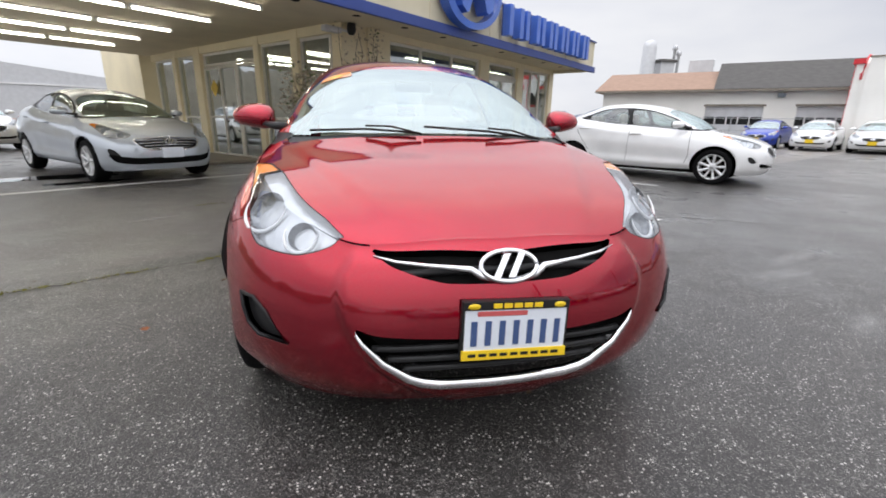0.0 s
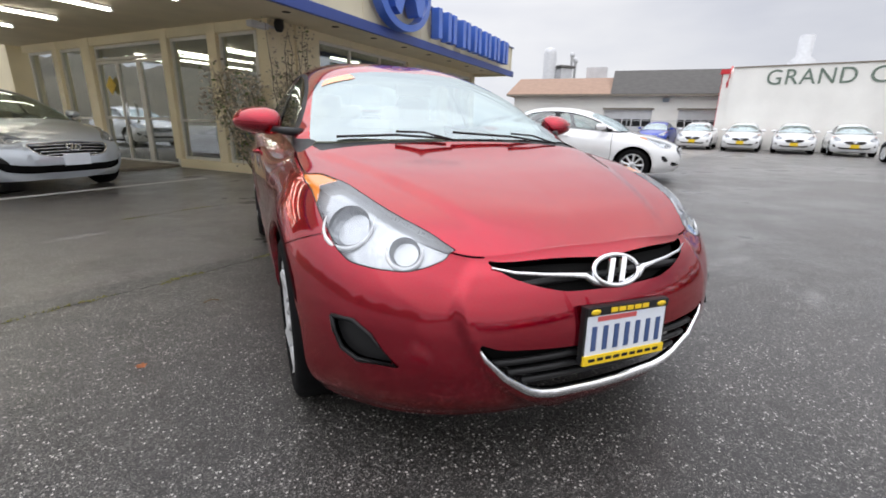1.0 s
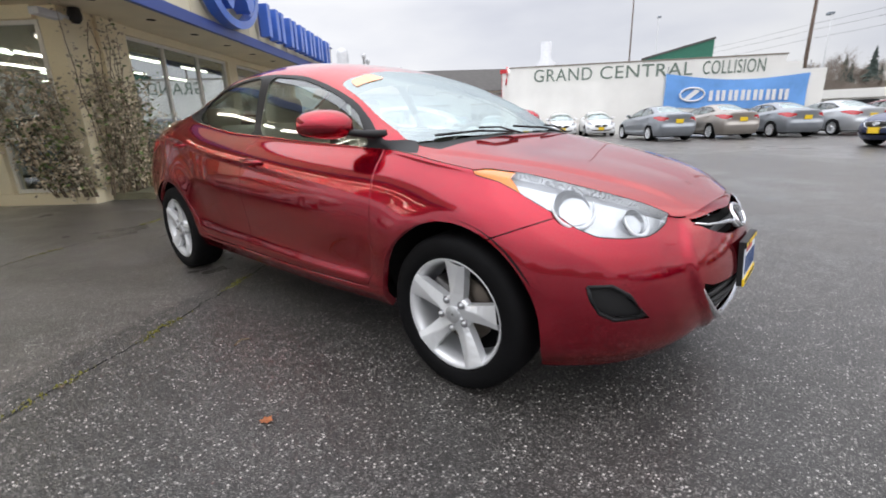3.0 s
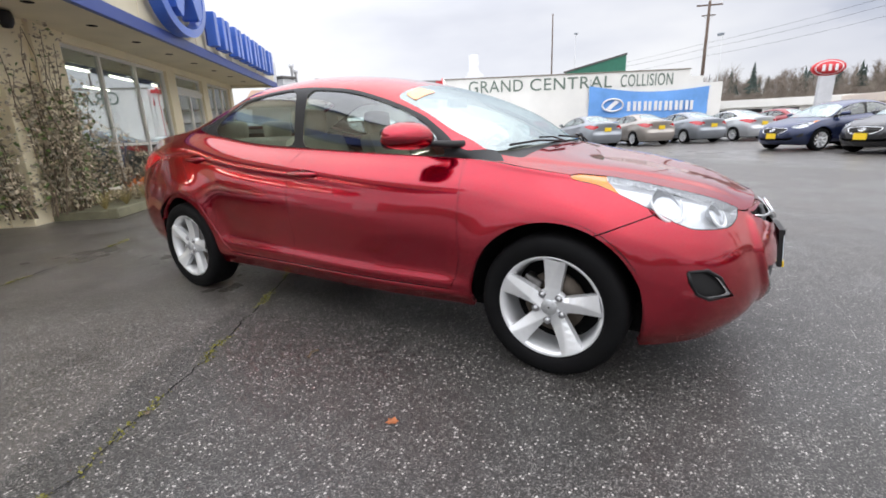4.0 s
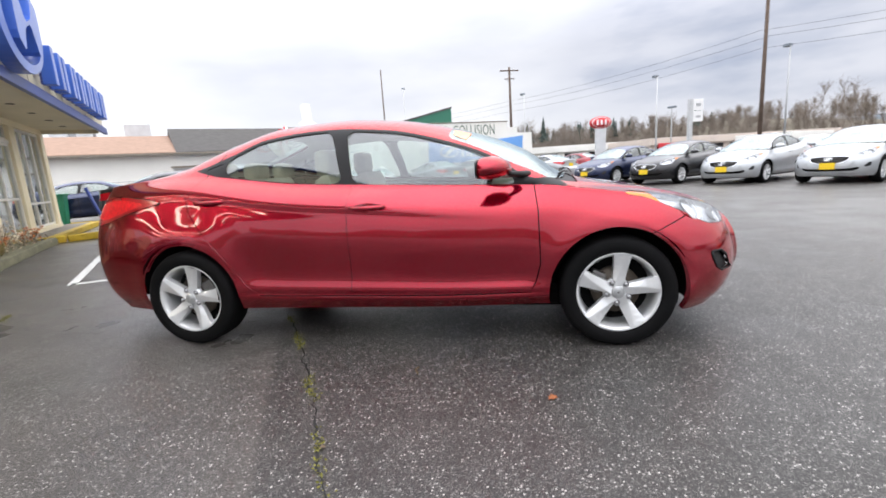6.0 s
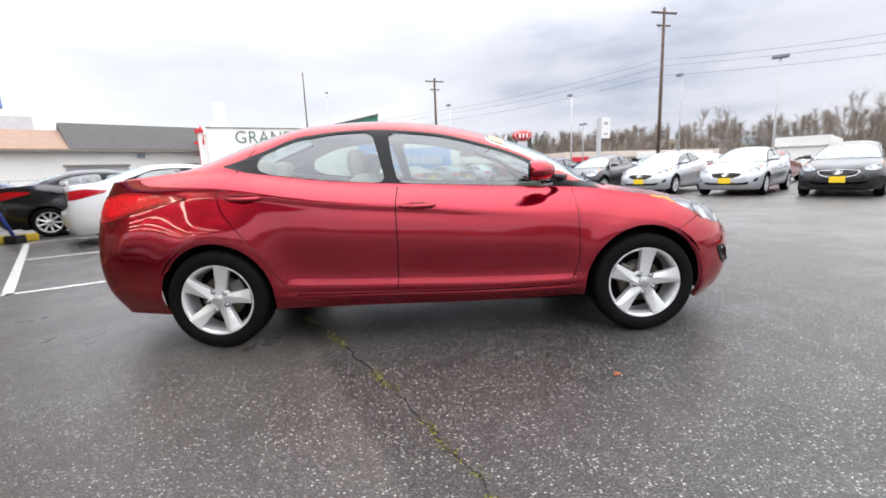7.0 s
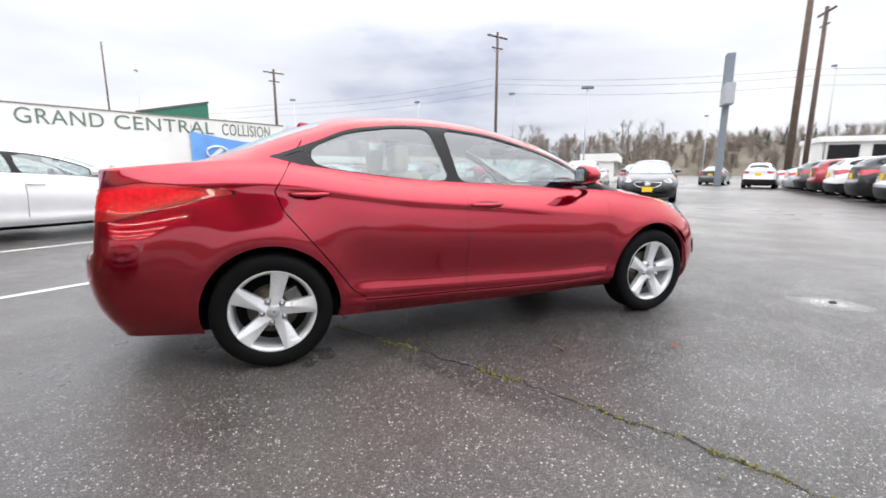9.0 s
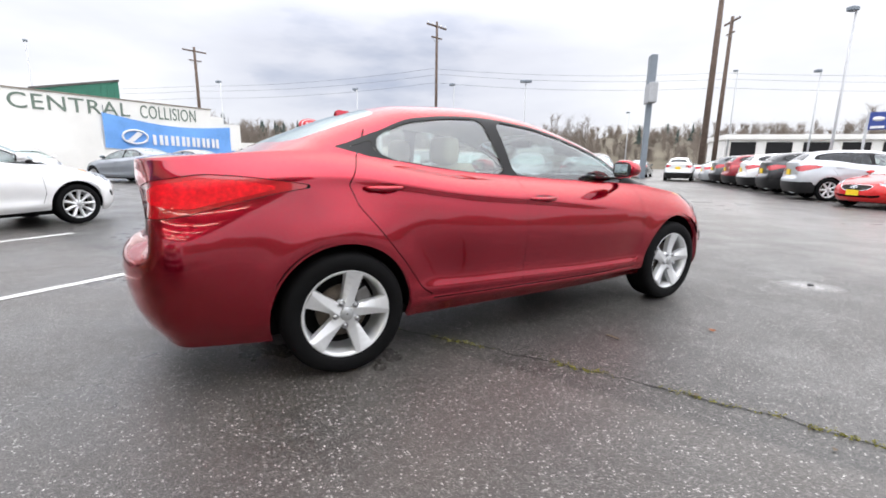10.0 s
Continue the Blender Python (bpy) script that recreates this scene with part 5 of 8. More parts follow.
M["grey_pylon"] = mat("grey_pylon", (0.20, 0.23, 0.26), 0.55, 0.2, var=0.15, scale=3)
M["cable"] = mat("black_cable", (0.11, 0.115, 0.125), 0.6, var=0.2)
M["shop_floor"] = mat("shop_floor", (0.26, 0.25, 0.23), 0.25, var=0.15, scale=3)
M["shop_wall"] = mat("shop_wall", (0.55, 0.54, 0.50), 0.8, var=0.1, scale=1)
M["hvac"] = mat("pale_sheet_metal", (0.62, 0.63, 0.65), 0.5, 0.2, var=0.12, scale=3)


def ground():
    bm = bmesh.new()
    bmesh.ops.create_grid(bm, x_segments=40, y_segments=40, size=900)
    tagged(part("ground", bm, M["asphalt"]), "wet dark asphalt of a car lot with pale stone chips", "ground", kind="structure")


def strip(name, p, q, width, material, z=0.004, label="", category="", kind="structure"):
    """A painted line on the asphalt with slightly worn edges."""
    p, q = Vector((*p, 0)), Vector((*q, 0))
    d = (q - p).normalized()
    n = Vector((-d.y, d.x, 0)) * width / 2
    steps = max(2, int((q - p).length / 0.12))
    bm = bmesh.new()
    prev = None
    for k in range(steps + 1):
        c = p.lerp(q, k / steps)
        j = random.uniform(0.90, 1.06), random.uniform(0.90, 1.06)
        cur = [bm.verts.new((*(c + n * j[0]).xy, z)), bm.verts.new((*(c - n * j[1]).xy, z))]
        if prev:
            bm.faces.new((prev[0], prev[1], cur[1], cur[0]))
        prev = cur
    bmesh.ops.recalc_face_normals(bm, faces=bm.faces[:])
    ob = part(name, bm, material)
    return tagged(ob, label or "worn white parking line painted on asphalt", category or "line", kind=kind)


ground()
for p, q in (((-5.4, 3.14), (-1.62, 6.06)), ((0.78, 4.36), (4.9, 8.0)), ((0.80, 4.40), (3.05, 0.95)), ((2.95, 6.27), (5.0, 3.45)), ((5.1, 8.15), (7.2, 5.3)), ((-9.2, 0.2), (-5.4, 3.14)), ((-7.9, 5.6), (-6.3, 3.5))):
    strip("parking_line", p, q, 0.15 if p[0] < -5 else 0.10, M["line"])
strip("parking_line", (3.1, 1.3), (4.5, 0.42), 0.05, M["faint_line"], label="nearly worn-off white line on the asphalt")


# ---- showroom ----
def glazing(parent, axis, at, lo, hi, z0, z1, bars=(), rail=None, wide=0.06):
    """Framed panes in the plane x = at or y = at, from lo to hi."""
    def bar(nm, a0, a1, b0, b1, mt, t=0.05):
        if axis == "y":
            return box(nm, a0, a1, at - t / 2, at + t / 2, b0, b1, mt, parent, 0.006)
        return box(nm, at - t / 2, at + t / 2, a0, a1, b0, b1, mt, parent, 0.006)

    cuts = [lo, *bars, hi]
    for c in cuts:
        bar("mullion", c - wide / 2, c + wide / 2, z0, z1, M["frame"], 0.08)
    bar("frame_head", lo + wide / 2, hi - wide / 2, z1 - 0.06, z1, M["frame"], 0.07)
    bar("frame_sill", lo + wide / 2, hi - wide / 2, z0, z0 + 0.06, M["frame"], 0.07)
    for a, b in zip(cuts, cuts[1:]):
        if rail:
            bar("rail", a + wide / 2, b - wide / 2, rail - 0.025, rail + 0.025, M["frame"], 0.06)
            bar("pane", a + wide / 2, b - wide / 2, z0 + 0.06, rail - 0.025, M["pane"], 0.008)
            bar("pane", a + wide / 2, b - wide / 2, rail + 0.025, z1 - 0.06, M["pane"], 0.008)
        else:
            bar("pane", a + wide / 2, b - wide / 2, z0 + 0.06, z1 - 0.06, M["pane"], 0.008)


def tube_light(x0, x1, y, z, parent, group):
    """A bare fluorescent batten under a ceiling."""
    lt = empty("strip_light", LOT @ pose((x0 + x1) / 2, y, z), "long white fluorescent strip light under the ceiling, switched on", "ceiling light", group)
    h = abs(x1 - x0) / 2
    box("batten", -h, h, -0.05, 0.05, -0.03, 0, M["white"], lt, 0.005)
    bm = add_tube(bmesh.new(), [(-h + 0.03, 0, -0.055), (h - 0.03, 0, -0.055)], 0.026, 10)
    part("lamp_tube", bm, M["tube"], lt, smooth=True)
    for s in (-1, 1):
        box("lamp_holder", s * h - 0.02, s * h + 0.02, -0.03, 0.03, -0.085, -0.03, M["white"], lt, 0.004)


def showroom():
    b = empty("showroom", LOT, "beige showroom with glass front and cream fascia edged in blue", "building")
    # roof slab, fascia and soffit
    box("roof", -2.9, 13.0, 3.80, 14.2, 2.92, 3.45, M["soffit"], b)
    box("soffit", -2.9, 13.1, 3.72, 14.2, 2.80, 2.92, M["soffit"], b)
    box("fascia", -2.9, 13.15, 3.62, 3.72, 2.78, 3.58, M["cream_fascia"], b, 0.01)
    box("fascia", 13.1, 13.2, 3.74, 14.0, 2.70, 3.58, M["cream_fascia"], b, 0.01)
    box("fascia_trim", -2.9, 13.18, 3.54, 3.62, 2.66, 2.84, M["blue_trim"], b, 0.012, "blue metal edge")
    box("fascia_cap", -2.9, 13.18, 3.57, 3.76, 3.58, 3.62, M["blue_trim"], b, 0.008, "blue metal cap")
    # seams between the fascia panels
    for k in range(8):
        box("fascia_joint", -1.7 + 2.1 * k, -1.685 + 2.1 * k, 3.612, 3.62, 2.86, 3.57, M["soffit"], b)
    for k in range(9):
        lathe("soffit_vent", [(0.001, 2.797), (0.07, 2.797), (0.08, 2.805)], M["dark"], b, 16, "Z", m=Matrix.Translation((2.2 + 1.25 * k, 4.35, 0)))
    # long side
    box("plinth", 3.5, 13.2, 5.0, 5.3, 0, 0.24, M["beige_wall"], b, 0.01)
    box("corner_column", 3.62, 4.95, 5.0, 5.3, 0.24, 2.80, M["beige_wall"], b, 0.01)
    box("column_rib", 4.25, 4.42, 4.93, 5.0, 0.0, 2.80, M["beige_wall"], b, 0.01)
    box("lintel", 4.95, 13.2, 5.02, 5.28, 2.66, 2.80, M["beige_wall"], b, 0.01)
    glazing(b, "y", 5.12, 5.0, 8.45, 0.24, 2.66, (6.05, 7.25), 1.05)
    box("pier", 8.5, 8.95, 5.02, 5.28, 0.24, 2.66, M["beige_wall"], b, 0.01)
    glazing(b, "y", 5.12, 9.0, 10.55, 0.10, 2.25, (9.78,), 1.0)
    box("transom", 8.97, 10.6, 5.06, 5.20, 2.25, 2.33, M["frame"], b, 0.008)
    glazing(b, "y", 5.14, 9.0, 10.55, 2.33, 2.66)
    box("pier", 10.6, 10.98, 5.02, 5.28, 0.24, 2.66, M["beige_wall"], b, 0.01)
    glazing(b, "y", 5.12, 11.0, 12.85, 0.24, 2.66, (11.62, 12.24), 0.85)
    box("pier", 12.88, 13.2, 5.02, 5.28, 0.24, 2.80, M["beige_wall"], b, 0.01)
    # entrance side
    box("plinth", 3.50, 3.78, 5.32, 7.85, 0, 0.18, M["beige_wall"], b, 0.01)
    for q0, q1 in ((6.30, 6.55), (7.80, 8.02)):
        box("pier", 3.52, 3.78, q0, q1, 0.18, 2.80, M["beige_wall"], b, 0.01)
    box("lintel", 3.54, 3.76, 5.3, 14.0, 2.62, 2.80, M["beige_wall"], b, 0.01)
    glazing(b, "x", 3.64, 5.32, 6.28, 0.18, 2.62, (), 1.0)
    glazing(b, "x", 3.64, 6.57, 7.78, 0.18, 2.62, (), 1.0)
    glazing(b, "x", 3.64, 8.04, 10.68, 0.02, 2.28, (8.98, 9.06, 9.86), 1.02, 0.07)
    glazing(b, "x", 3.66, 8.04, 10.68, 2.30, 2.62)
    for q in (9.55, 9.62):
        part("door_pull", add_tube(bmesh.new(), [(3.56, q, 0.9), (3.53, q, 0.95), (3.53, q, 1.35), (3.56, q, 1.4)], 0.014, 8), M["chrome"], b, smooth=True)
    box("door_notice", 3.575, 3.582, 10.02, 10.32, 1.60, 1.90, M["yellow"], b, 0, "yellow notice", Matrix.Translation((3.58, 10.17, 1.75)) @ Matrix.Rotation(radians(45), 4, "X") @ Matrix.Translation((-3.58, -10.17, -1.75)))
    box("pier", 3.52, 3.78, 10.72, 11.1, 0, 2.80, M["beige_wall"], b, 0.01)
    glazing(b, "x", 3.64, 11.12, 12.2, 0.02, 2.62, (), 1.0)
    box("pier", 3.52, 3.78, 12.22, 12.45, 0, 2.80, M["beige_wall"], b, 0.01)
    glazing(b, "x", 3.64, 12.47, 13.8, 0.02, 2.62)
    box("side_wall", 3.3, 3.8, 14.22, 17.6, 0, 3.25, M["beige_wall"], b)
    # inside
    box("interior_floor", 3.8, 13.0, 5.3, 14.0, 0.0, 0.05, M["shop_floor"], b)
    box("interior_wall", 3.8, 13.2, 13.9, 14.1, 0, 2.8, M["shop_wall"], b)
    box("interior_wall", 13.0, 13.2, 5.3, 13.9, 0, 2.8, M["shop_wall"], b)
    box("interior_ceiling", 3.8, 13.0, 5.32, 13.88, 2.72, 2.79, M["shop_wall"], b)
    box("counter", 8.5, 11.5, 9.5, 10.2, 0.05, 1.05, M["shop_wall"], b, 0.02)
    box("partition", 6.8, 7.0, 8.6, 13.9, 0.05, 2.7, M["shop_wall"], b)
    # camera and floodlight on the column
    cam_ = empty("security_camera", LOT @ pose(3.75, 4.85, 2.70), "dark dome camera below the soffit", "camera")
    lathe("camera_dome", [(0.001, -0.13), (0.05, -0.12), (0.085, -0.06), (0.09, 0.0), (0.07, 0.08)], M["black"], cam_, 20, "Z")
    fl = empty("flood_light", LOT @ pose(3.35, 4.9, 2.62), "pale grey flood light on an arm", "lamp")
    box("lamp_head", -0.22, 0.16, -0.07, 0.07, -0.05, 0.05, M["hvac"], fl, 0.02)
    box("lamp_arm", 0.16, 0.42, -0.02, 0.02, 0.0, 0.04, M["hvac"], fl, 0.005)
    return b


showroom()
for q in (5.1, 6.85, 8.6, 10.35, 12.05):
    for x1 in (2.05, 0.68, -0.72):
        tube_light(x1 - 1.3, x1, q, 2.80, None, "strip lights under the canopy")
for q in (6.6, 8.4, 10.4, 12.2):
    for x1 in (6.4, 8.4, 10.4, 12.4):
        tube_light(x1 - 1.3, x1, q, 2.72, None, "strip lights in the showroom")


def wall_sign():
    """Oval mark and a row of letter-sized upright blocks along the fascia."""
    s = empty("fascia_sign", LOT @ pose(0, 3.54, 0), "large blue raised sign on the cream fascia", "sign")
    bm = bmesh.new()
    n = 48
    rings = []
    for k in range(n):
        a = 2 * math.pi * k / n
        c, d = math.cos(a), math.sin(a)
        row = []
        for f, yy in ((1.0, 0.0), (1.0, -0.20), (0.82, -0.22), (0.82, 0.0)):
            row.append(bm.verts.new((5.72 + 0.98 * f * c + 0.10 * d, yy, 3.52 + 0.70 * f * d)))
        rings.append(row)
    for k in range(n):
        a, b = rings[k], rings[(k + 1) % n]
        for i in range(4):
            bm.faces.new((a[i], b[i], b[(i + 1) % 4], a[(i + 1) % 4]))
    bmesh.ops.recalc_face_normals(bm, faces=bm.faces[:])
    part("sign_ring", bm, M["blue_sign"], s)
    swoop = [(-0.62, -0.35), (-0.38, -0.50), (-0.20, -0.12), (0.12, 0.02), (0.34, -0.42), (0.58, -0.25), (0.62, 0.35), (0.38, 0.50), (0.20, 0.12), (-0.12, -0.02), (-0.34, 0.42), (-0.58, 0.25)]
    bm = bmesh.new()
    add_prism(bm, rounded([(5.72 + 0.95 * x, 3.52 + 0.95 * z) for x, z in swoop], 1), 0.0, 0.28, Matrix.Rotation(radians(90), 4, "X"))
    part("sign_bar", bm, M["blue_sign"], s)
    x = 7.05
    for w in (0.66, 0.72, 0.62, 0.62, 0.62, 0.66, 0.26):
        for off in ((0, w - 0.17) if w > 0.4 else (0,)):
            bm = add_box(bmesh.new(), x + off, x + off + 0.18, -0.22, -0.03, 2.92, 3.56, 0.012)
            ob = part("sign_block", bm, M["blue_sign"], s)
            box("sign_return", x + off + 0.008, x + off + 0.172, -0.03, 0.0, 2.93, 3.55, M["blue_side"], s)
        x += w + 0.13
    return s


wall_sign()
raised = empty("entrance_slab", LOT, "damp concrete slab before the showroom doors", "pavement", kind="structure")
box("slab", 1.2, 3.5, 7.9, 13.9, 0.0, 0.06, M["concrete"], raised, 0.01)
kerb_ = empty("planter_kerb", LOT, "low mossy concrete kerb round the planting bed", "kerb", kind="structure")
for k in range(6):
    box("kerb_stone", 3.78 + 0.88 * k, 4.65 + 0.88 * k, 4.08 + 0.035 * k, 4.22 + 0.035 * k, 0, 0.15, M["kerb"], kerb_, 0.02)
box("planting_soil", 3.85, 9.05, 4.24, 5.0, 0, 0.11, M["kerb"], kerb_)
yk = empty("yellow_kerb", LOT, "yellow-painted concrete kerb at the showroom wall", "kerb", kind="structure")
for k in range(4):
    box("kerb_stone", 9.1 + 1.25 * k, 10.33 + 1.25 * k, 4.30, 4.48, 0, 0.15, M["yellow"], yk, 0.02)
box("footway", 9.1, 14.1, 4.48, 5.0, 0, 0.14, M["concrete"], yk)
box("kerb_end", 13.95, 14.12, 4.49, 5.0, 0.0, 0.16, M["yellow"], yk, 0.02)


# ---- plants ----
M["leaf_grey"] = mat("grey_green_leaf", (0.34, 0.30, 0.22), 0.6, var=0.45, scale=6)
M["leaf_pale"] = mat("pale_dry_leaf", (0.58, 0.49, 0.36), 0.7, var=0.35, scale=6)
M["leaf_green"] = mat("green_leaf", (0.13, 0.19, 0.05), 0.55, var=0.4, scale=6)
M["twig"] = mat("brown_twig", (0.16, 0.12, 0.08), 0.9, var=0.3, scale=8)
M["petal"] = mat("orange_petal", (0.72, 0.20, 0.04), 0.6, var=0.3, scale=9)
M["straw"] = mat("dry_grass", (0.36, 0.29, 0.12), 0.8, var=0.35, scale=6)


def leaves(name, spots_, size, material, parent):
    """Many small folded leaves at given places, each turned its own way."""
    vs, fs = [], []
    for p in spots_:
        e = Euler((random.uniform(-1.2, 1.2), random.uniform(-1.2, 1.2), random.uniform(0, 6.28))).to_matrix()
        s = size * random.uniform(0.6, 1.3)
        i = len(vs)
        for q in ((0, -0.5, 0), (0.32, -0.05, 0.10), (0, 0.5, 0.02), (-0.32, -0.05, 0.10), (0, 0, -0.02)):
            vs.append(tuple(Vector(p) + e @ (Vector(q) * s)))
        fs += [(i, i + 1, i + 4), (i + 1, i + 2, i + 4), (i + 2, i + 3, i + 4), (i + 3, i, i + 4)]
    return raw(name, vs, fs, material, parent)


def column_creeper():
    """Climbing shrub that hugs the corner column, thick below and thin above."""
    c = empty("climbing_shrub", LOT, "straggly climbing shrub with grey and pale leaves on the corner column", "shrub")
    rnd = random.Random(5)
    bm = bmesh.new()
    tips = []
    for k in range(26):
        x, y = rnd.uniform(3.5, 4.9), rnd.uniform(4.72, 4.92)
        top = rnd.uniform(1.0, 2.65)
        pts = [(x, y, 0.1)]
        for j in range(1, 8):
            x += rnd.uniform(-0.11, 0.11)
            y = min(4.95, max(4.55, y + rnd.uniform(-0.06, 0.06)))
            pts.append((x, y, 0.1 + top * j / 7))
            tips.append(pts[-1])
        add_tube(bm, pts, 0.01, 5, [0.012 - 0.0012 * j for j in range(8)])
    for k in range(20):
        x, y, z = 3.45, rnd.uniform(4.9, 5.6), 0.12
        pts = [(x, y, z)]
        dx, dy = rnd.uniform(-0.22, 0.02), rnd.uniform(-0.05, 0.26)
        for j in range(1, 7):
            pts.append((x + dx * j * 0.45, y + dy * j * 0.5, z + j * rnd.uniform(0.2, 0.33)))
            tips.append(pts[-1])
        add_tube(bm, pts, 0.01, 5, [0.011 - 0.0012 * j for j in range(7)])
    part("stem_growth", bm, M["twig"], c)

    def cloud(n, spread):
        out = []
        for _ in range(n):
            t = tips[int(rnd.random() * len(tips))]
            z = t[2] + rnd.gauss(0, spread)
            if z > 1.9 and rnd.random() < 0.6:
                continue
            out.append((t[0] + rnd.gauss(0, spread), min(t[1] + rnd.gauss(0, spread), 4.97 if t[0] > 3.5 else 9), max(0.08, z)))
        return out

    leaves("foliage", cloud(2600, 0.09), 0.066, M["leaf_grey"], c)
    leaves("foliage", cloud(3400, 0.10), 0.062, M["leaf_pale"], c)
    leaves("foliage", cloud(900, 0.10), 0.075, M["leaf_green"], c)


def bed_plants():
    rnd = random.Random(9)
    for k in range(9):
        x = 4.95 + 0.46 * k + rnd.uniform(-0.08, 0.08)
        p = empty("flower_clump", LOT @ pose(x, 4.62 + rnd.uniform(-0.1, 0.08), 0.10), "clump of orange flowers with brown stalks", "plant", "flowers in the planting bed")
        bm = bmesh.new()
        heads = []
        for j in range(16):
            a, r, h = rnd.uniform(0, 6.28), rnd.uniform(0.03, 0.2), rnd.uniform(0.12, 0.34)
            tip = (r * math.cos(a), r * math.sin(a), h)
            add_tube(bm, [(0, 0, 0), (tip[0] * 0.4, tip[1] * 0.4, h * 0.6), tip], 0.004, 4)
            heads.append(tip)
        part("stalk_bundle", bm, M["twig"], p)
        leaves("petal_mass", [(h[0] + rnd.gauss(0, 0.02), h[1] + rnd.gauss(0, 0.02), h[2] + rnd.gauss(0, 0.015)) for h in heads for _ in range(9)], 0.035, M["petal"] if k % 3 else M["leaf_pale"], p)
        leaves("leaf_mass", [(rnd.gauss(0, 0.11), rnd.gauss(0, 0.11), rnd.uniform(0.02, 0.22)) for _ in range(160)], 0.045, M["leaf_pale"] if k % 2 else M["leaf_grey"], p)
    for x, y in ((4.1, 4.42), (4.6, 4.38), (5.2, 4.36), (5.9, 4.40), (6.7, 4.46)):
        g = empty("grass_tuft", LOT @ pose(x, y, 0.10), "arching tuft of dry yellow grass", "grass", "dry grass tufts")
        vs, fs = [], []
        for j in range(46):
            a, r, h = rnd.uniform(0, 6.28), rnd.uniform(0.1, 0.36), rnd.uniform(0.10, 0.30)
            c, s = math.cos(a), math.sin(a)
            i = len(vs)
            for t in (0, 0.4, 0.75, 1.0):
                rr, zz = r * t, h * math.sin(t * 2.3)
                w = 0.006 * (1 - t * 0.8)
                vs += [(c * rr - s * w, s * rr + c * w, zz), (c * rr + s * w, s * rr - c * w, zz)]
            fs += [(i + 2 * q, i + 2 * q + 1, i + 2 * q + 3, i + 2 * q + 2) for q in range(3)]
        raw("blade_mass", vs, fs, M["straw"], g)
    for x, h in ((5.35, 1.25), (6.4, 0.8), (7.6, 0.6)):
        s = empty("bare_shrub", LOT @ pose(x, 4.72, 0.1), "half-bare brown shrub with a few red leaves", "shrub", "shrubs in the planting bed")
        bm = bmesh.new()
        tips = []
        for j in range(22):
            a, r = rnd.uniform(0, 6.28), rnd.uniform(0.05, 0.3)
            hh = h * rnd.uniform(0.5, 1)
            pts = [(0, 0, 0), (r * 0.5 * math.cos(a), min(0.2, r * 0.5 * math.sin(a)), hh * 0.5), (r * math.cos(a), min(0.22, r * math.sin(a)), hh)]
            add_tube(bm, pts, 0.006, 4, [0.008, 0.005, 0.003])
            tips += pts[1:]
        part("stem_growth", bm, M["twig"], s)
        leaves("foliage", [(t[0] + rnd.gauss(0, 0.06), min(0.24, t[1] + rnd.gauss(0, 0.06)), t[2] + rnd.gauss(0, 0.05)) for t in tips for _ in range(9)], 0.05, M["leaf_pale"], s)


column_creeper()
bed_plants()


# ---- buildings across the lot ----
def text_plate(body, size, material, parent, m, name="sign_letters", depth=0.02, spacing=1.0):
    cu = bpy.data.curves.new(name, "FONT")
    cu.body, cu.size, cu.extrude, cu.space_character = body, size, depth, spacing
    tmp = bpy.data.objects.new(name, cu)
    scene.collection.objects.link(tmp)
    me = bpy.data.meshes.new_from_object(tmp.evaluated_get(bpy.context.evaluated_depsgraph_get()))
    bpy.data.objects.remove(tmp)
    me.transform(m)
    me.materials.clear()
    me.materials.append(material)
    ob = new(name, me)
    ob.parent = parent
    return ob


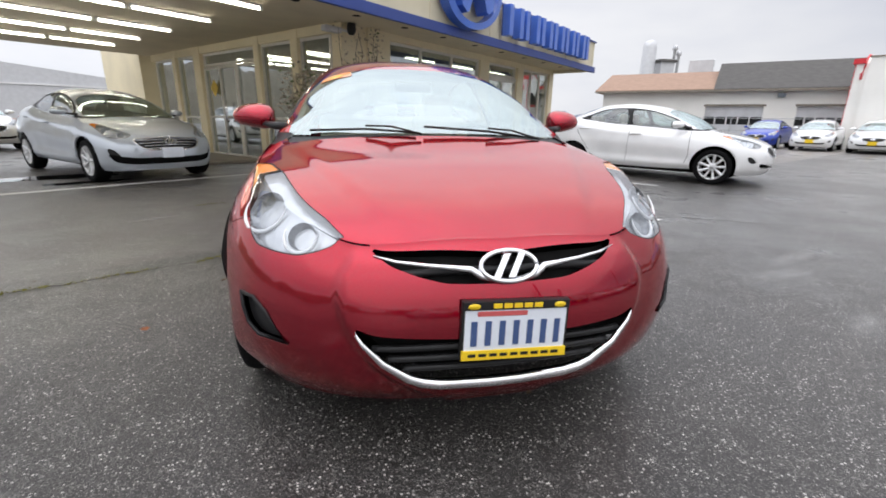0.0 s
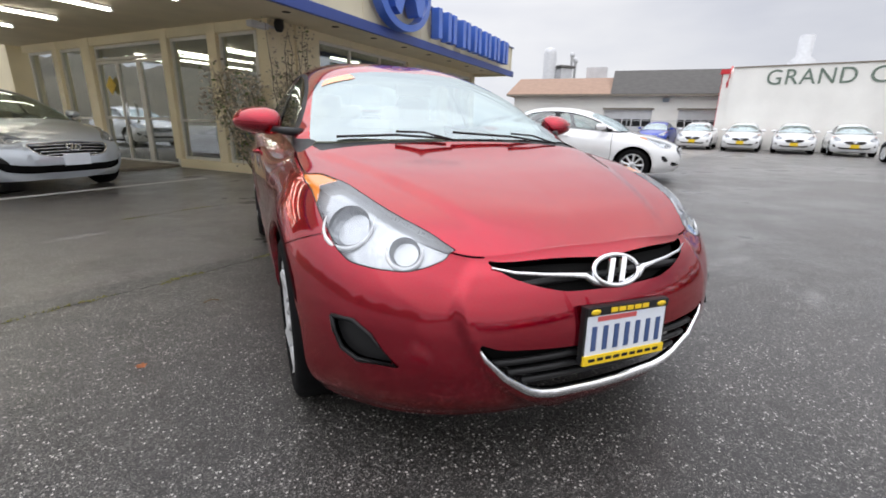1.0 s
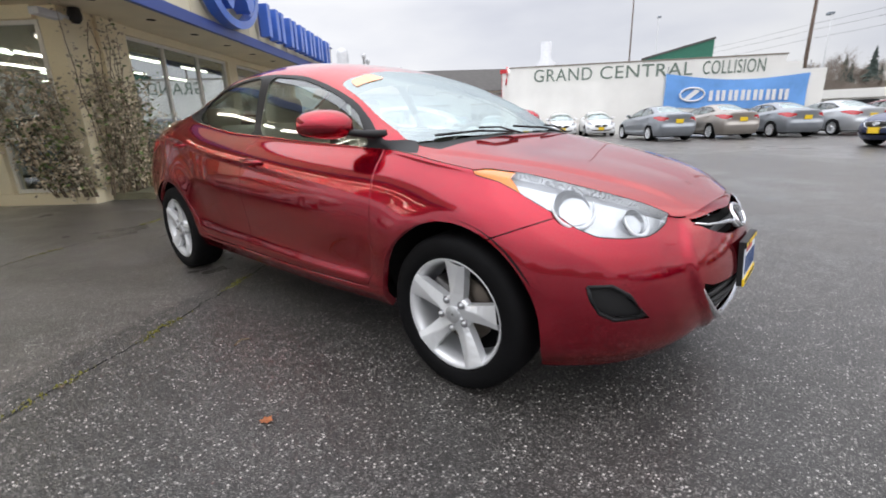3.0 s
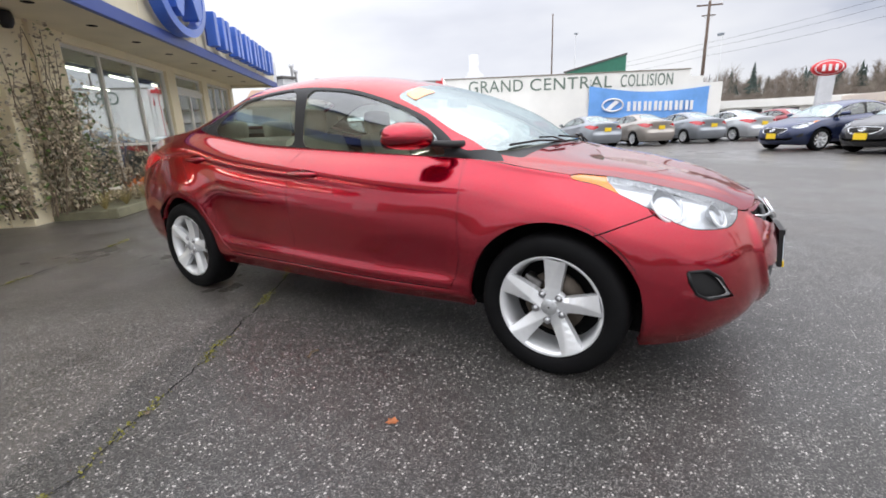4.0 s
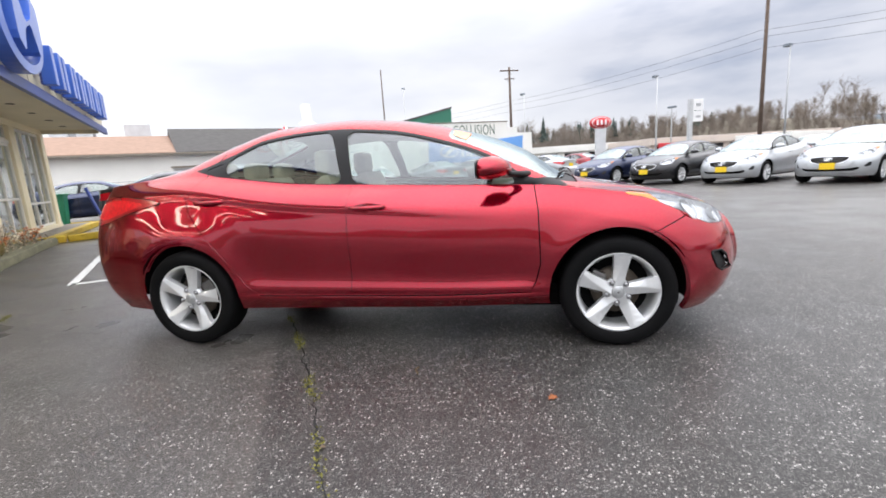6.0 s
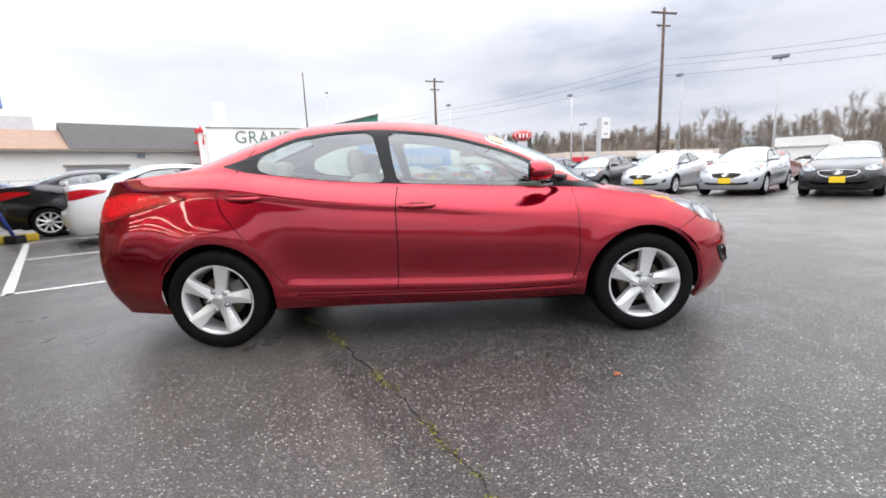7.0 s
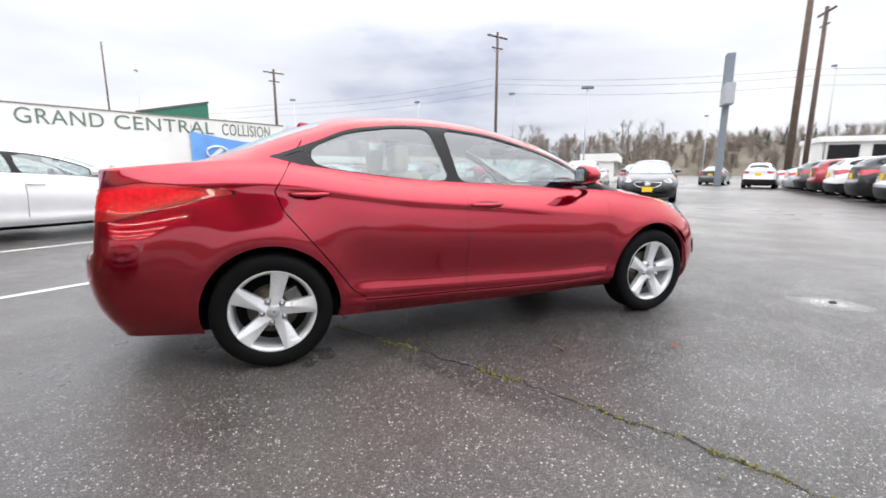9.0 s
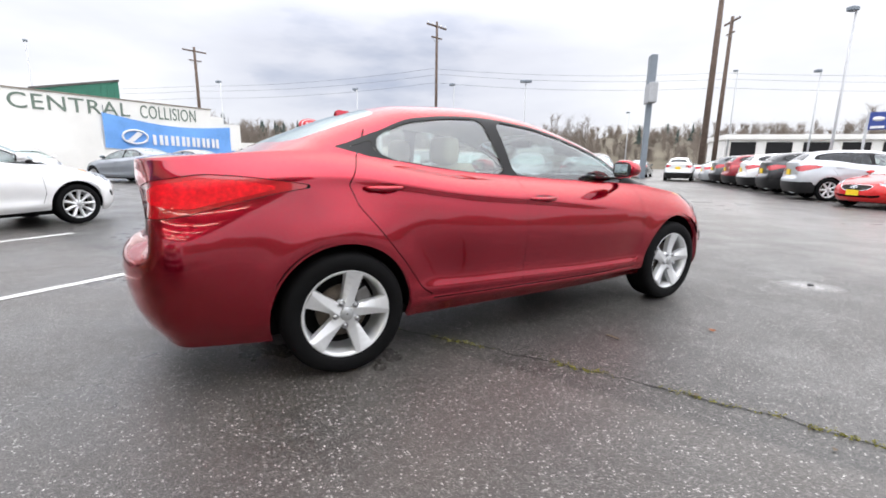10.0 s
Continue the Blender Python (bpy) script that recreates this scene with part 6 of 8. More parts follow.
def workshop():
    """Long white block; x runs along its painted wall, y goes back into it."""
    w = empty("workshop", pose(24.5, 14.3, 0, 0, 0, -60), "long white workshop with grey-green painted letters along its top", "building")
    w.scale = (0.82, 0.82, 0.855)
    box("wall", 0, 19.9, 0, 14, 0, 5.05, M["white_wall"], w)
    box("wall", 19.9, 21.0, 0, 14, 0, 4.55, M["white_wall"], w)
    box("wall", 21.0, 22.6, 0, 14, 0, 4.05, M["white_wall"], w)
    box("coping", -0.05, 19.95, -0.06, 0.2, 5.05, 5.13, M["concrete"], w, 0.01)
    STAND = Matrix.Rotation(radians(90), 4, "X")
    words = (("GRAND", 1.95, 4.45), ("CENTRAL", 7.0, 6.65), ("COLLISION", 14.35, 4.2))
    for word, x, wide in words:
        ob = text_plate(word, 1.0, M["sign_ink"], w, Matrix.Identity(4), "sign_word", 0.015, 1.08)
        xs = [v.co.x for v in ob.data.vertices]
        k = wide / (max(xs) - min(xs))
        ob.data.transform(Matrix.Translation((x - min(xs) * k, -0.02, 3.98)) @ STAND @ Matrix.Diagonal((k, 1.28, 1, 1)))
    # the end wall with a red-trimmed arched parapet over a dark arch
    e = empty("arched_front", pose(24.5, 14.3, 0, 0, 0, -60), "white arched end front of the workshop trimmed in red", "building")
    e.scale = (0.82, 0.82, 0.855)
    END = Matrix(((0, 0, -1, 0), (1, 0, 0, 0), (0, 1, 0, 0), (0, 0, 0, 1)))
    arc = [(2.55 + 2.3 * math.cos(a), 3.9 + 1.5 * math.sin(a)) for a in np.linspace(0, math.pi, 16)]
    part("front_panel", add_prism(bmesh.new(), [(0.25, 0), (4.85, 0)] + arc, 0.004, 0.25, END), M["white_wall"], e)
    part("red_arch", add_tube(bmesh.new(), [END @ Vector((v, z, 0.26)) for v, z in arc], 0.07, 6), M["red_sign"], e, smooth=True)
    part("arch_opening", add_prism(bmesh.new(), [(2.5 + 1.6 * math.cos(a), 2.75 + 1.05 * math.sin(a)) for a in np.linspace(0, math.pi, 12)], 0.254, 0.28, END), M["dark"], e)
    part("opening_sill", add_prism(bmesh.new(), [(0.8, 2.55), (4.2, 2.55), (4.2, 2.74), (0.8, 2.74)], 0.254, 0.34, END), M["red_sign"], e)
    for v0, v1, hz in ((5.2, 6.3, 4.2), (0.3, 1.0, 4.75)):
        part("pillar", add_prism(bmesh.new(), [(v0, 0), (v1, 0), (v1, hz), (v0, hz)], 0.255, 0.6, END), M["white_wall"], e)
        part("red_cap", add_prism(bmesh.new(), [(v0 - 0.15, hz), (v1 + 0.15, hz), (v1 + 0.15, hz + 0.28), (v0 - 0.15, hz + 0.28)], 0.2, 0.75, END), M["red_sign"], e)
        part("red_edge", add_prism(bmesh.new(), [(v0 - 0.02, 0.2), (v0 + 0.08, 0.2), (v0 + 0.08, hz), (v0 - 0.02, hz)], 0.60, 0.63, END), M["red_sign"], e)
    # banner on the wall: plain mark and bars
    b = empty("banner", pose(24.5, 14.3, 0, 0, 0, -60), "blue cloth banner with white marks hung on the white wall", "banner")
    b.scale = (0.82, 0.82, 0.855)
    vs, fs = [], []
    for i in range(25):
        u = i / 24
        for j in range(9):
            v = j / 8
            sag = 0.32 * math.sin(math.pi * u) * (1 - v) + 0.10 * math.sin(math.pi * u)
            vs.append((11.8 + 9.7 * u, -0.12 - 0.05 * math.sin(9 * u + 4 * v), 4.12 - 0.35 * u - sag - v * 2.3))
    for i in range(24):
        for j in range(8):
            fs.append((i * 9 + j, i * 9 + j + 1, i * 9 + j + 10, i * 9 + j + 9))
    raw("cloth", vs, fs, M["banner"], b, smooth=True)
    bm = bmesh.new()
    add_tube(bm, [(13.75 + 0.85 * math.cos(a), -0.20, 2.62 + 0.46 * math.sin(a)) for a in np.linspace(0, 2 * math.pi, 33)], 0.07, 6)
    part("banner_ring", bm, M["white"], b, smooth=True)
    bm = add_prism(bmesh.new(), [(13.2, 2.35), (13.55, 2.25), (14.3, 2.85), (13.95, 2.98)], 0.17, 0.2, STAND)
    part("banner_bar", bm, M["white"], b)
    x = 14.95
    for wd in (0.72, 0.72, 0.70, 0.70, 0.70, 0.70, 0.26):
        for off in ((0, wd - 0.24) if wd > 0.4 else (0,)):
            box("banner_block", x + off, x + off + 0.24, -0.22, -0.19, 2.12 - 0.02 * (x - 15), 2.84 - 0.02 * (x - 15), M["white"], b)
        x += wd + 0.14
    for sx in (11.9, 21.4):
        box("banner_tie", sx, sx + 0.03, -0.13, -0.10, 4.0, 4.6, M["cable"], b)
    # roof things behind
    g = empty("green_gable", pose(43.5, 11.8, 0, 0, 0, -78), "dark green metal gable above the workshop", "building")
    bm = add_prism(bmesh.new(), [(0, 0), (5.6, 0), (5.6, 7.3), (0, 6.1)], 0, 6, STAND)
    bmesh.ops.transform(bm, matrix=Matrix.Translation((0, 6, 0)), verts=bm.verts[:])
    part("wall", bm, M["green_roof"], g)
    for k in range(12):
        box("rib", 0.3 + 0.45 * k, 0.35 + 0.45 * k, -0.05, 0.0, 0, 6.1 + 0.095 * (k + 1) - 0.02, M["green_roof"], g)
    box("roof_edge", -0.1, 5.8, -0.1, 0.1, -0.08, 0.08, M["dark_roof"], g, 0, "", Matrix.Translation((0, 0, 6.12)) @ Matrix.Rotation(radians(-12.1), 4, "Y"))


def garage():
    """White garage with roller doors and a two-coloured pitched roof; x runs along its front."""
    g = empty("garage", pose(17.9, 26.2, 0, 0, 0, -45.6), "white garage with roller doors below a brown and dark pitched roof", "building")
    box("wall", 0, 6.6, 0.0, 10, 0, 3.30, M["white_wall"], g)
    box("wall", 9.75, 11.4, 0.0, 10, 0, 3.30, M["white_wall"], g)
    box("wall", 13.8, 14.6, 0.0, 10, 0, 3.30, M["white_wall"], g)
    for x0, x1 in ((6.6, 9.75), (11.4, 13.8)):
        box("wall", x0, x1, 0.0, 10, 2.25, 3.30, M["white_wall"], g)
        d = box("roller_door", x0, x1, 0.22, 0.3, 0, 2.25, M["hvac"], g)
        for k in range(4):
            box("door_slat", x0, x1, 0.205, 0.222, 0.03 + 0.56 * k, 0.50 + 0.56 * k, M["hvac"] if k != 2 else M["satin"], d)
        for k in range(1, 5):
            box("door_muntin", x0 + (x1 - x0) * k / 5 - 0.03, x0 + (x1 - x0) * k / 5 + 0.03, 0.195, 0.205, 1.15, 1.62, M["white"], d)
        box("door_head", x0 - 0.1, x1 + 0.1, -0.05, 0.0, 2.25, 2.37, M["concrete"], g, 0.01)
    STAND = Matrix.Rotation(radians(90), 4, "X") @ Matrix.Rotation(radians(90), 4, "Y")
    for nm, x0, x1, z1, mt in (("brown_roof", -0.5, 6.9, 4.75, M["brown_roof"]), ("dark_roof", 6.9, 15.2, 5.25, M["dark_roof"])):
        bm = bmesh.new()
        pr = [(-0.5, 3.28), (4.2, z1), (10.3, 3.28), (10.3, 3.15), (-0.5, 3.15)]
        lo = [bm.verts.new((x0, y, z)) for y, z in pr]
        hi = [bm.verts.new((x1, y, z)) for y, z in pr]
        for k in range(5):
            bm.faces.new((lo[k], lo[(k + 1) % 5], hi[(k + 1) % 5], hi[k]))
        bm.faces.new(lo[::-1])
        bm.faces.new(hi)
        bmesh.ops.recalc_face_normals(bm, faces=bm.faces[:])
        part(nm, bm, mt, g)
    box("gutter", -0.5, 15.2, -0.58, -0.48, 3.12, 3.24, M["concrete"], g, 0.01)
    g.scale = (0.97, 0.97, 0.98)
    box("wall_lamp", 10.3, 10.7, -0.25, 0.0, 2.75, 3.0, M["grey_pylon"], g, 0.03)
    h = empty("roof_unit", pose(29.3, 30.4, 0, 0, 0, -45), "pale roof-top air unit behind the garage", "air unit")
    box("cabinet", -0.9, 0.9, -0.6, 0.6, 4.5, 6.2, M["hvac"], h, 0.03)
    box("stand", -0.8, 0.8, -0.5, 0.5, 0, 4.5, M["hvac"], h)
    t = empty("dust_collector", pose(35.0, 45.2, 0), "pale dust tower with ducts behind the garage", "tower")
    lathe("drum", [(0.75, 0), (0.75, 9.6), (0.6, 10.1), (0.2, 10.3), (0.001, 10.3)], M["hvac"], t, 20, "Z")
    box("hopper", 1.2, 3.0, -0.8, 0.8, 0, 8.0, M["hvac"], t, 0.05)
    box("hopper_top", 1.0, 3.2, -1.0, 1.0, 8.0, 8.3, M["steel"], t, 0.05)
    for x in (3.4, 4.0):
        lathe("vent_pipe", [(0.16, 0), (0.16, 9.4 - (x - 3.4)), (0.28, 9.5 - (x - 3.4)), (0.28, 9.9 - (x - 3.4)), (0.01, 10.0 - (x - 3.4))], M["hvac"], t, 12, "Z", m=Matrix.Translation((x, 0, 0)))
    u = empty("flue_tower", pose(59.6, 30.2, 0), "pale flue tower behind the workshop", "tower")
    lathe("flue", [(1.4, 0), (1.4, 8.8), (0.75, 9.3), (0.75, 11.6), (0.01, 11.6)], M["hvac"], u, 16, "Z")
    f = empty("chain_fence", pose(18.0, 23.6, 0, 0, 0, -45.6), "low wire fence before the garage", "fence")
    for k in range(7):
        part("post", add_tube(bmesh.new(), [(2.0 * k, 0, 0), (2.0 * k, 0, 1.5)], 0.03, 6), M["steel_pole"], f)
    for z in (0.1, 0.8, 1.48):
        part("rail", add_tube(bmesh.new(), [(0, 0, z), (12, 0, z)], 0.018, 5), M["steel_pole"], f)


workshop()
garage()


def low_building(name, x, y, turn, length, depth, height, wall, label, bands=(), eave=0.72):
    b = empty(name, pose(x, y, 0, 0, 0, turn), label, "building")
    box("wall", 0, length, 0, depth, 0, height * eave, wall, b)
    box("parapet", -0.2, length + 0.2, -0.35, depth + 0.2, height * eave, height, M["white_wall"] if wall is not M["pink_wall"] else wall, b, 0.03)
    n = int(length / 3.2)
    for k in range(n):
        x0 = 0.6 + k * length / n
        w = part("window", add_box(bmesh.new(), x0, x0 + length / n * 0.72, -0.06, 0.0, 0.5, height * (eave - 0.06), 0.01), M["satin"], b)
        box("window_frame", x0 - 0.06, x0, -0.09, 0.0, 0.45, height * (eave - 0.04), M["frame"], w)
    for x0, x1, z0, z1, mt in bands:
        box("sign_band", x0, x1, -0.45, -0.36, z0, z1, mt, b, 0.02)
    return b


low_building("dealer_hall", 56.0, 0.5, -81, 16, 8, 2.9, M["white_wall"], "long low white dealership hall across the road")
low_building("dealer_hall", 50.2, -15.2, -68, 26, 8, 2.8, M["pink_wall"], "long low beige dealership hall across the road", ((0.6, 3.2, 1.6, 2.2, M["red_sign"]), (12.0, 16.0, 1.9, 2.4, M["red_sign"])))
low_building("dealer_hall", 25.2, -51.0, -139, 34, 8, 4.5, M["white_wall"], "white dealership hall with dark windows and a flat roof", eave=0.88)
low_building("white_shed", 31.6, -30.4, -45, 13.0, 3, 2.75, M["white_wall"], "long low white shed with flat roof behind parked cars")
low_building("grey_canopy", 42.0, -24.5, -46, 10.5, 4, 2.3, M["hvac"], "low grey canopy behind parked cars")


# ---- poles, lamps and signs ----
def light_pole(x, y, top, material, heads=1, turn=0):
    p = empty("street_lamp", pose(x, y, 0, 0, 0, turn), "tall thin lot lamp with a box head" if heads == 1 else "tall lot lamp with two box heads", "lamp", "lot lamps")
    part("pole", add_tube(bmesh.new(), [(0, 0, 0), (0, 0, top * 0.5), (0, 0, top)], 0.08, 10, [0.075, 0.06, 0.045]), material, p, smooth=True)
    lathe("base", [(0.22, 0), (0.22, 0.35), (0.18, 0.4), (0.01, 0.4)], M["concrete"], p, 14, "Z")
    for k in range(heads):
        s = 1 if k == 0 else -1
        box("lamp_head", min(0, s * 0.42), max(0, s * 0.42), -0.17, 0.17, top - 0.02, top + 0.18, M["grey_pylon"], p, 0.05)
    return p


def utility_pole(x, y, top, lean=0.0, arm=True, turn=20, radius=0.16):
    p = empty("utility_pole", pose(x, y, 0, 0, lean, turn), "weathered wooden utility pole with crossarm" if arm else "tall weathered wooden pole", "pole", "utility poles")
    part("pole", add_tube(bmesh.new(), [(0, 0, 0), (0, 0, top * 0.5), (0, 0, top)], radius, 12, [radius * 1.15, radius, radius * 0.75]), M["wood_pole"], p, smooth=True)
    if arm:
        box("crossarm", -0.06, 0.06, -1.15, 1.15, top - 0.45, top - 0.32, M["wood_pole"], p, 0.01)
        for k in (-1.05, -0.5, 0.5, 1.05):
            lathe("insulator", [(0.05, top - 0.32), (0.06, top - 0.22), (0.03, top - 0.15), (0.001, top - 0.15)], M["hvac"], p, 10, "Z", m=Matrix.Translation((0, k, 0)))
        box("crossarm", -0.05, 0.05, -0.62, 0.62, top - 1.35, top - 1.25, M["wood_pole"], p, 0.01)
        for k in (-0.55, 0.55):
            part("arm_brace", add_tube(bmesh.new(), [(0.05, k, top - 1.25), (0.05, 0, top - 1.75)], 0.018, 5), M["steel_pole"], p)
    return p


for x, y, z, mt, n, tr in ((55.3, 14.1, 11.6, M["white_pole"], 1, 10), (42.4, -1.3, 7.6, M["white_pole"], 1, 40), (30.0, -18.0, 7.3, M["steel_pole"], 1, 20), (23.7, -20.4, 6.9, M["white_pole"], 2, 60),
                           (37.3, -12.1, 7.3, M["white_pole"], 1, 30), (6.9, -26.3, 8.4, M["white_pole"], 1, 70), (13.1, -40.0, 8.1, M["white_pole"], 1, 50), (24.9, -51.1, 11.2, M["steel_pole"], 1, 10),
                           (40.0, -53.3, 8.2, M["white_pole"], 1, 0), (46.8, -16.2, 5.6, M["steel_pole"], 2, 45)):
    light_pole(x, y, z, mt, n, tr)
utility_pole(51.8, 0.2, 12.2)
utility_pole(54.1, 16.6, 14.0, 0, False, radius=0.09)
utility_pole(32.9, -17.9, 12.9, turn=15, radius=0.13)
utility_pole(17.0, -32.6, 15.0, 0, False, radius=0.21)
utility_pole(19.2, -38.3, 13.2, 0, True, radius=0.17, turn=55)


def cable(p, q, sag, group="overhead wires"):
    p, q = Vector(p), Vector(q)
    pts = [p.lerp(q, t) - Vector((0, 0, 4 * sag * t * (1 - t))) for t in np.linspace(0, 1, 15)]
    tagged(part("overhead_wire", add_tube(bmesh.new(), pts, 0.011, 4), M["cable"]), "thin black overhead wire strung between poles", "wire", group)


for z, off in ((9.1, 0.25), (8.6, -0.2), (7.9, 0.1)):
    cable((51.8 + off, 0.2 + off, z - 0.7), (32.9 + off, -17.9 + off, z), 0.4)
    cable((32.9 + off, -17.9 + off, z), (19.2 + off, -38.3 + off, z - 0.3), 0.4)
    cable((19.2 + off, -38.3 + off, z - 0.3), (-6.0, -72.0 + off, z + 0.3), 0.6)
    cable((51.8 + off, 0.2 + off, z - 0.7), (74.0, 30.0 + off, z + 0.4), 0.7)


def oval_sign():
    s = empty("oval_sign", pose(36.3, -7.45, 0, 0, 0, -78), "red and white oval sign on a grey pylon", "sign")
    box("pylon", -0.42, 0.42, -0.15, 0.15, 0, 3.5, M["hvac"], s, 0.03)
    for nm, r, y, mt in (("oval_board", 0.88, 0.16, M["red_sign"]), ("oval_rim", 0.76, 0.175, M["white"]), ("oval_face", 0.69, 0.19, M["red_sign"])):
        lathe(nm, [(0.001, -y), (r, -y), (r, y), (0.001, y)], mt, s, 36, "Y", m=Matrix.Translation((0, 0, 3.95)) @ Matrix.Diagonal((1.0, 1, 0.56, 1)))
    for x in (-0.38, -0.05, 0.30):
        box("oval_mark", x, x + 0.16, -0.215, -0.19, 3.75, 4.15, M["white"], s)


def panel_sign():
    s = empty("panel_sign", pose(44.1, -17.3, 0, 0, 0, -68), "white double panel sign on a post", "sign")
    box("post", -0.55, -0.15, -0.15, 0.15, 0, 6.0, M["white_pole"], s, 0.03)
    box("panel", -0.12, 1.0, -0.12, 0.12, 4.95, 6.0, M["white"], s, 0.03)
    box("panel", -0.12, 1.0, -0.12, 0.12, 3.9, 4.88, M["white"], s, 0.03)
    box("panel_mark", 0.2, 0.7, -0.14, -0.12, 5.3, 5.6, M["steel_pole"], s)
    box("panel_mark", 0.2, 0.7, -0.14, -0.12, 4.25, 4.45, M["steel_pole"], s)


def pylon_sign():
    s = empty("pylon_sign", pose(19.45, -29.0, 0, 0, 0, -44), "tall grey pylon sign seen nearly edge-on", "sign")
    box("post", -0.2, 0.2, -0.2, 0.2, 0, 6.6, M["grey_pylon"], s, 0.03)
    box("upper_board", -0.3, 0.7, -0.25, 0.25, 7.0, 9.1, M["grey_pylon"], s, 0.05)
    box("lower_board", -1.2, 0.6, -0.3, 0.3, 5.6, 7.0, M["steel_pole"], s, 0.05)
    box("board_face", -1.15, 0.55, -0.315, -0.30, 5.7, 6.9, M["white"], s)
    part("brace", add_tube(bmesh.new(), [(-0.9, 0, 5.7), (0.2, 0, 7.3)], 0.06, 8), M["steel_pole"], s)


def flag_sign():
    s = empty("blue_sign", pose(8.8, -38.3, 0, 0, 0, -170), "blue square sign with a white oval mark on a post", "sign")
    box("board", -0.46, 0.46, -0.1, 0.1, 3.6, 4.75, M["blue_trim"], s, 0.03)
    box("post", -0.6, -0.46, -0.08, 0.08, 0, 4.8, M["white_pole"], s, 0.02)
    for yy in (-0.12, 0.12):
        lathe("board_mark", [(0.001, yy), (0.30, yy), (0.30, yy * 0.8)], M["white"], s, 24, "Y", m=Matrix.Translation((0, 0, 4.3)) @ Matrix.Diagonal((1, 1, 0.5, 1)))
        box("board_line", -0.34, 0.34, yy - 0.01, yy + 0.01, 3.68, 3.84, M["white"], s)


oval_sign()
panel_sign()
pylon_sign()
flag_sign()


# ---- wooded slope beyond the lot ----
M["bark_far"] = mat("bare_branches", (0.245, 0.205, 0.17), 0.95, var=0.3, scale=0.08)
M["brush"] = mat("brown_brush", (0.15, 0.13, 0.095), 0.95, var=0.45, scale=0.12, bump=0.6, bscale=1.2)
M["conifer"] = mat("dark_conifer", (0.05, 0.07, 0.06), 0.9, var=0.4, scale=0.3)
# the haze of distance is mixed into the ridge's blue-grey base colour
M["hill"] = mat("haze_blue_hill", (0.10, 0.125, 0.15), 0.95, var=0.2, scale=0.02)


def slope():
    """Brushy rising ground behind the road, an unseen dark slope added behind the lot, and a ridge tinted blue-grey as
    by haze on the road side.
    """
    for nm, r0, depth, high, az0, az1, mt, lab in (("wooded_slope", 112, 60, 11.0, -125, 50, M["brush"], "brown brushy slope behind the road"),
                                                   # never in view: added so the red car's flank mirrors something dark
                                                   ("wooded_slope", 70, 60, 17.0, 142, 236, M["brush"], "unseen dark slope added behind the lot for reflections"),
                                                   ("far_ridge", 420, 200, 27, -125, 50, M["hill"], "far wooded ridge tinted blue-grey as by haze")):
        vs, fs = [], []
        n, m_ = 160, 10
        for i in range(n):
            az = radians(az0 + (az1 - az0) * i / (n - 1))
            fade = min(1, (i + 1) / 20) if nm == "far_ridge" else 1
            for j in range(m_):
                v = j / (m_ - 1)
                r = r0 + depth * v
                h = high * (1 - (1 - v) ** 2.2) * (0.75 + 0.5 * noise.noise((i * 0.07, 3.1, r0))) + 1.6 * noise.noise((i * 0.6, j * 0.9, 1)) * v * (high / 8) ** 0.5
                if r0 == 112 and az > radians(4):
                    h *= 0.55
                vs.append((r * math.cos(az), r * math.sin(az), h * fade if j else -0.3))
        for i in range(n - 1):
            for j in range(m_ - 1):
                fs.append((i * m_ + j, i * m_ + j + 1, (i + 1) * m_ + j + 1, (i + 1) * m_ + j))
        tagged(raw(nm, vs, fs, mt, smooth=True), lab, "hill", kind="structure")


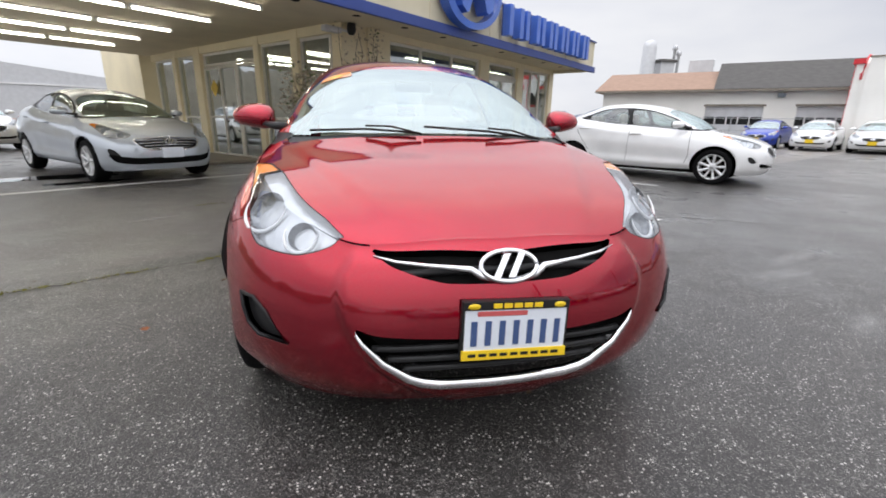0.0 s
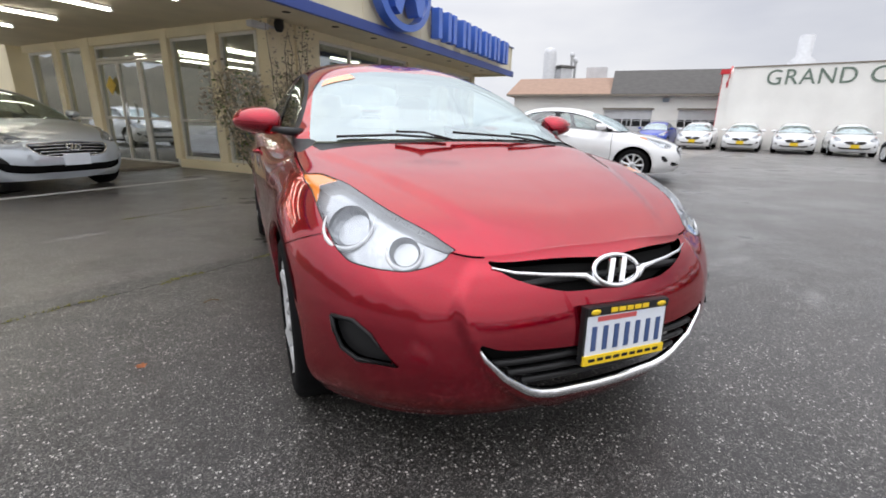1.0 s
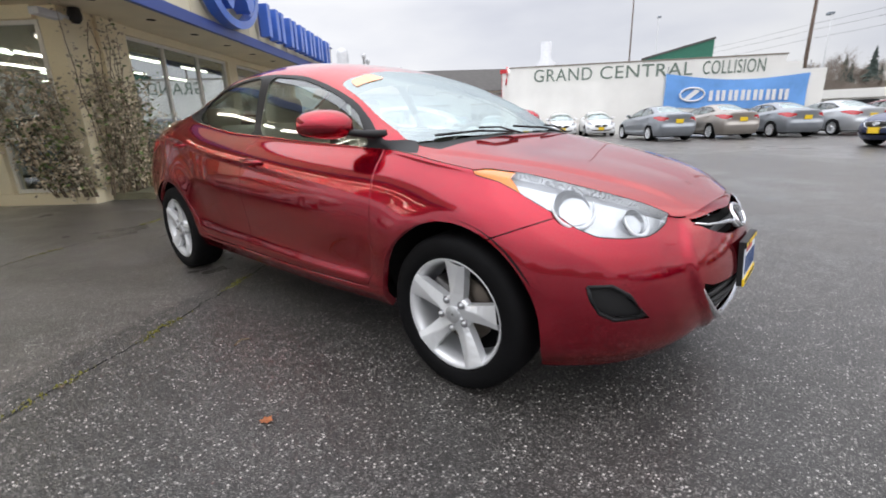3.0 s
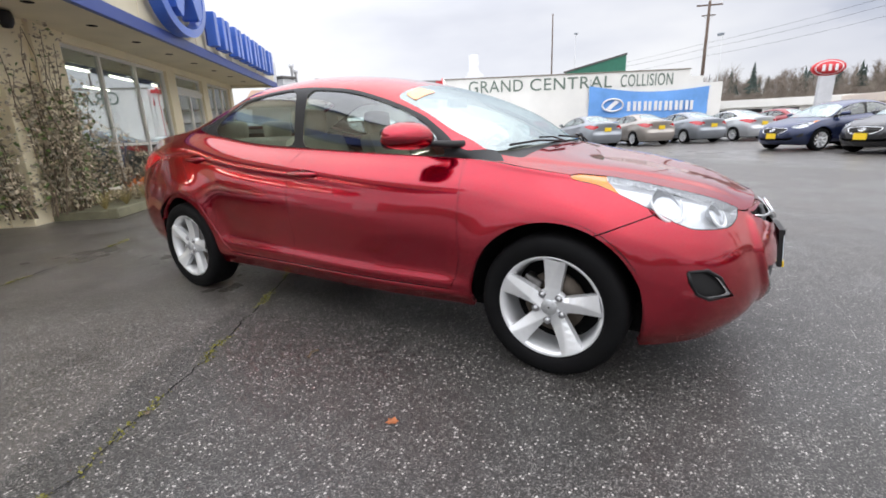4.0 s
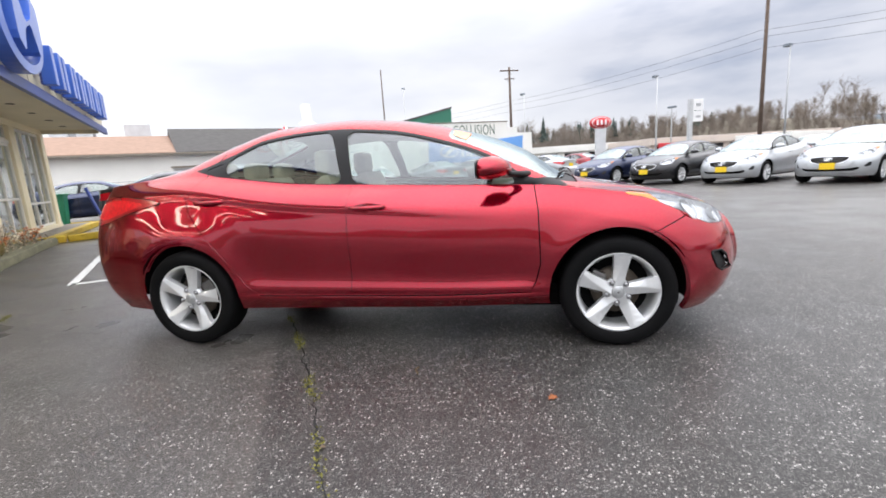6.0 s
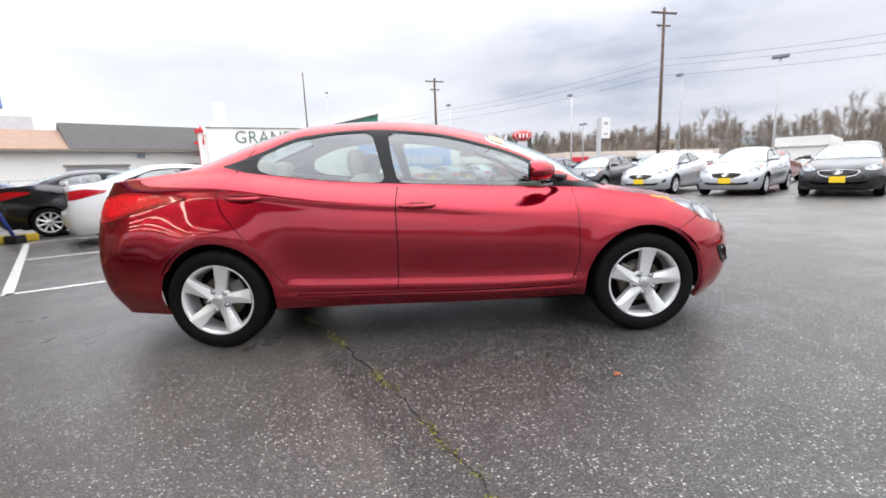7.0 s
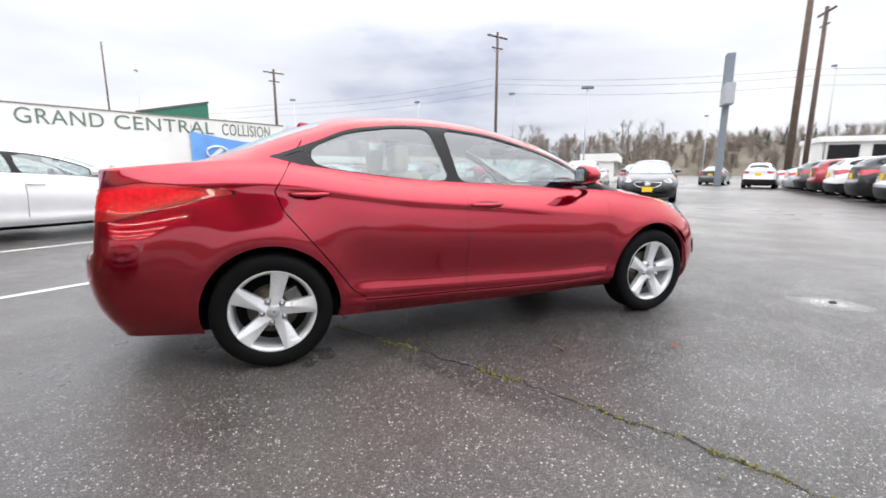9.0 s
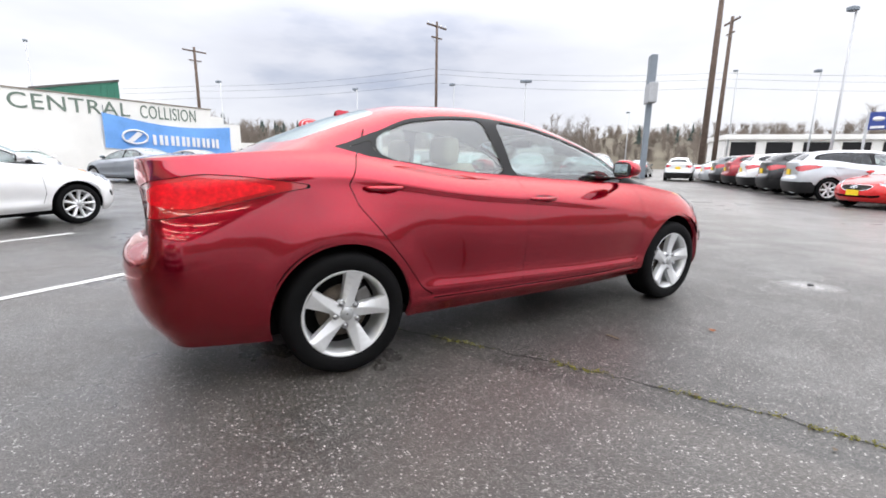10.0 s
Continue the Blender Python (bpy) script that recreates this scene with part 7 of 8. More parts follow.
def woods():
    """Bare winter trees and dark conifers on the slope."""
    rnd = random.Random(21)
    vs, fs = [], []

    def twig(p, q, r0, r1):
        p, q = Vector(p), Vector(q)
        d = (q - p).normalized()
        u = d.orthogonal().normalized()
        w = d.cross(u)
        i = len(vs)
        for c, r in ((p, r0), (q, r1)):
            for k in range(3):
                a = 2.094 * k
                vs.append(tuple(c + r * (math.cos(a) * u + math.sin(a) * w)))
        for k in range(3):
            fs.append((i + k, i + (k + 1) % 3, i + 3 + (k + 1) % 3, i + 3 + k))

    def tree(x, y, z, h):
        top = Vector((x + rnd.gauss(0, 0.3), y + rnd.gauss(0, 0.3), z + h))
        base = Vector((x, y, z - 0.5))
        twig(base, base.lerp(top, 0.55), 0.09, 0.05)
        twig(base.lerp(top, 0.55), top, 0.05, 0.012)
        for _ in range(26):
            t = rnd.uniform(0.22, 0.95)
            s = base.lerp(top, t)
            ln = h * rnd.uniform(0.14, 0.34) * (1.15 - t)  + 0.5
            a = rnd.uniform(0, 6.28)
            e = s + Vector((math.cos(a) * ln * 0.5, math.sin(a) * ln * 0.5, ln * 1.0))
            twig(s, e, 0.034, 0.013)
            for _ in range(7):
                f = s.lerp(e, rnd.uniform(0.3, 1.0))
                g = f + Vector((rnd.gauss(0, 0.6), rnd.gauss(0, 0.6), rnd.uniform(0.3, 1.2)))
                twig(f, g, 0.018, 0.007)

    for k in range(1050):
        az = radians(rnd.uniform(-112, 6))
        r = rnd.uniform(108, 160)
        z = 11.0 * (1 - (1 - (r - 112) / 60) ** 2.2) * 0.72 if r > 112 else 0
        tree(r * math.cos(az), r * math.sin(az), max(0, z - 1), rnd.uniform(3.6, 6.6))
    for az, r, h in ((-31, 96, 13), (-34, 92, 15), (-42, 95, 13), (-44, 100, 15), (-46, 92, 14), (-48, 98, 16), (-75, 88, 12), (-78, 92, 13), (-81, 90, 12), (-84, 86, 13), (-96, 85, 12), (-61, 90, 11), (-100, 82, 12), (-1, 92, 12), (1, 96, 11)):
        for _ in range(2):
            a = radians(az + rnd.gauss(0, 0.6))
            tree(r * math.cos(a), r * math.sin(a), 0, h * rnd.uniform(0.55, 0.8))
    tagged(raw("bare_woods", vs, fs, M["bark_far"]), "bare brown winter trees along the slope", "trees", kind="stuff")
    vs, fs = [], []
    for az, r, h in [(rnd.choice((-8, -10, -14, -20, -24, -55, -58, -60, 3, -1, -5)) + rnd.gauss(0, 1.6), rnd.uniform(122, 170), rnd.uniform(3.5, 6.0)) for _ in range(44)]:
        x, y = r * math.cos(radians(az)), r * math.sin(radians(az))
        z0 = 6.6
        for t in range(9):
            rad, zz = h * 0.30 * (1 - t / 9.5), z0 + h * t / 9
            i = len(vs)
            for k in range(9):
                a = 6.283 * k / 9 + t
                q = rad * (1.0 if k % 2 else 0.55) * rnd.uniform(0.7, 1.2)
                vs.append((x + q * math.cos(a), y + q * math.sin(a), zz - 0.12 * rad))
            vs.append((x, y, zz + h * 0.16))
            fs += [(i + k, i + (k + 1) % 9, i + 9) for k in range(9)]
    tagged(raw("conifer_woods", vs, fs, M["conifer"]), "dark green conifers among the bare trees", "trees", kind="stuff")


slope()
woods()
far = empty("far_hall", pose(-33, 56, 0, 0, 0, 29), "long low pale hall with a shallow gable far behind the lot", "building")
bm = add_prism(bmesh.new(), [(-18, 0), (14, 0), (14, 3.6), (-2, 5.4), (-18, 3.6)], 0, 10, Matrix.Rotation(radians(90), 4, "X"))
part("wall", bm, M["hvac"], far)
box("eave_trim", -18.2, 14.2, -10.1, -10.0, 3.5, 3.62, M["white"], far)


# ---- other cars on the lot ----
PAINTS = dict(silver=(0.50, 0.52, 0.54), white=(0.83, 0.835, 0.84), greyblue=(0.56, 0.61, 0.67), grey=(0.24, 0.26, 0.285), bronze=(0.33, 0.30, 0.27), black=(0.009, 0.009, 0.010), navy=(0.013, 0.020, 0.055), blue=(0.03, 0.06, 0.36), maroon=(0.22, 0.012, 0.02),
              scarlet=(0.62, 0.02, 0.02), charcoal=(0.09, 0.095, 0.10))
PAINT = {k: car_paint(k + "_lacquer", c, 0.05 if k in ("white", "scarlet") else 0.45) for k, c in PAINTS.items()}
PARKED = dict(SEDAN)
PARKED.update(grille=[(-0.3, 0.60), (0.2, 0.60), (0.34, 0.70), (0.42, 0.86), (0.40, 0.93), (0, 0.94), (-0.3, 0.94)], intake=[(-0.3, 0.21), (0.45, 0.22), (0.62, 0.30), (0.60, 0.42), (0.40, 0.36), (-0.3, 0.36)])
WAGON = dict(PARKED, pane="tint", clad=True)
WAGON.update(centre=[(-2.065, 0.715), (-1.9, 0.785), (-1.6, 0.865), (-1.3, 0.925), (-1.12, 0.985), (-0.84, 1.16), (-0.43, 1.33), (-0.02, 1.42), (0.39, 1.45), (0.9, 1.45), (1.4, 1.42), (1.75, 1.36), (1.95, 1.26), (2.1, 1.15), (2.23, 1.07)],
             rail_in=[(-2.065, 0.72), (-1.4, 0.78), (-1.1, 0.93), (-0.9, 0.965), (-0.6, 0.895), (-0.3, 0.825), (0, 0.79), (0.8, 0.80), (1.5, 0.82), (1.9, 0.82), (2.23, 0.8)],
             rail_up=[(-2.065, 0.62), (-1.4, 0.60), (-1.1, 0.40), (-0.9, 0.28), (-0.6, 0.60), (-0.3, 0.735), (0, 0.80), (0.8, 0.82), (1.5, 0.80), (1.9, 0.7), (2.23, 0.5)], hard=(-1.12, -0.9, 1.95, 2.15),
             dlo=[(-1.04, 0.0), (-0.80, 0.97), (-0.6, 1.01), (0.6, 1.0), (1.3, 0.96), (1.72, 0.85), (1.78, 0.3), (1.4, -0.02), (-0.5, -0.03)],
             rear=[(0.295, 0.06), (0.40, 0.925), (1.25, 0.88), (1.62, 0.74), (1.66, 0.32), (1.35, 0.06)], back=[(-0.3, 1.82), (0.42, 1.82), (0.50, 1.95), (0.52, 2.08), (-0.3, 2.09)])
base_sedan, _sk = make_car("parked_sedan", PARKED, PAINT["silver"], False, "silver sedan parked on the lot with a yellow plate", group="cars on the lot", spokes=9)
WIDE = dict(PARKED)
WIDE.update(grille=[(-0.3, 0.57), (0.25, 0.57), (0.40, 0.66), (0.50, 0.84), (0.47, 0.92), (0, 0.95), (-0.3, 0.95)], intake=[(-0.3, 0.15), (0.5, 0.15), (0.78, 0.20), (0.90, 0.42), (0.60, 0.38), (-0.3, 0.36)], bars=((0.64, 0.31), (0.72, 0.37), (0.80, 0.43), (0.88, 0.45)))
base_wide, _sk = make_car("parked_sedan", WIDE, PAINT["greyblue"], False, "grey-blue sedan with wide chrome grille by the canopy", group="cars by the showroom", spokes=9)
base_wagon, _sk = make_car("parked_suv", WAGON, PAINT["silver"], False, "silver SUV parked with its tail to the aisle", group="cars on the lot", spokes=7)
PAINTED = ("body", "mirror_shell", "grip")


def yellow_plate(car, front=True):
    y, z = (-2.19, 0.45) if front else (2.225, 0.80)
    box("number_plate", -0.155, 0.155, y - 0.012, y + 0.012, z - 0.08, z + 0.08, M["plate_yellow"], car, 0.004, "plain yellow dealer plate")


for c in (base_sedan, base_wagon):
    yellow_plate(c, True)
    yellow_plate(c, False)
placed = {"sedan": False, "wide": False, "wagon": False}


def park(kind, paint, x, y, az, label, size=(1, 1, 1), group="cars on the lot", plates=True):
    """Parks a car with its middle at x, y, headed towards az degrees."""
    base = dict(sedan=base_sedan, wide=base_wide, wagon=base_wagon)[kind]
    m = pose(x, y, 0, 0, 0, az + 90)
    if placed[kind]:
        c = copy_thing(base, m)
    else:
        c = base
        c.matrix_basis = m
        placed[kind] = True
    c.scale = size
    tagged(c, label, "car", group)
    for o in c.children_recursive:
        if o.name.split(".")[0] in PAINTED:
            o.material_slots[0].link = "OBJECT"
            o.material_slots[0].material = PAINT[paint]
    if not plates:
        for o in [o for o in c.children if o.name.startswith("number_plate")]:
            bpy.data.objects.remove(o)
    return c


def heading(az):
    return Vector((math.cos(radians(az)), math.sin(radians(az))))


def park_at_wheel(kind, paint, wheel_xy, which, az, label, size=(1, 1, 1), group="cars on the lot"):
    """Parks a car by the ground point of one wheel: front or rear, left or right."""
    h = heading(az)
    left = Vector((-h.y, h.x))
    p = Vector(wheel_xy) - h * (1.35 if which[0] == "f" else -1.35) * size[1] - left * (0.78 if which[1] == "l" else -0.78) * size[0]
    return park(kind, paint, p.x, p.y, az, label, size, group)


BIG = (1.03, 1.06, 1.03)
FACING = "row of cars facing the aisle"
for k, (paint, lab) in enumerate((("navy", "dark blue sedan with yellow dealer plate facing the aisle"), ("black", "black sedan with chrome grille and yellow dealer plate"), ("silver", "light silver sedan with dark grille and yellow plate"),
                                  ("silver", "silver hybrid sedan with black grille and yellow plate"), ("black", "black hybrid sedan with yellow dealer plate"))):
    park_at_wheel("sedan", paint, (15.2 - 1.82 * k, -4.5 - 1.77 * k), "fl", 132, lab, BIG, FACING)
for k, (paint, lab) in enumerate((("charcoal", "dark grey sedan in the second row of the lot"), ("white", "white sedan in the second row of the lot"), ("maroon", "dark red sedan in the second row of the lot"), ("silver", "silver sedan in the second row of the lot"))):
    p = Vector((16.6 - 1.82 * k, -7.4 - 1.77 * k)) - heading(132) * 6.2
    park("sedan", paint, p.x, p.y, -48, lab, group="second row of cars")
for k, (paint, lab) in enumerate((("grey", "grey sedan parked with its tail to the aisle"), ("bronze", "bronze-grey sedan parked with its tail to the aisle"), ("grey", "slate grey sedan parked with its tail to the aisle"), ("silver", "silver sedan parked with its tail to the aisle"),
                                  ("maroon", "dark red sedan parked with its tail to the aisle"))):
    park_at_wheel("sedan", paint, (18.6 + 1.6 * k, 3.5 - 2.0 * k), "rl", 42, lab, (1, 1, 1), "row of cars with their tails to the aisle")
for k, (paint, lab) in enumerate((("blue", "bright blue small car before the garage doors"), ("white", "white sedan with yellow plate before the white wall"), ("white", "white hatchback with yellow plate before the white wall"), ("white", "white sedan with black grille before the white wall"),
                                  ("white", "white sedan beside the banner wall"))):
    p = Vector((19.45 + 0.98 * k, 14.9 - 1.85 * k)) + heading(30) * 1.85
    park("sedan", paint, p.x, p.y, 210, lab, (0.95, 0.95, 0.97), "white cars along the wall")
silver_car = park("wide", "greyblue", -4.65, 6.45, -47, "grey-blue sedan with wide chrome grille by the canopy", BIG, "cars by the showroom", plates=False)
box("number_plate", -0.155, 0.155, -2.198, -2.176, 0.38, 0.53, M["plate_white"], silver_car, 0.004, "white number plate")
park("sedan", "white", -11.2, 13.0, -45, "white sedan parked beyond the canopy", (1, 1, 1), "cars by the showroom", plates=False)
q_ = LOT @ Vector((5.9, 8.0, 0.05))
shown = park("sedan", "black", q_.x, q_.y, -141, "black sedan on show behind the glass with yellow plate", (1, 1, 1), "cars by the showroom")
shown.location.z = 0.05
bay_car = park_at_wheel("sedan", "white", (6.16, 3.56), "fr", -54, "white sedan parked in a marked bay near the showroom")
for o in [o for o in bay_car.children if o.name.startswith("number_plate")]:
    bpy.data.objects.remove(o)
SUVS = "row of SUVs with their tails to the aisle"
for k, (kind, paint, lab) in enumerate((("wagon", "silver", "silver SUV with red tail lights and yellow plate"), ("wagon", "black", "black SUV with its tail to the aisle"), ("wagon", "white", "white SUV with its tail to the aisle"), ("wagon", "maroon", "dark red SUV with its tail to the aisle"),
                                        ("wagon", "charcoal", "dark grey SUV with its tail to the aisle"), ("sedan", "silver", "silver sedan at the end of the SUV row"), ("sedan", "white", "white sedan at the far end of the row"))):
    p = Vector((4.35 + 1.75 * k, -16.1 - 2.0 * k)) + heading(219) * 2.15
    park(kind, paint, p.x, p.y, 219, lab, (1.02, 1.0, 1.14) if kind == "wagon" else (1, 1, 1), SUVS)
park("sedan", "scarlet", 1.0, -15.7, 66, "bright red coupe facing the aisle with yellow plate", (1.03, 1.0, 0.93), SUVS)
park("sedan", "silver", -1.3, -13.7, 39, "silver car beside the red coupe", (1, 1, 1), SUVS)
park("sedan", "charcoal", 21.9, -32.0, -62, "dark grey sedan far down the aisle", (1, 1, 1), "cars down the aisle")
park("wagon", "white", 16.1, -28.6, -62, "white SUV far down the aisle", (1.0, 1.0, 1.1), "cars down the aisle")
park("sedan", "black", 7.50, 7.88, -54, "black sedan in the bay beside the white one", (1, 1, 1), "cars by the showroom")
park_at_wheel("sedan", "navy", (10.4, 13.6), "rl", 135, "dark blue sedan parked across past the marked bays", (1, 1, 1), "cars by the showroom")


# ---- small things on the asphalt ----
M["moss"] = mat("moss", (0.21, 0.20, 0.04), 0.9, var=0.5, scale=20)
M["dead_leaf"] = mat("dead_leaf", (0.30, 0.10, 0.035), 0.7, var=0.3, scale=30)
M["crack"] = mat("crack_tar", (0.022, 0.022, 0.021), 0.7, var=0.3, scale=12)


def crack(points, moss=1.0, seed=3):
    rnd = random.Random(seed)
    pts = [Vector((*p, 0)) for p in points]
    line = []
    for a, b in zip(pts, pts[1:]):
        n = max(2, int((b - a).length / 0.05))
        line += [a.lerp(b, k / n) + Vector((rnd.gauss(0, 0.008), rnd.gauss(0, 0.008), 0)) for k in range(n)]
    bm = bmesh.new()
    prev = None
    for k, p in enumerate(line):
        d = (line[min(k + 1, len(line) - 1)] - line[max(k - 1, 0)]).normalized()
        n = Vector((-d.y, d.x, 0)) * rnd.uniform(0.002, 0.007)
        cur = [bm.verts.new((p.x + n.x, p.y + n.y, 0.003)), bm.verts.new((p.x - n.x, p.y - n.y, 0.003))]
        if prev:
            bm.faces.new((prev[0], prev[1], cur[1], cur[0]))
        prev = cur
    bmesh.ops.recalc_face_normals(bm, faces=bm.faces[:])
    tagged(part("asphalt_crack", bm, M["crack"]), "thin dark crack across the asphalt", "crack", kind="structure")
    spots_ = []
    for k, p in enumerate(line):
        dens = max(0, noise.noise((p.x * 2.3, p.y * 2.3, seed)) + 0.16) * 60 * moss
        for _ in range(int(dens)):
            spots_.append((p.x + rnd.gauss(0, 0.014), p.y + rnd.gauss(0, 0.014), 0.004 + rnd.uniform(0, 0.006)))
    if spots_:
        tagged(leaves("moss", spots_, 0.012, M["moss"], None), "yellow-green moss growing in the asphalt crack", "moss", kind="stuff")


crack([(-0.35, 0.95), (-0.85, 0.62), (-1.29, 0.33), (-1.72, 0.09), (-2.13, -0.15), (-2.40, -0.27), (-2.8, -0.42), (-3.6, -0.7)])
crack([(-0.3, 3.75), (-0.80, 3.4), (-1.55, 2.93), (-2.2, 2.45)], 0.8, 8)


def fallen_leaf(x, y, turn, size, material):
    bm = bmesh.new()
    out = [(0, -0.5), (0.16, -0.34), (0.42, -0.22), (0.26, 0.02), (0.36, 0.24), (0.12, 0.26), (0, 0.5), (-0.12, 0.26), (-0.36, 0.24), (-0.26, 0.02), (-0.42, -0.22), (-0.16, -0.34)]
    c = bm.verts.new((0, 0, 0.006))
    ring = [bm.verts.new((px * size, py * size, 0.004 + 0.012 * abs(px))) for px, py in out]
    for k in range(12):
        bm.faces.new((c, ring[k], ring[(k + 1) % 12]))
    ob = part("fallen_leaf", bm, material)
    ob.matrix_basis = pose(x, y, 0.003, 0, 0, turn)
    tagged(ob, "small orange-brown leaf lying on wet asphalt", "leaf", "fallen leaves")


fallen_leaf(-1.45, -0.947, 40, 0.055, M["dead_leaf"])
for k in range(14):
    fallen_leaf(random.uniform(-3.2, 2.5), random.uniform(-5, 6), random.uniform(0, 360), random.uniform(0.02, 0.035), M["twig"])
tw = part("twig", add_tube(bmesh.new(), [(-1.25, -0.27, 0.006), (-1.21, -0.25, 0.014), (-1.17, -0.255, 0.006)], 0.005, 5), M["twig"])
tagged(tw, "short dark twig lying on the asphalt", "twig")


def blot(name, x, y, turn, sx, sy, material, label, category, z=0.0035, seed=1):
    """A flat patch with an uneven rim lying on the asphalt."""
    rnd = random.Random(seed)
    bm = bmesh.new()
    n = 44
    ph = [rnd.uniform(0, 6.28) for _ in range(4)]
    mid_ = bm.verts.new((0, 0, 0))
    rings = []
    for f in (0.5, 1.0):
        ring = []
        for k in range(n):
            a = 2 * math.pi * k / n
            r = f * (1 + f * (0.16 * math.sin(2 * a + ph[0]) + 0.12 * math.sin(3 * a + ph[1]) + 0.08 * math.sin(5 * a + ph[2]) + 0.06 * math.sin(9 * a + ph[3])))
            ring.append(bm.verts.new((sx * r * math.cos(a), sy * r * math.sin(a), 0)))
        rings.append(ring)
    for k in range(n):
        bm.faces.new((mid_, rings[0][k], rings[0][(k + 1) % n]))
        bm.faces.new((rings[0][k], rings[1][k], rings[1][(k + 1) % n], rings[0][(k + 1) % n]))
    ob = part(name, bm, material)
    ob.matrix_basis = pose(x, y, z, 0, 0, turn)
    return tagged(ob, label, category, kind="structure")


def scuff_sheen_film(name, color, size, cover=0.8):
    """Pale layer for scuffs and for painted puddle sheen; it thins out to nothing at its rim and shows the asphalt
    through its gaps.
    """
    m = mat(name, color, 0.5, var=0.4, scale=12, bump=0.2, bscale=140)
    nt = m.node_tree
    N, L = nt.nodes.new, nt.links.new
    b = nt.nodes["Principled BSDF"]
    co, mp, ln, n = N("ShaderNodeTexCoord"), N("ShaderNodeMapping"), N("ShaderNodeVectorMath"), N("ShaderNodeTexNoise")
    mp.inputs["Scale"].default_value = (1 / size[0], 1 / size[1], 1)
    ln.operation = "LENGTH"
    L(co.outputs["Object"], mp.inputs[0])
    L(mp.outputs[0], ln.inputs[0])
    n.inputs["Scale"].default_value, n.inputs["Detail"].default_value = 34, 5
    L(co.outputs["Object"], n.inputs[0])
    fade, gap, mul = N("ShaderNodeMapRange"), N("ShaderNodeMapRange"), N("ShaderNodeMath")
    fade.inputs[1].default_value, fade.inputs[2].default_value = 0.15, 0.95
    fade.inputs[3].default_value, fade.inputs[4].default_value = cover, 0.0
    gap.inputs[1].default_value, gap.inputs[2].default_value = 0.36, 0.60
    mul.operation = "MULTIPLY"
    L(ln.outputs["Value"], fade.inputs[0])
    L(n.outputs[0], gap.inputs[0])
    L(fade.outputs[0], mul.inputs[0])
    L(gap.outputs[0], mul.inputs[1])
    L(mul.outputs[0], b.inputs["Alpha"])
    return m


M["puddle"] = mat("standing_water", (0.012, 0.012, 0.012), 0.03, var=0.2, scale=3, spec=0.6)
M["rubber"] = mat("rubber_scrap", (0.012, 0.012, 0.012), 0.7, var=0.3, scale=40)
for k, (x, y, turn, sx, sy) in enumerate(((-5.3, 5.35, 38, 1.15, 0.34), (-4.35, 4.75, 38, 0.5, 0.16), (-6.9, 5.3, 30, 0.8, 0.3))):
    blot("puddle", x, y, turn, sx, sy, M["puddle"], "shallow puddle mirroring the canopy on the asphalt", "puddle", seed=40 + k)
# the sky mirrored in a small puddle is painted as a pale patch
blot("sky_sheen_patch", -1.25, -2.90, 35, 0.34, 0.24, scuff_sheen_film("puddle_sheen", (0.62, 0.61, 0.60), (0.34, 0.24)), "pale patch standing for sky mirrored in a small puddle", "stain", seed=31)
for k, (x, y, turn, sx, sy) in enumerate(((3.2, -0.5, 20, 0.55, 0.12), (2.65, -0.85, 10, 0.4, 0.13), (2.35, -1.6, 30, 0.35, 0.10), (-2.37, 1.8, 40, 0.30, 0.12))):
    blot("scuff_mark", x, y, turn, sx, sy, scuff_sheen_film("pale_scuff", (0.50, 0.49, 0.48), (sx, sy), 0.38), "faint pale scuff on the damp asphalt", "stain", seed=60 + k)
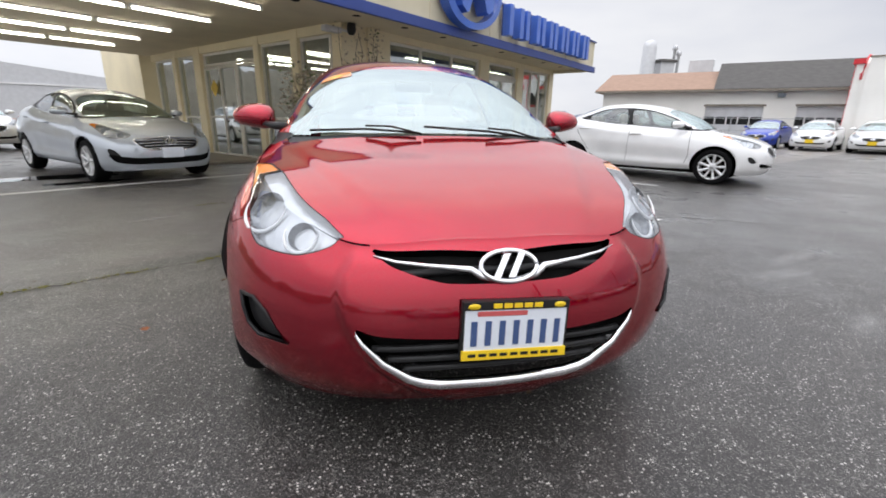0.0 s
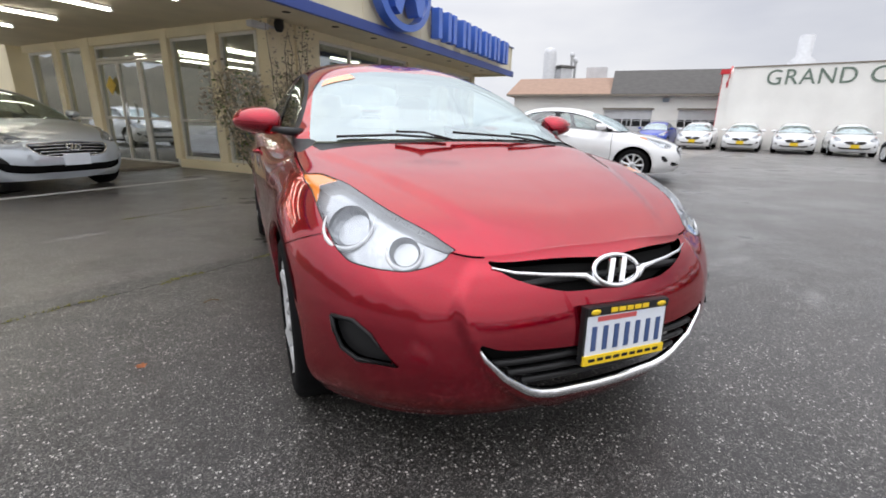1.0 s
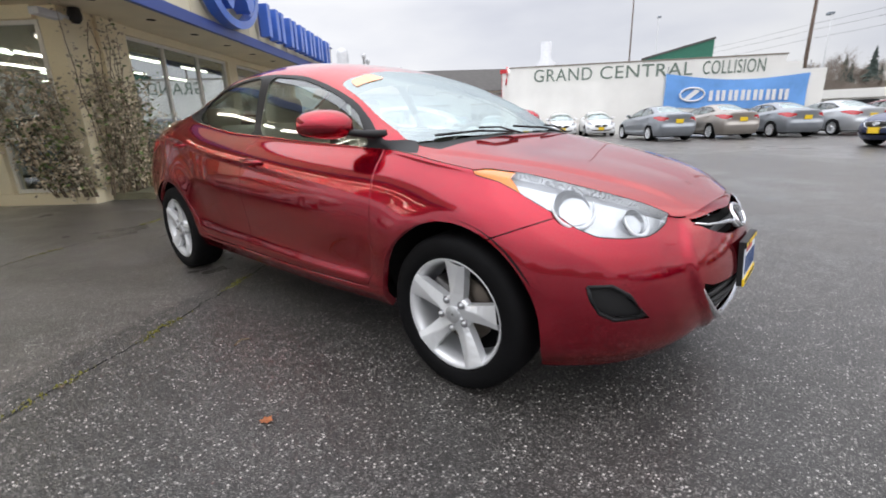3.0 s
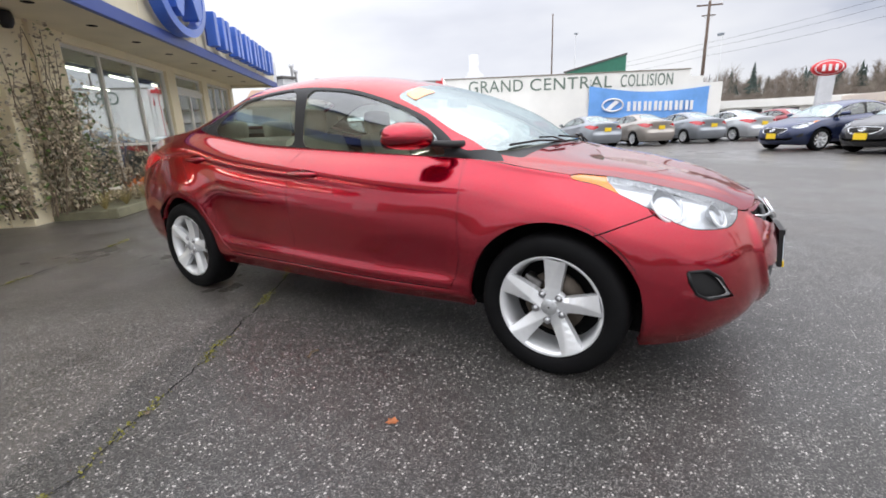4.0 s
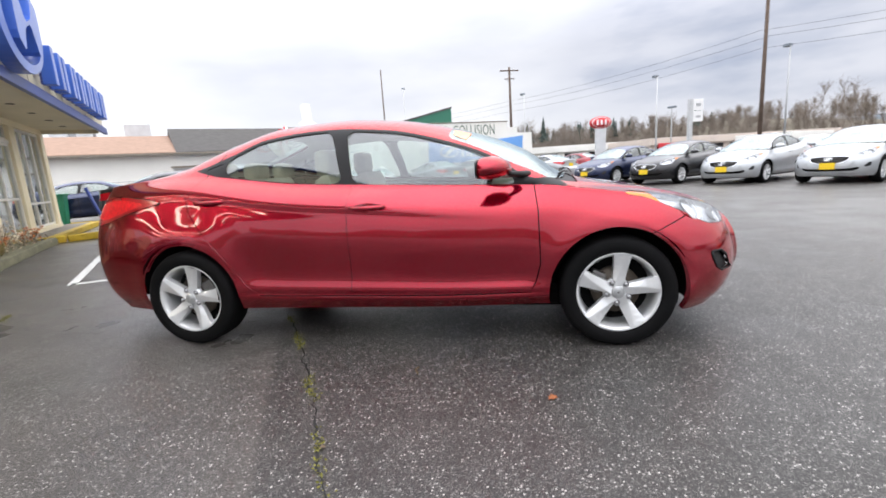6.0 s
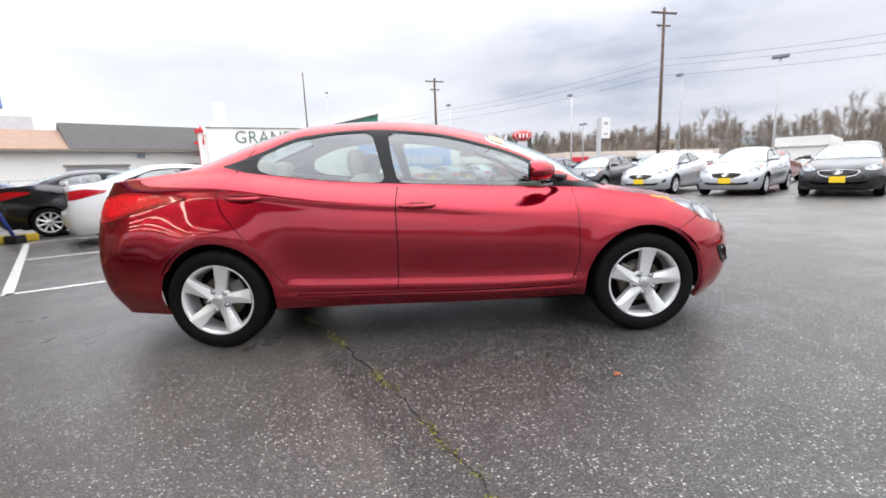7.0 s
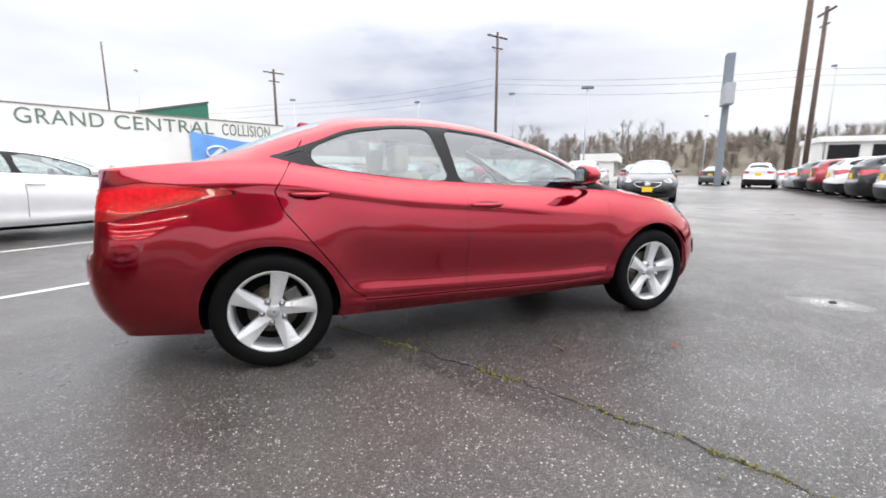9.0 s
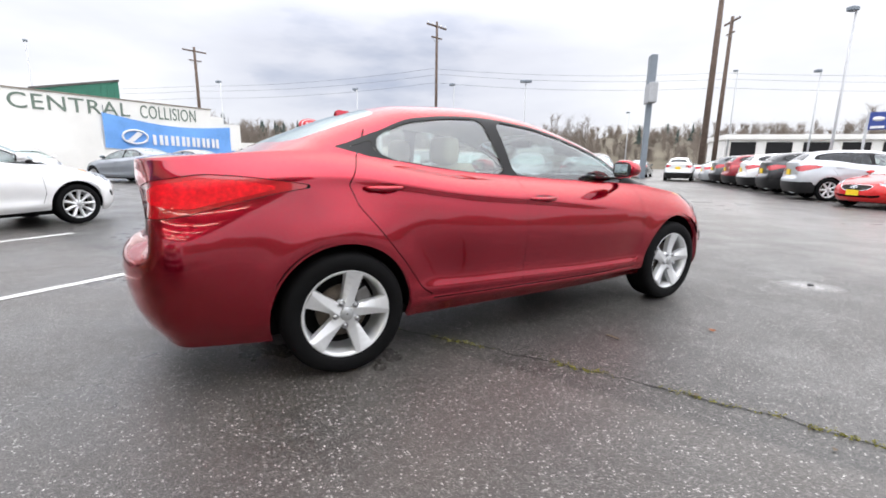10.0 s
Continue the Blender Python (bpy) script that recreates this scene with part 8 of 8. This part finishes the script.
for x, y in ((-1.25, -2.93), (3.91, -1.54)):
    bm = bmesh.new()
    bmesh.ops.create_icosphere(bm, subdivisions=2, radius=0.03)
    for v in bm.verts:
        v.co = Vector((v.co.x * (2.2 if x > 0 else 1), v.co.y, max(0, v.co.z * 0.6) + 0.0)) * (1 + 0.25 * noise.noise(v.co * 40))
    ob = part("rubber_scrap", bm, M["rubber"])
    ob.matrix_basis = pose(x, y, 0.003, 0, 0, 30)
    tagged(ob, "small scrap of black rubber lying on asphalt", "scrap", "scraps on the asphalt")

# kerb end with a blue post beside the marked bays, and a green bin past the showroom
ke = empty("kerb_island", label="yellow-painted kerb end beside the parking bays", category="kerb", kind="structure")
for a, b in (((3.55, 9.75), (4.55, 9.0)), ((4.57, 8.985), (5.5, 8.28))):
    p_, q_ = Vector(a), Vector(b)
    d_ = q_ - p_
    box("kerb_stone", 0, d_.length, 0, 0.2, 0, 0.15, M["yellow"], ke, 0.025, m=pose(p_.x, p_.y, 0, 0, 0, math.degrees(math.atan2(d_.y, d_.x))))
bp = empty("blue_post", pose(5.1, 8.4, 0), "leaning blue steel post in a dark base", "post")
part("post", add_tube(bmesh.new(), [(0, 0, 0.1), (-0.10, 0.12, 0.6), (-0.2, 0.24, 1.15)], 0.035, 12), M["blue_trim"], bp, smooth=True)
box("base", -0.12, 0.12, -0.12, 0.12, 0, 0.16, M["black"], bp, 0.02)
gb = empty("green_bin", LOT @ pose(15.6, 5.6, 0), "green plastic wheeled bin beside the showroom end", "bin")
M["bin_green"] = mat("green_plastic", (0.02, 0.20, 0.10), 0.45, var=0.2, scale=5)
bm = bmesh.new()
add_prism(bm, [(-0.28, -0.28), (0.28, -0.28), (0.28, 0.28), (-0.28, 0.28)], 0.06, 0.98)
for v in bm.verts:
    if v.co.z < 0.5:
        v.co.x, v.co.y = v.co.x * 0.8, v.co.y * 0.8
part("bin_body", bm, M["bin_green"], gb)
box("bin_lid", -0.31, 0.31, -0.32, 0.32, 0.98, 1.05, M["bin_green"], gb, 0.02)
for s in (-1, 1):
    lathe("bin_wheel", [(0.001, s * 0.26), (0.09, s * 0.26), (0.09, s * 0.30), (0.001, s * 0.30)], M["tyre"], gb, 18, "X", m=Matrix.Translation((0, 0.2, 0.09)))
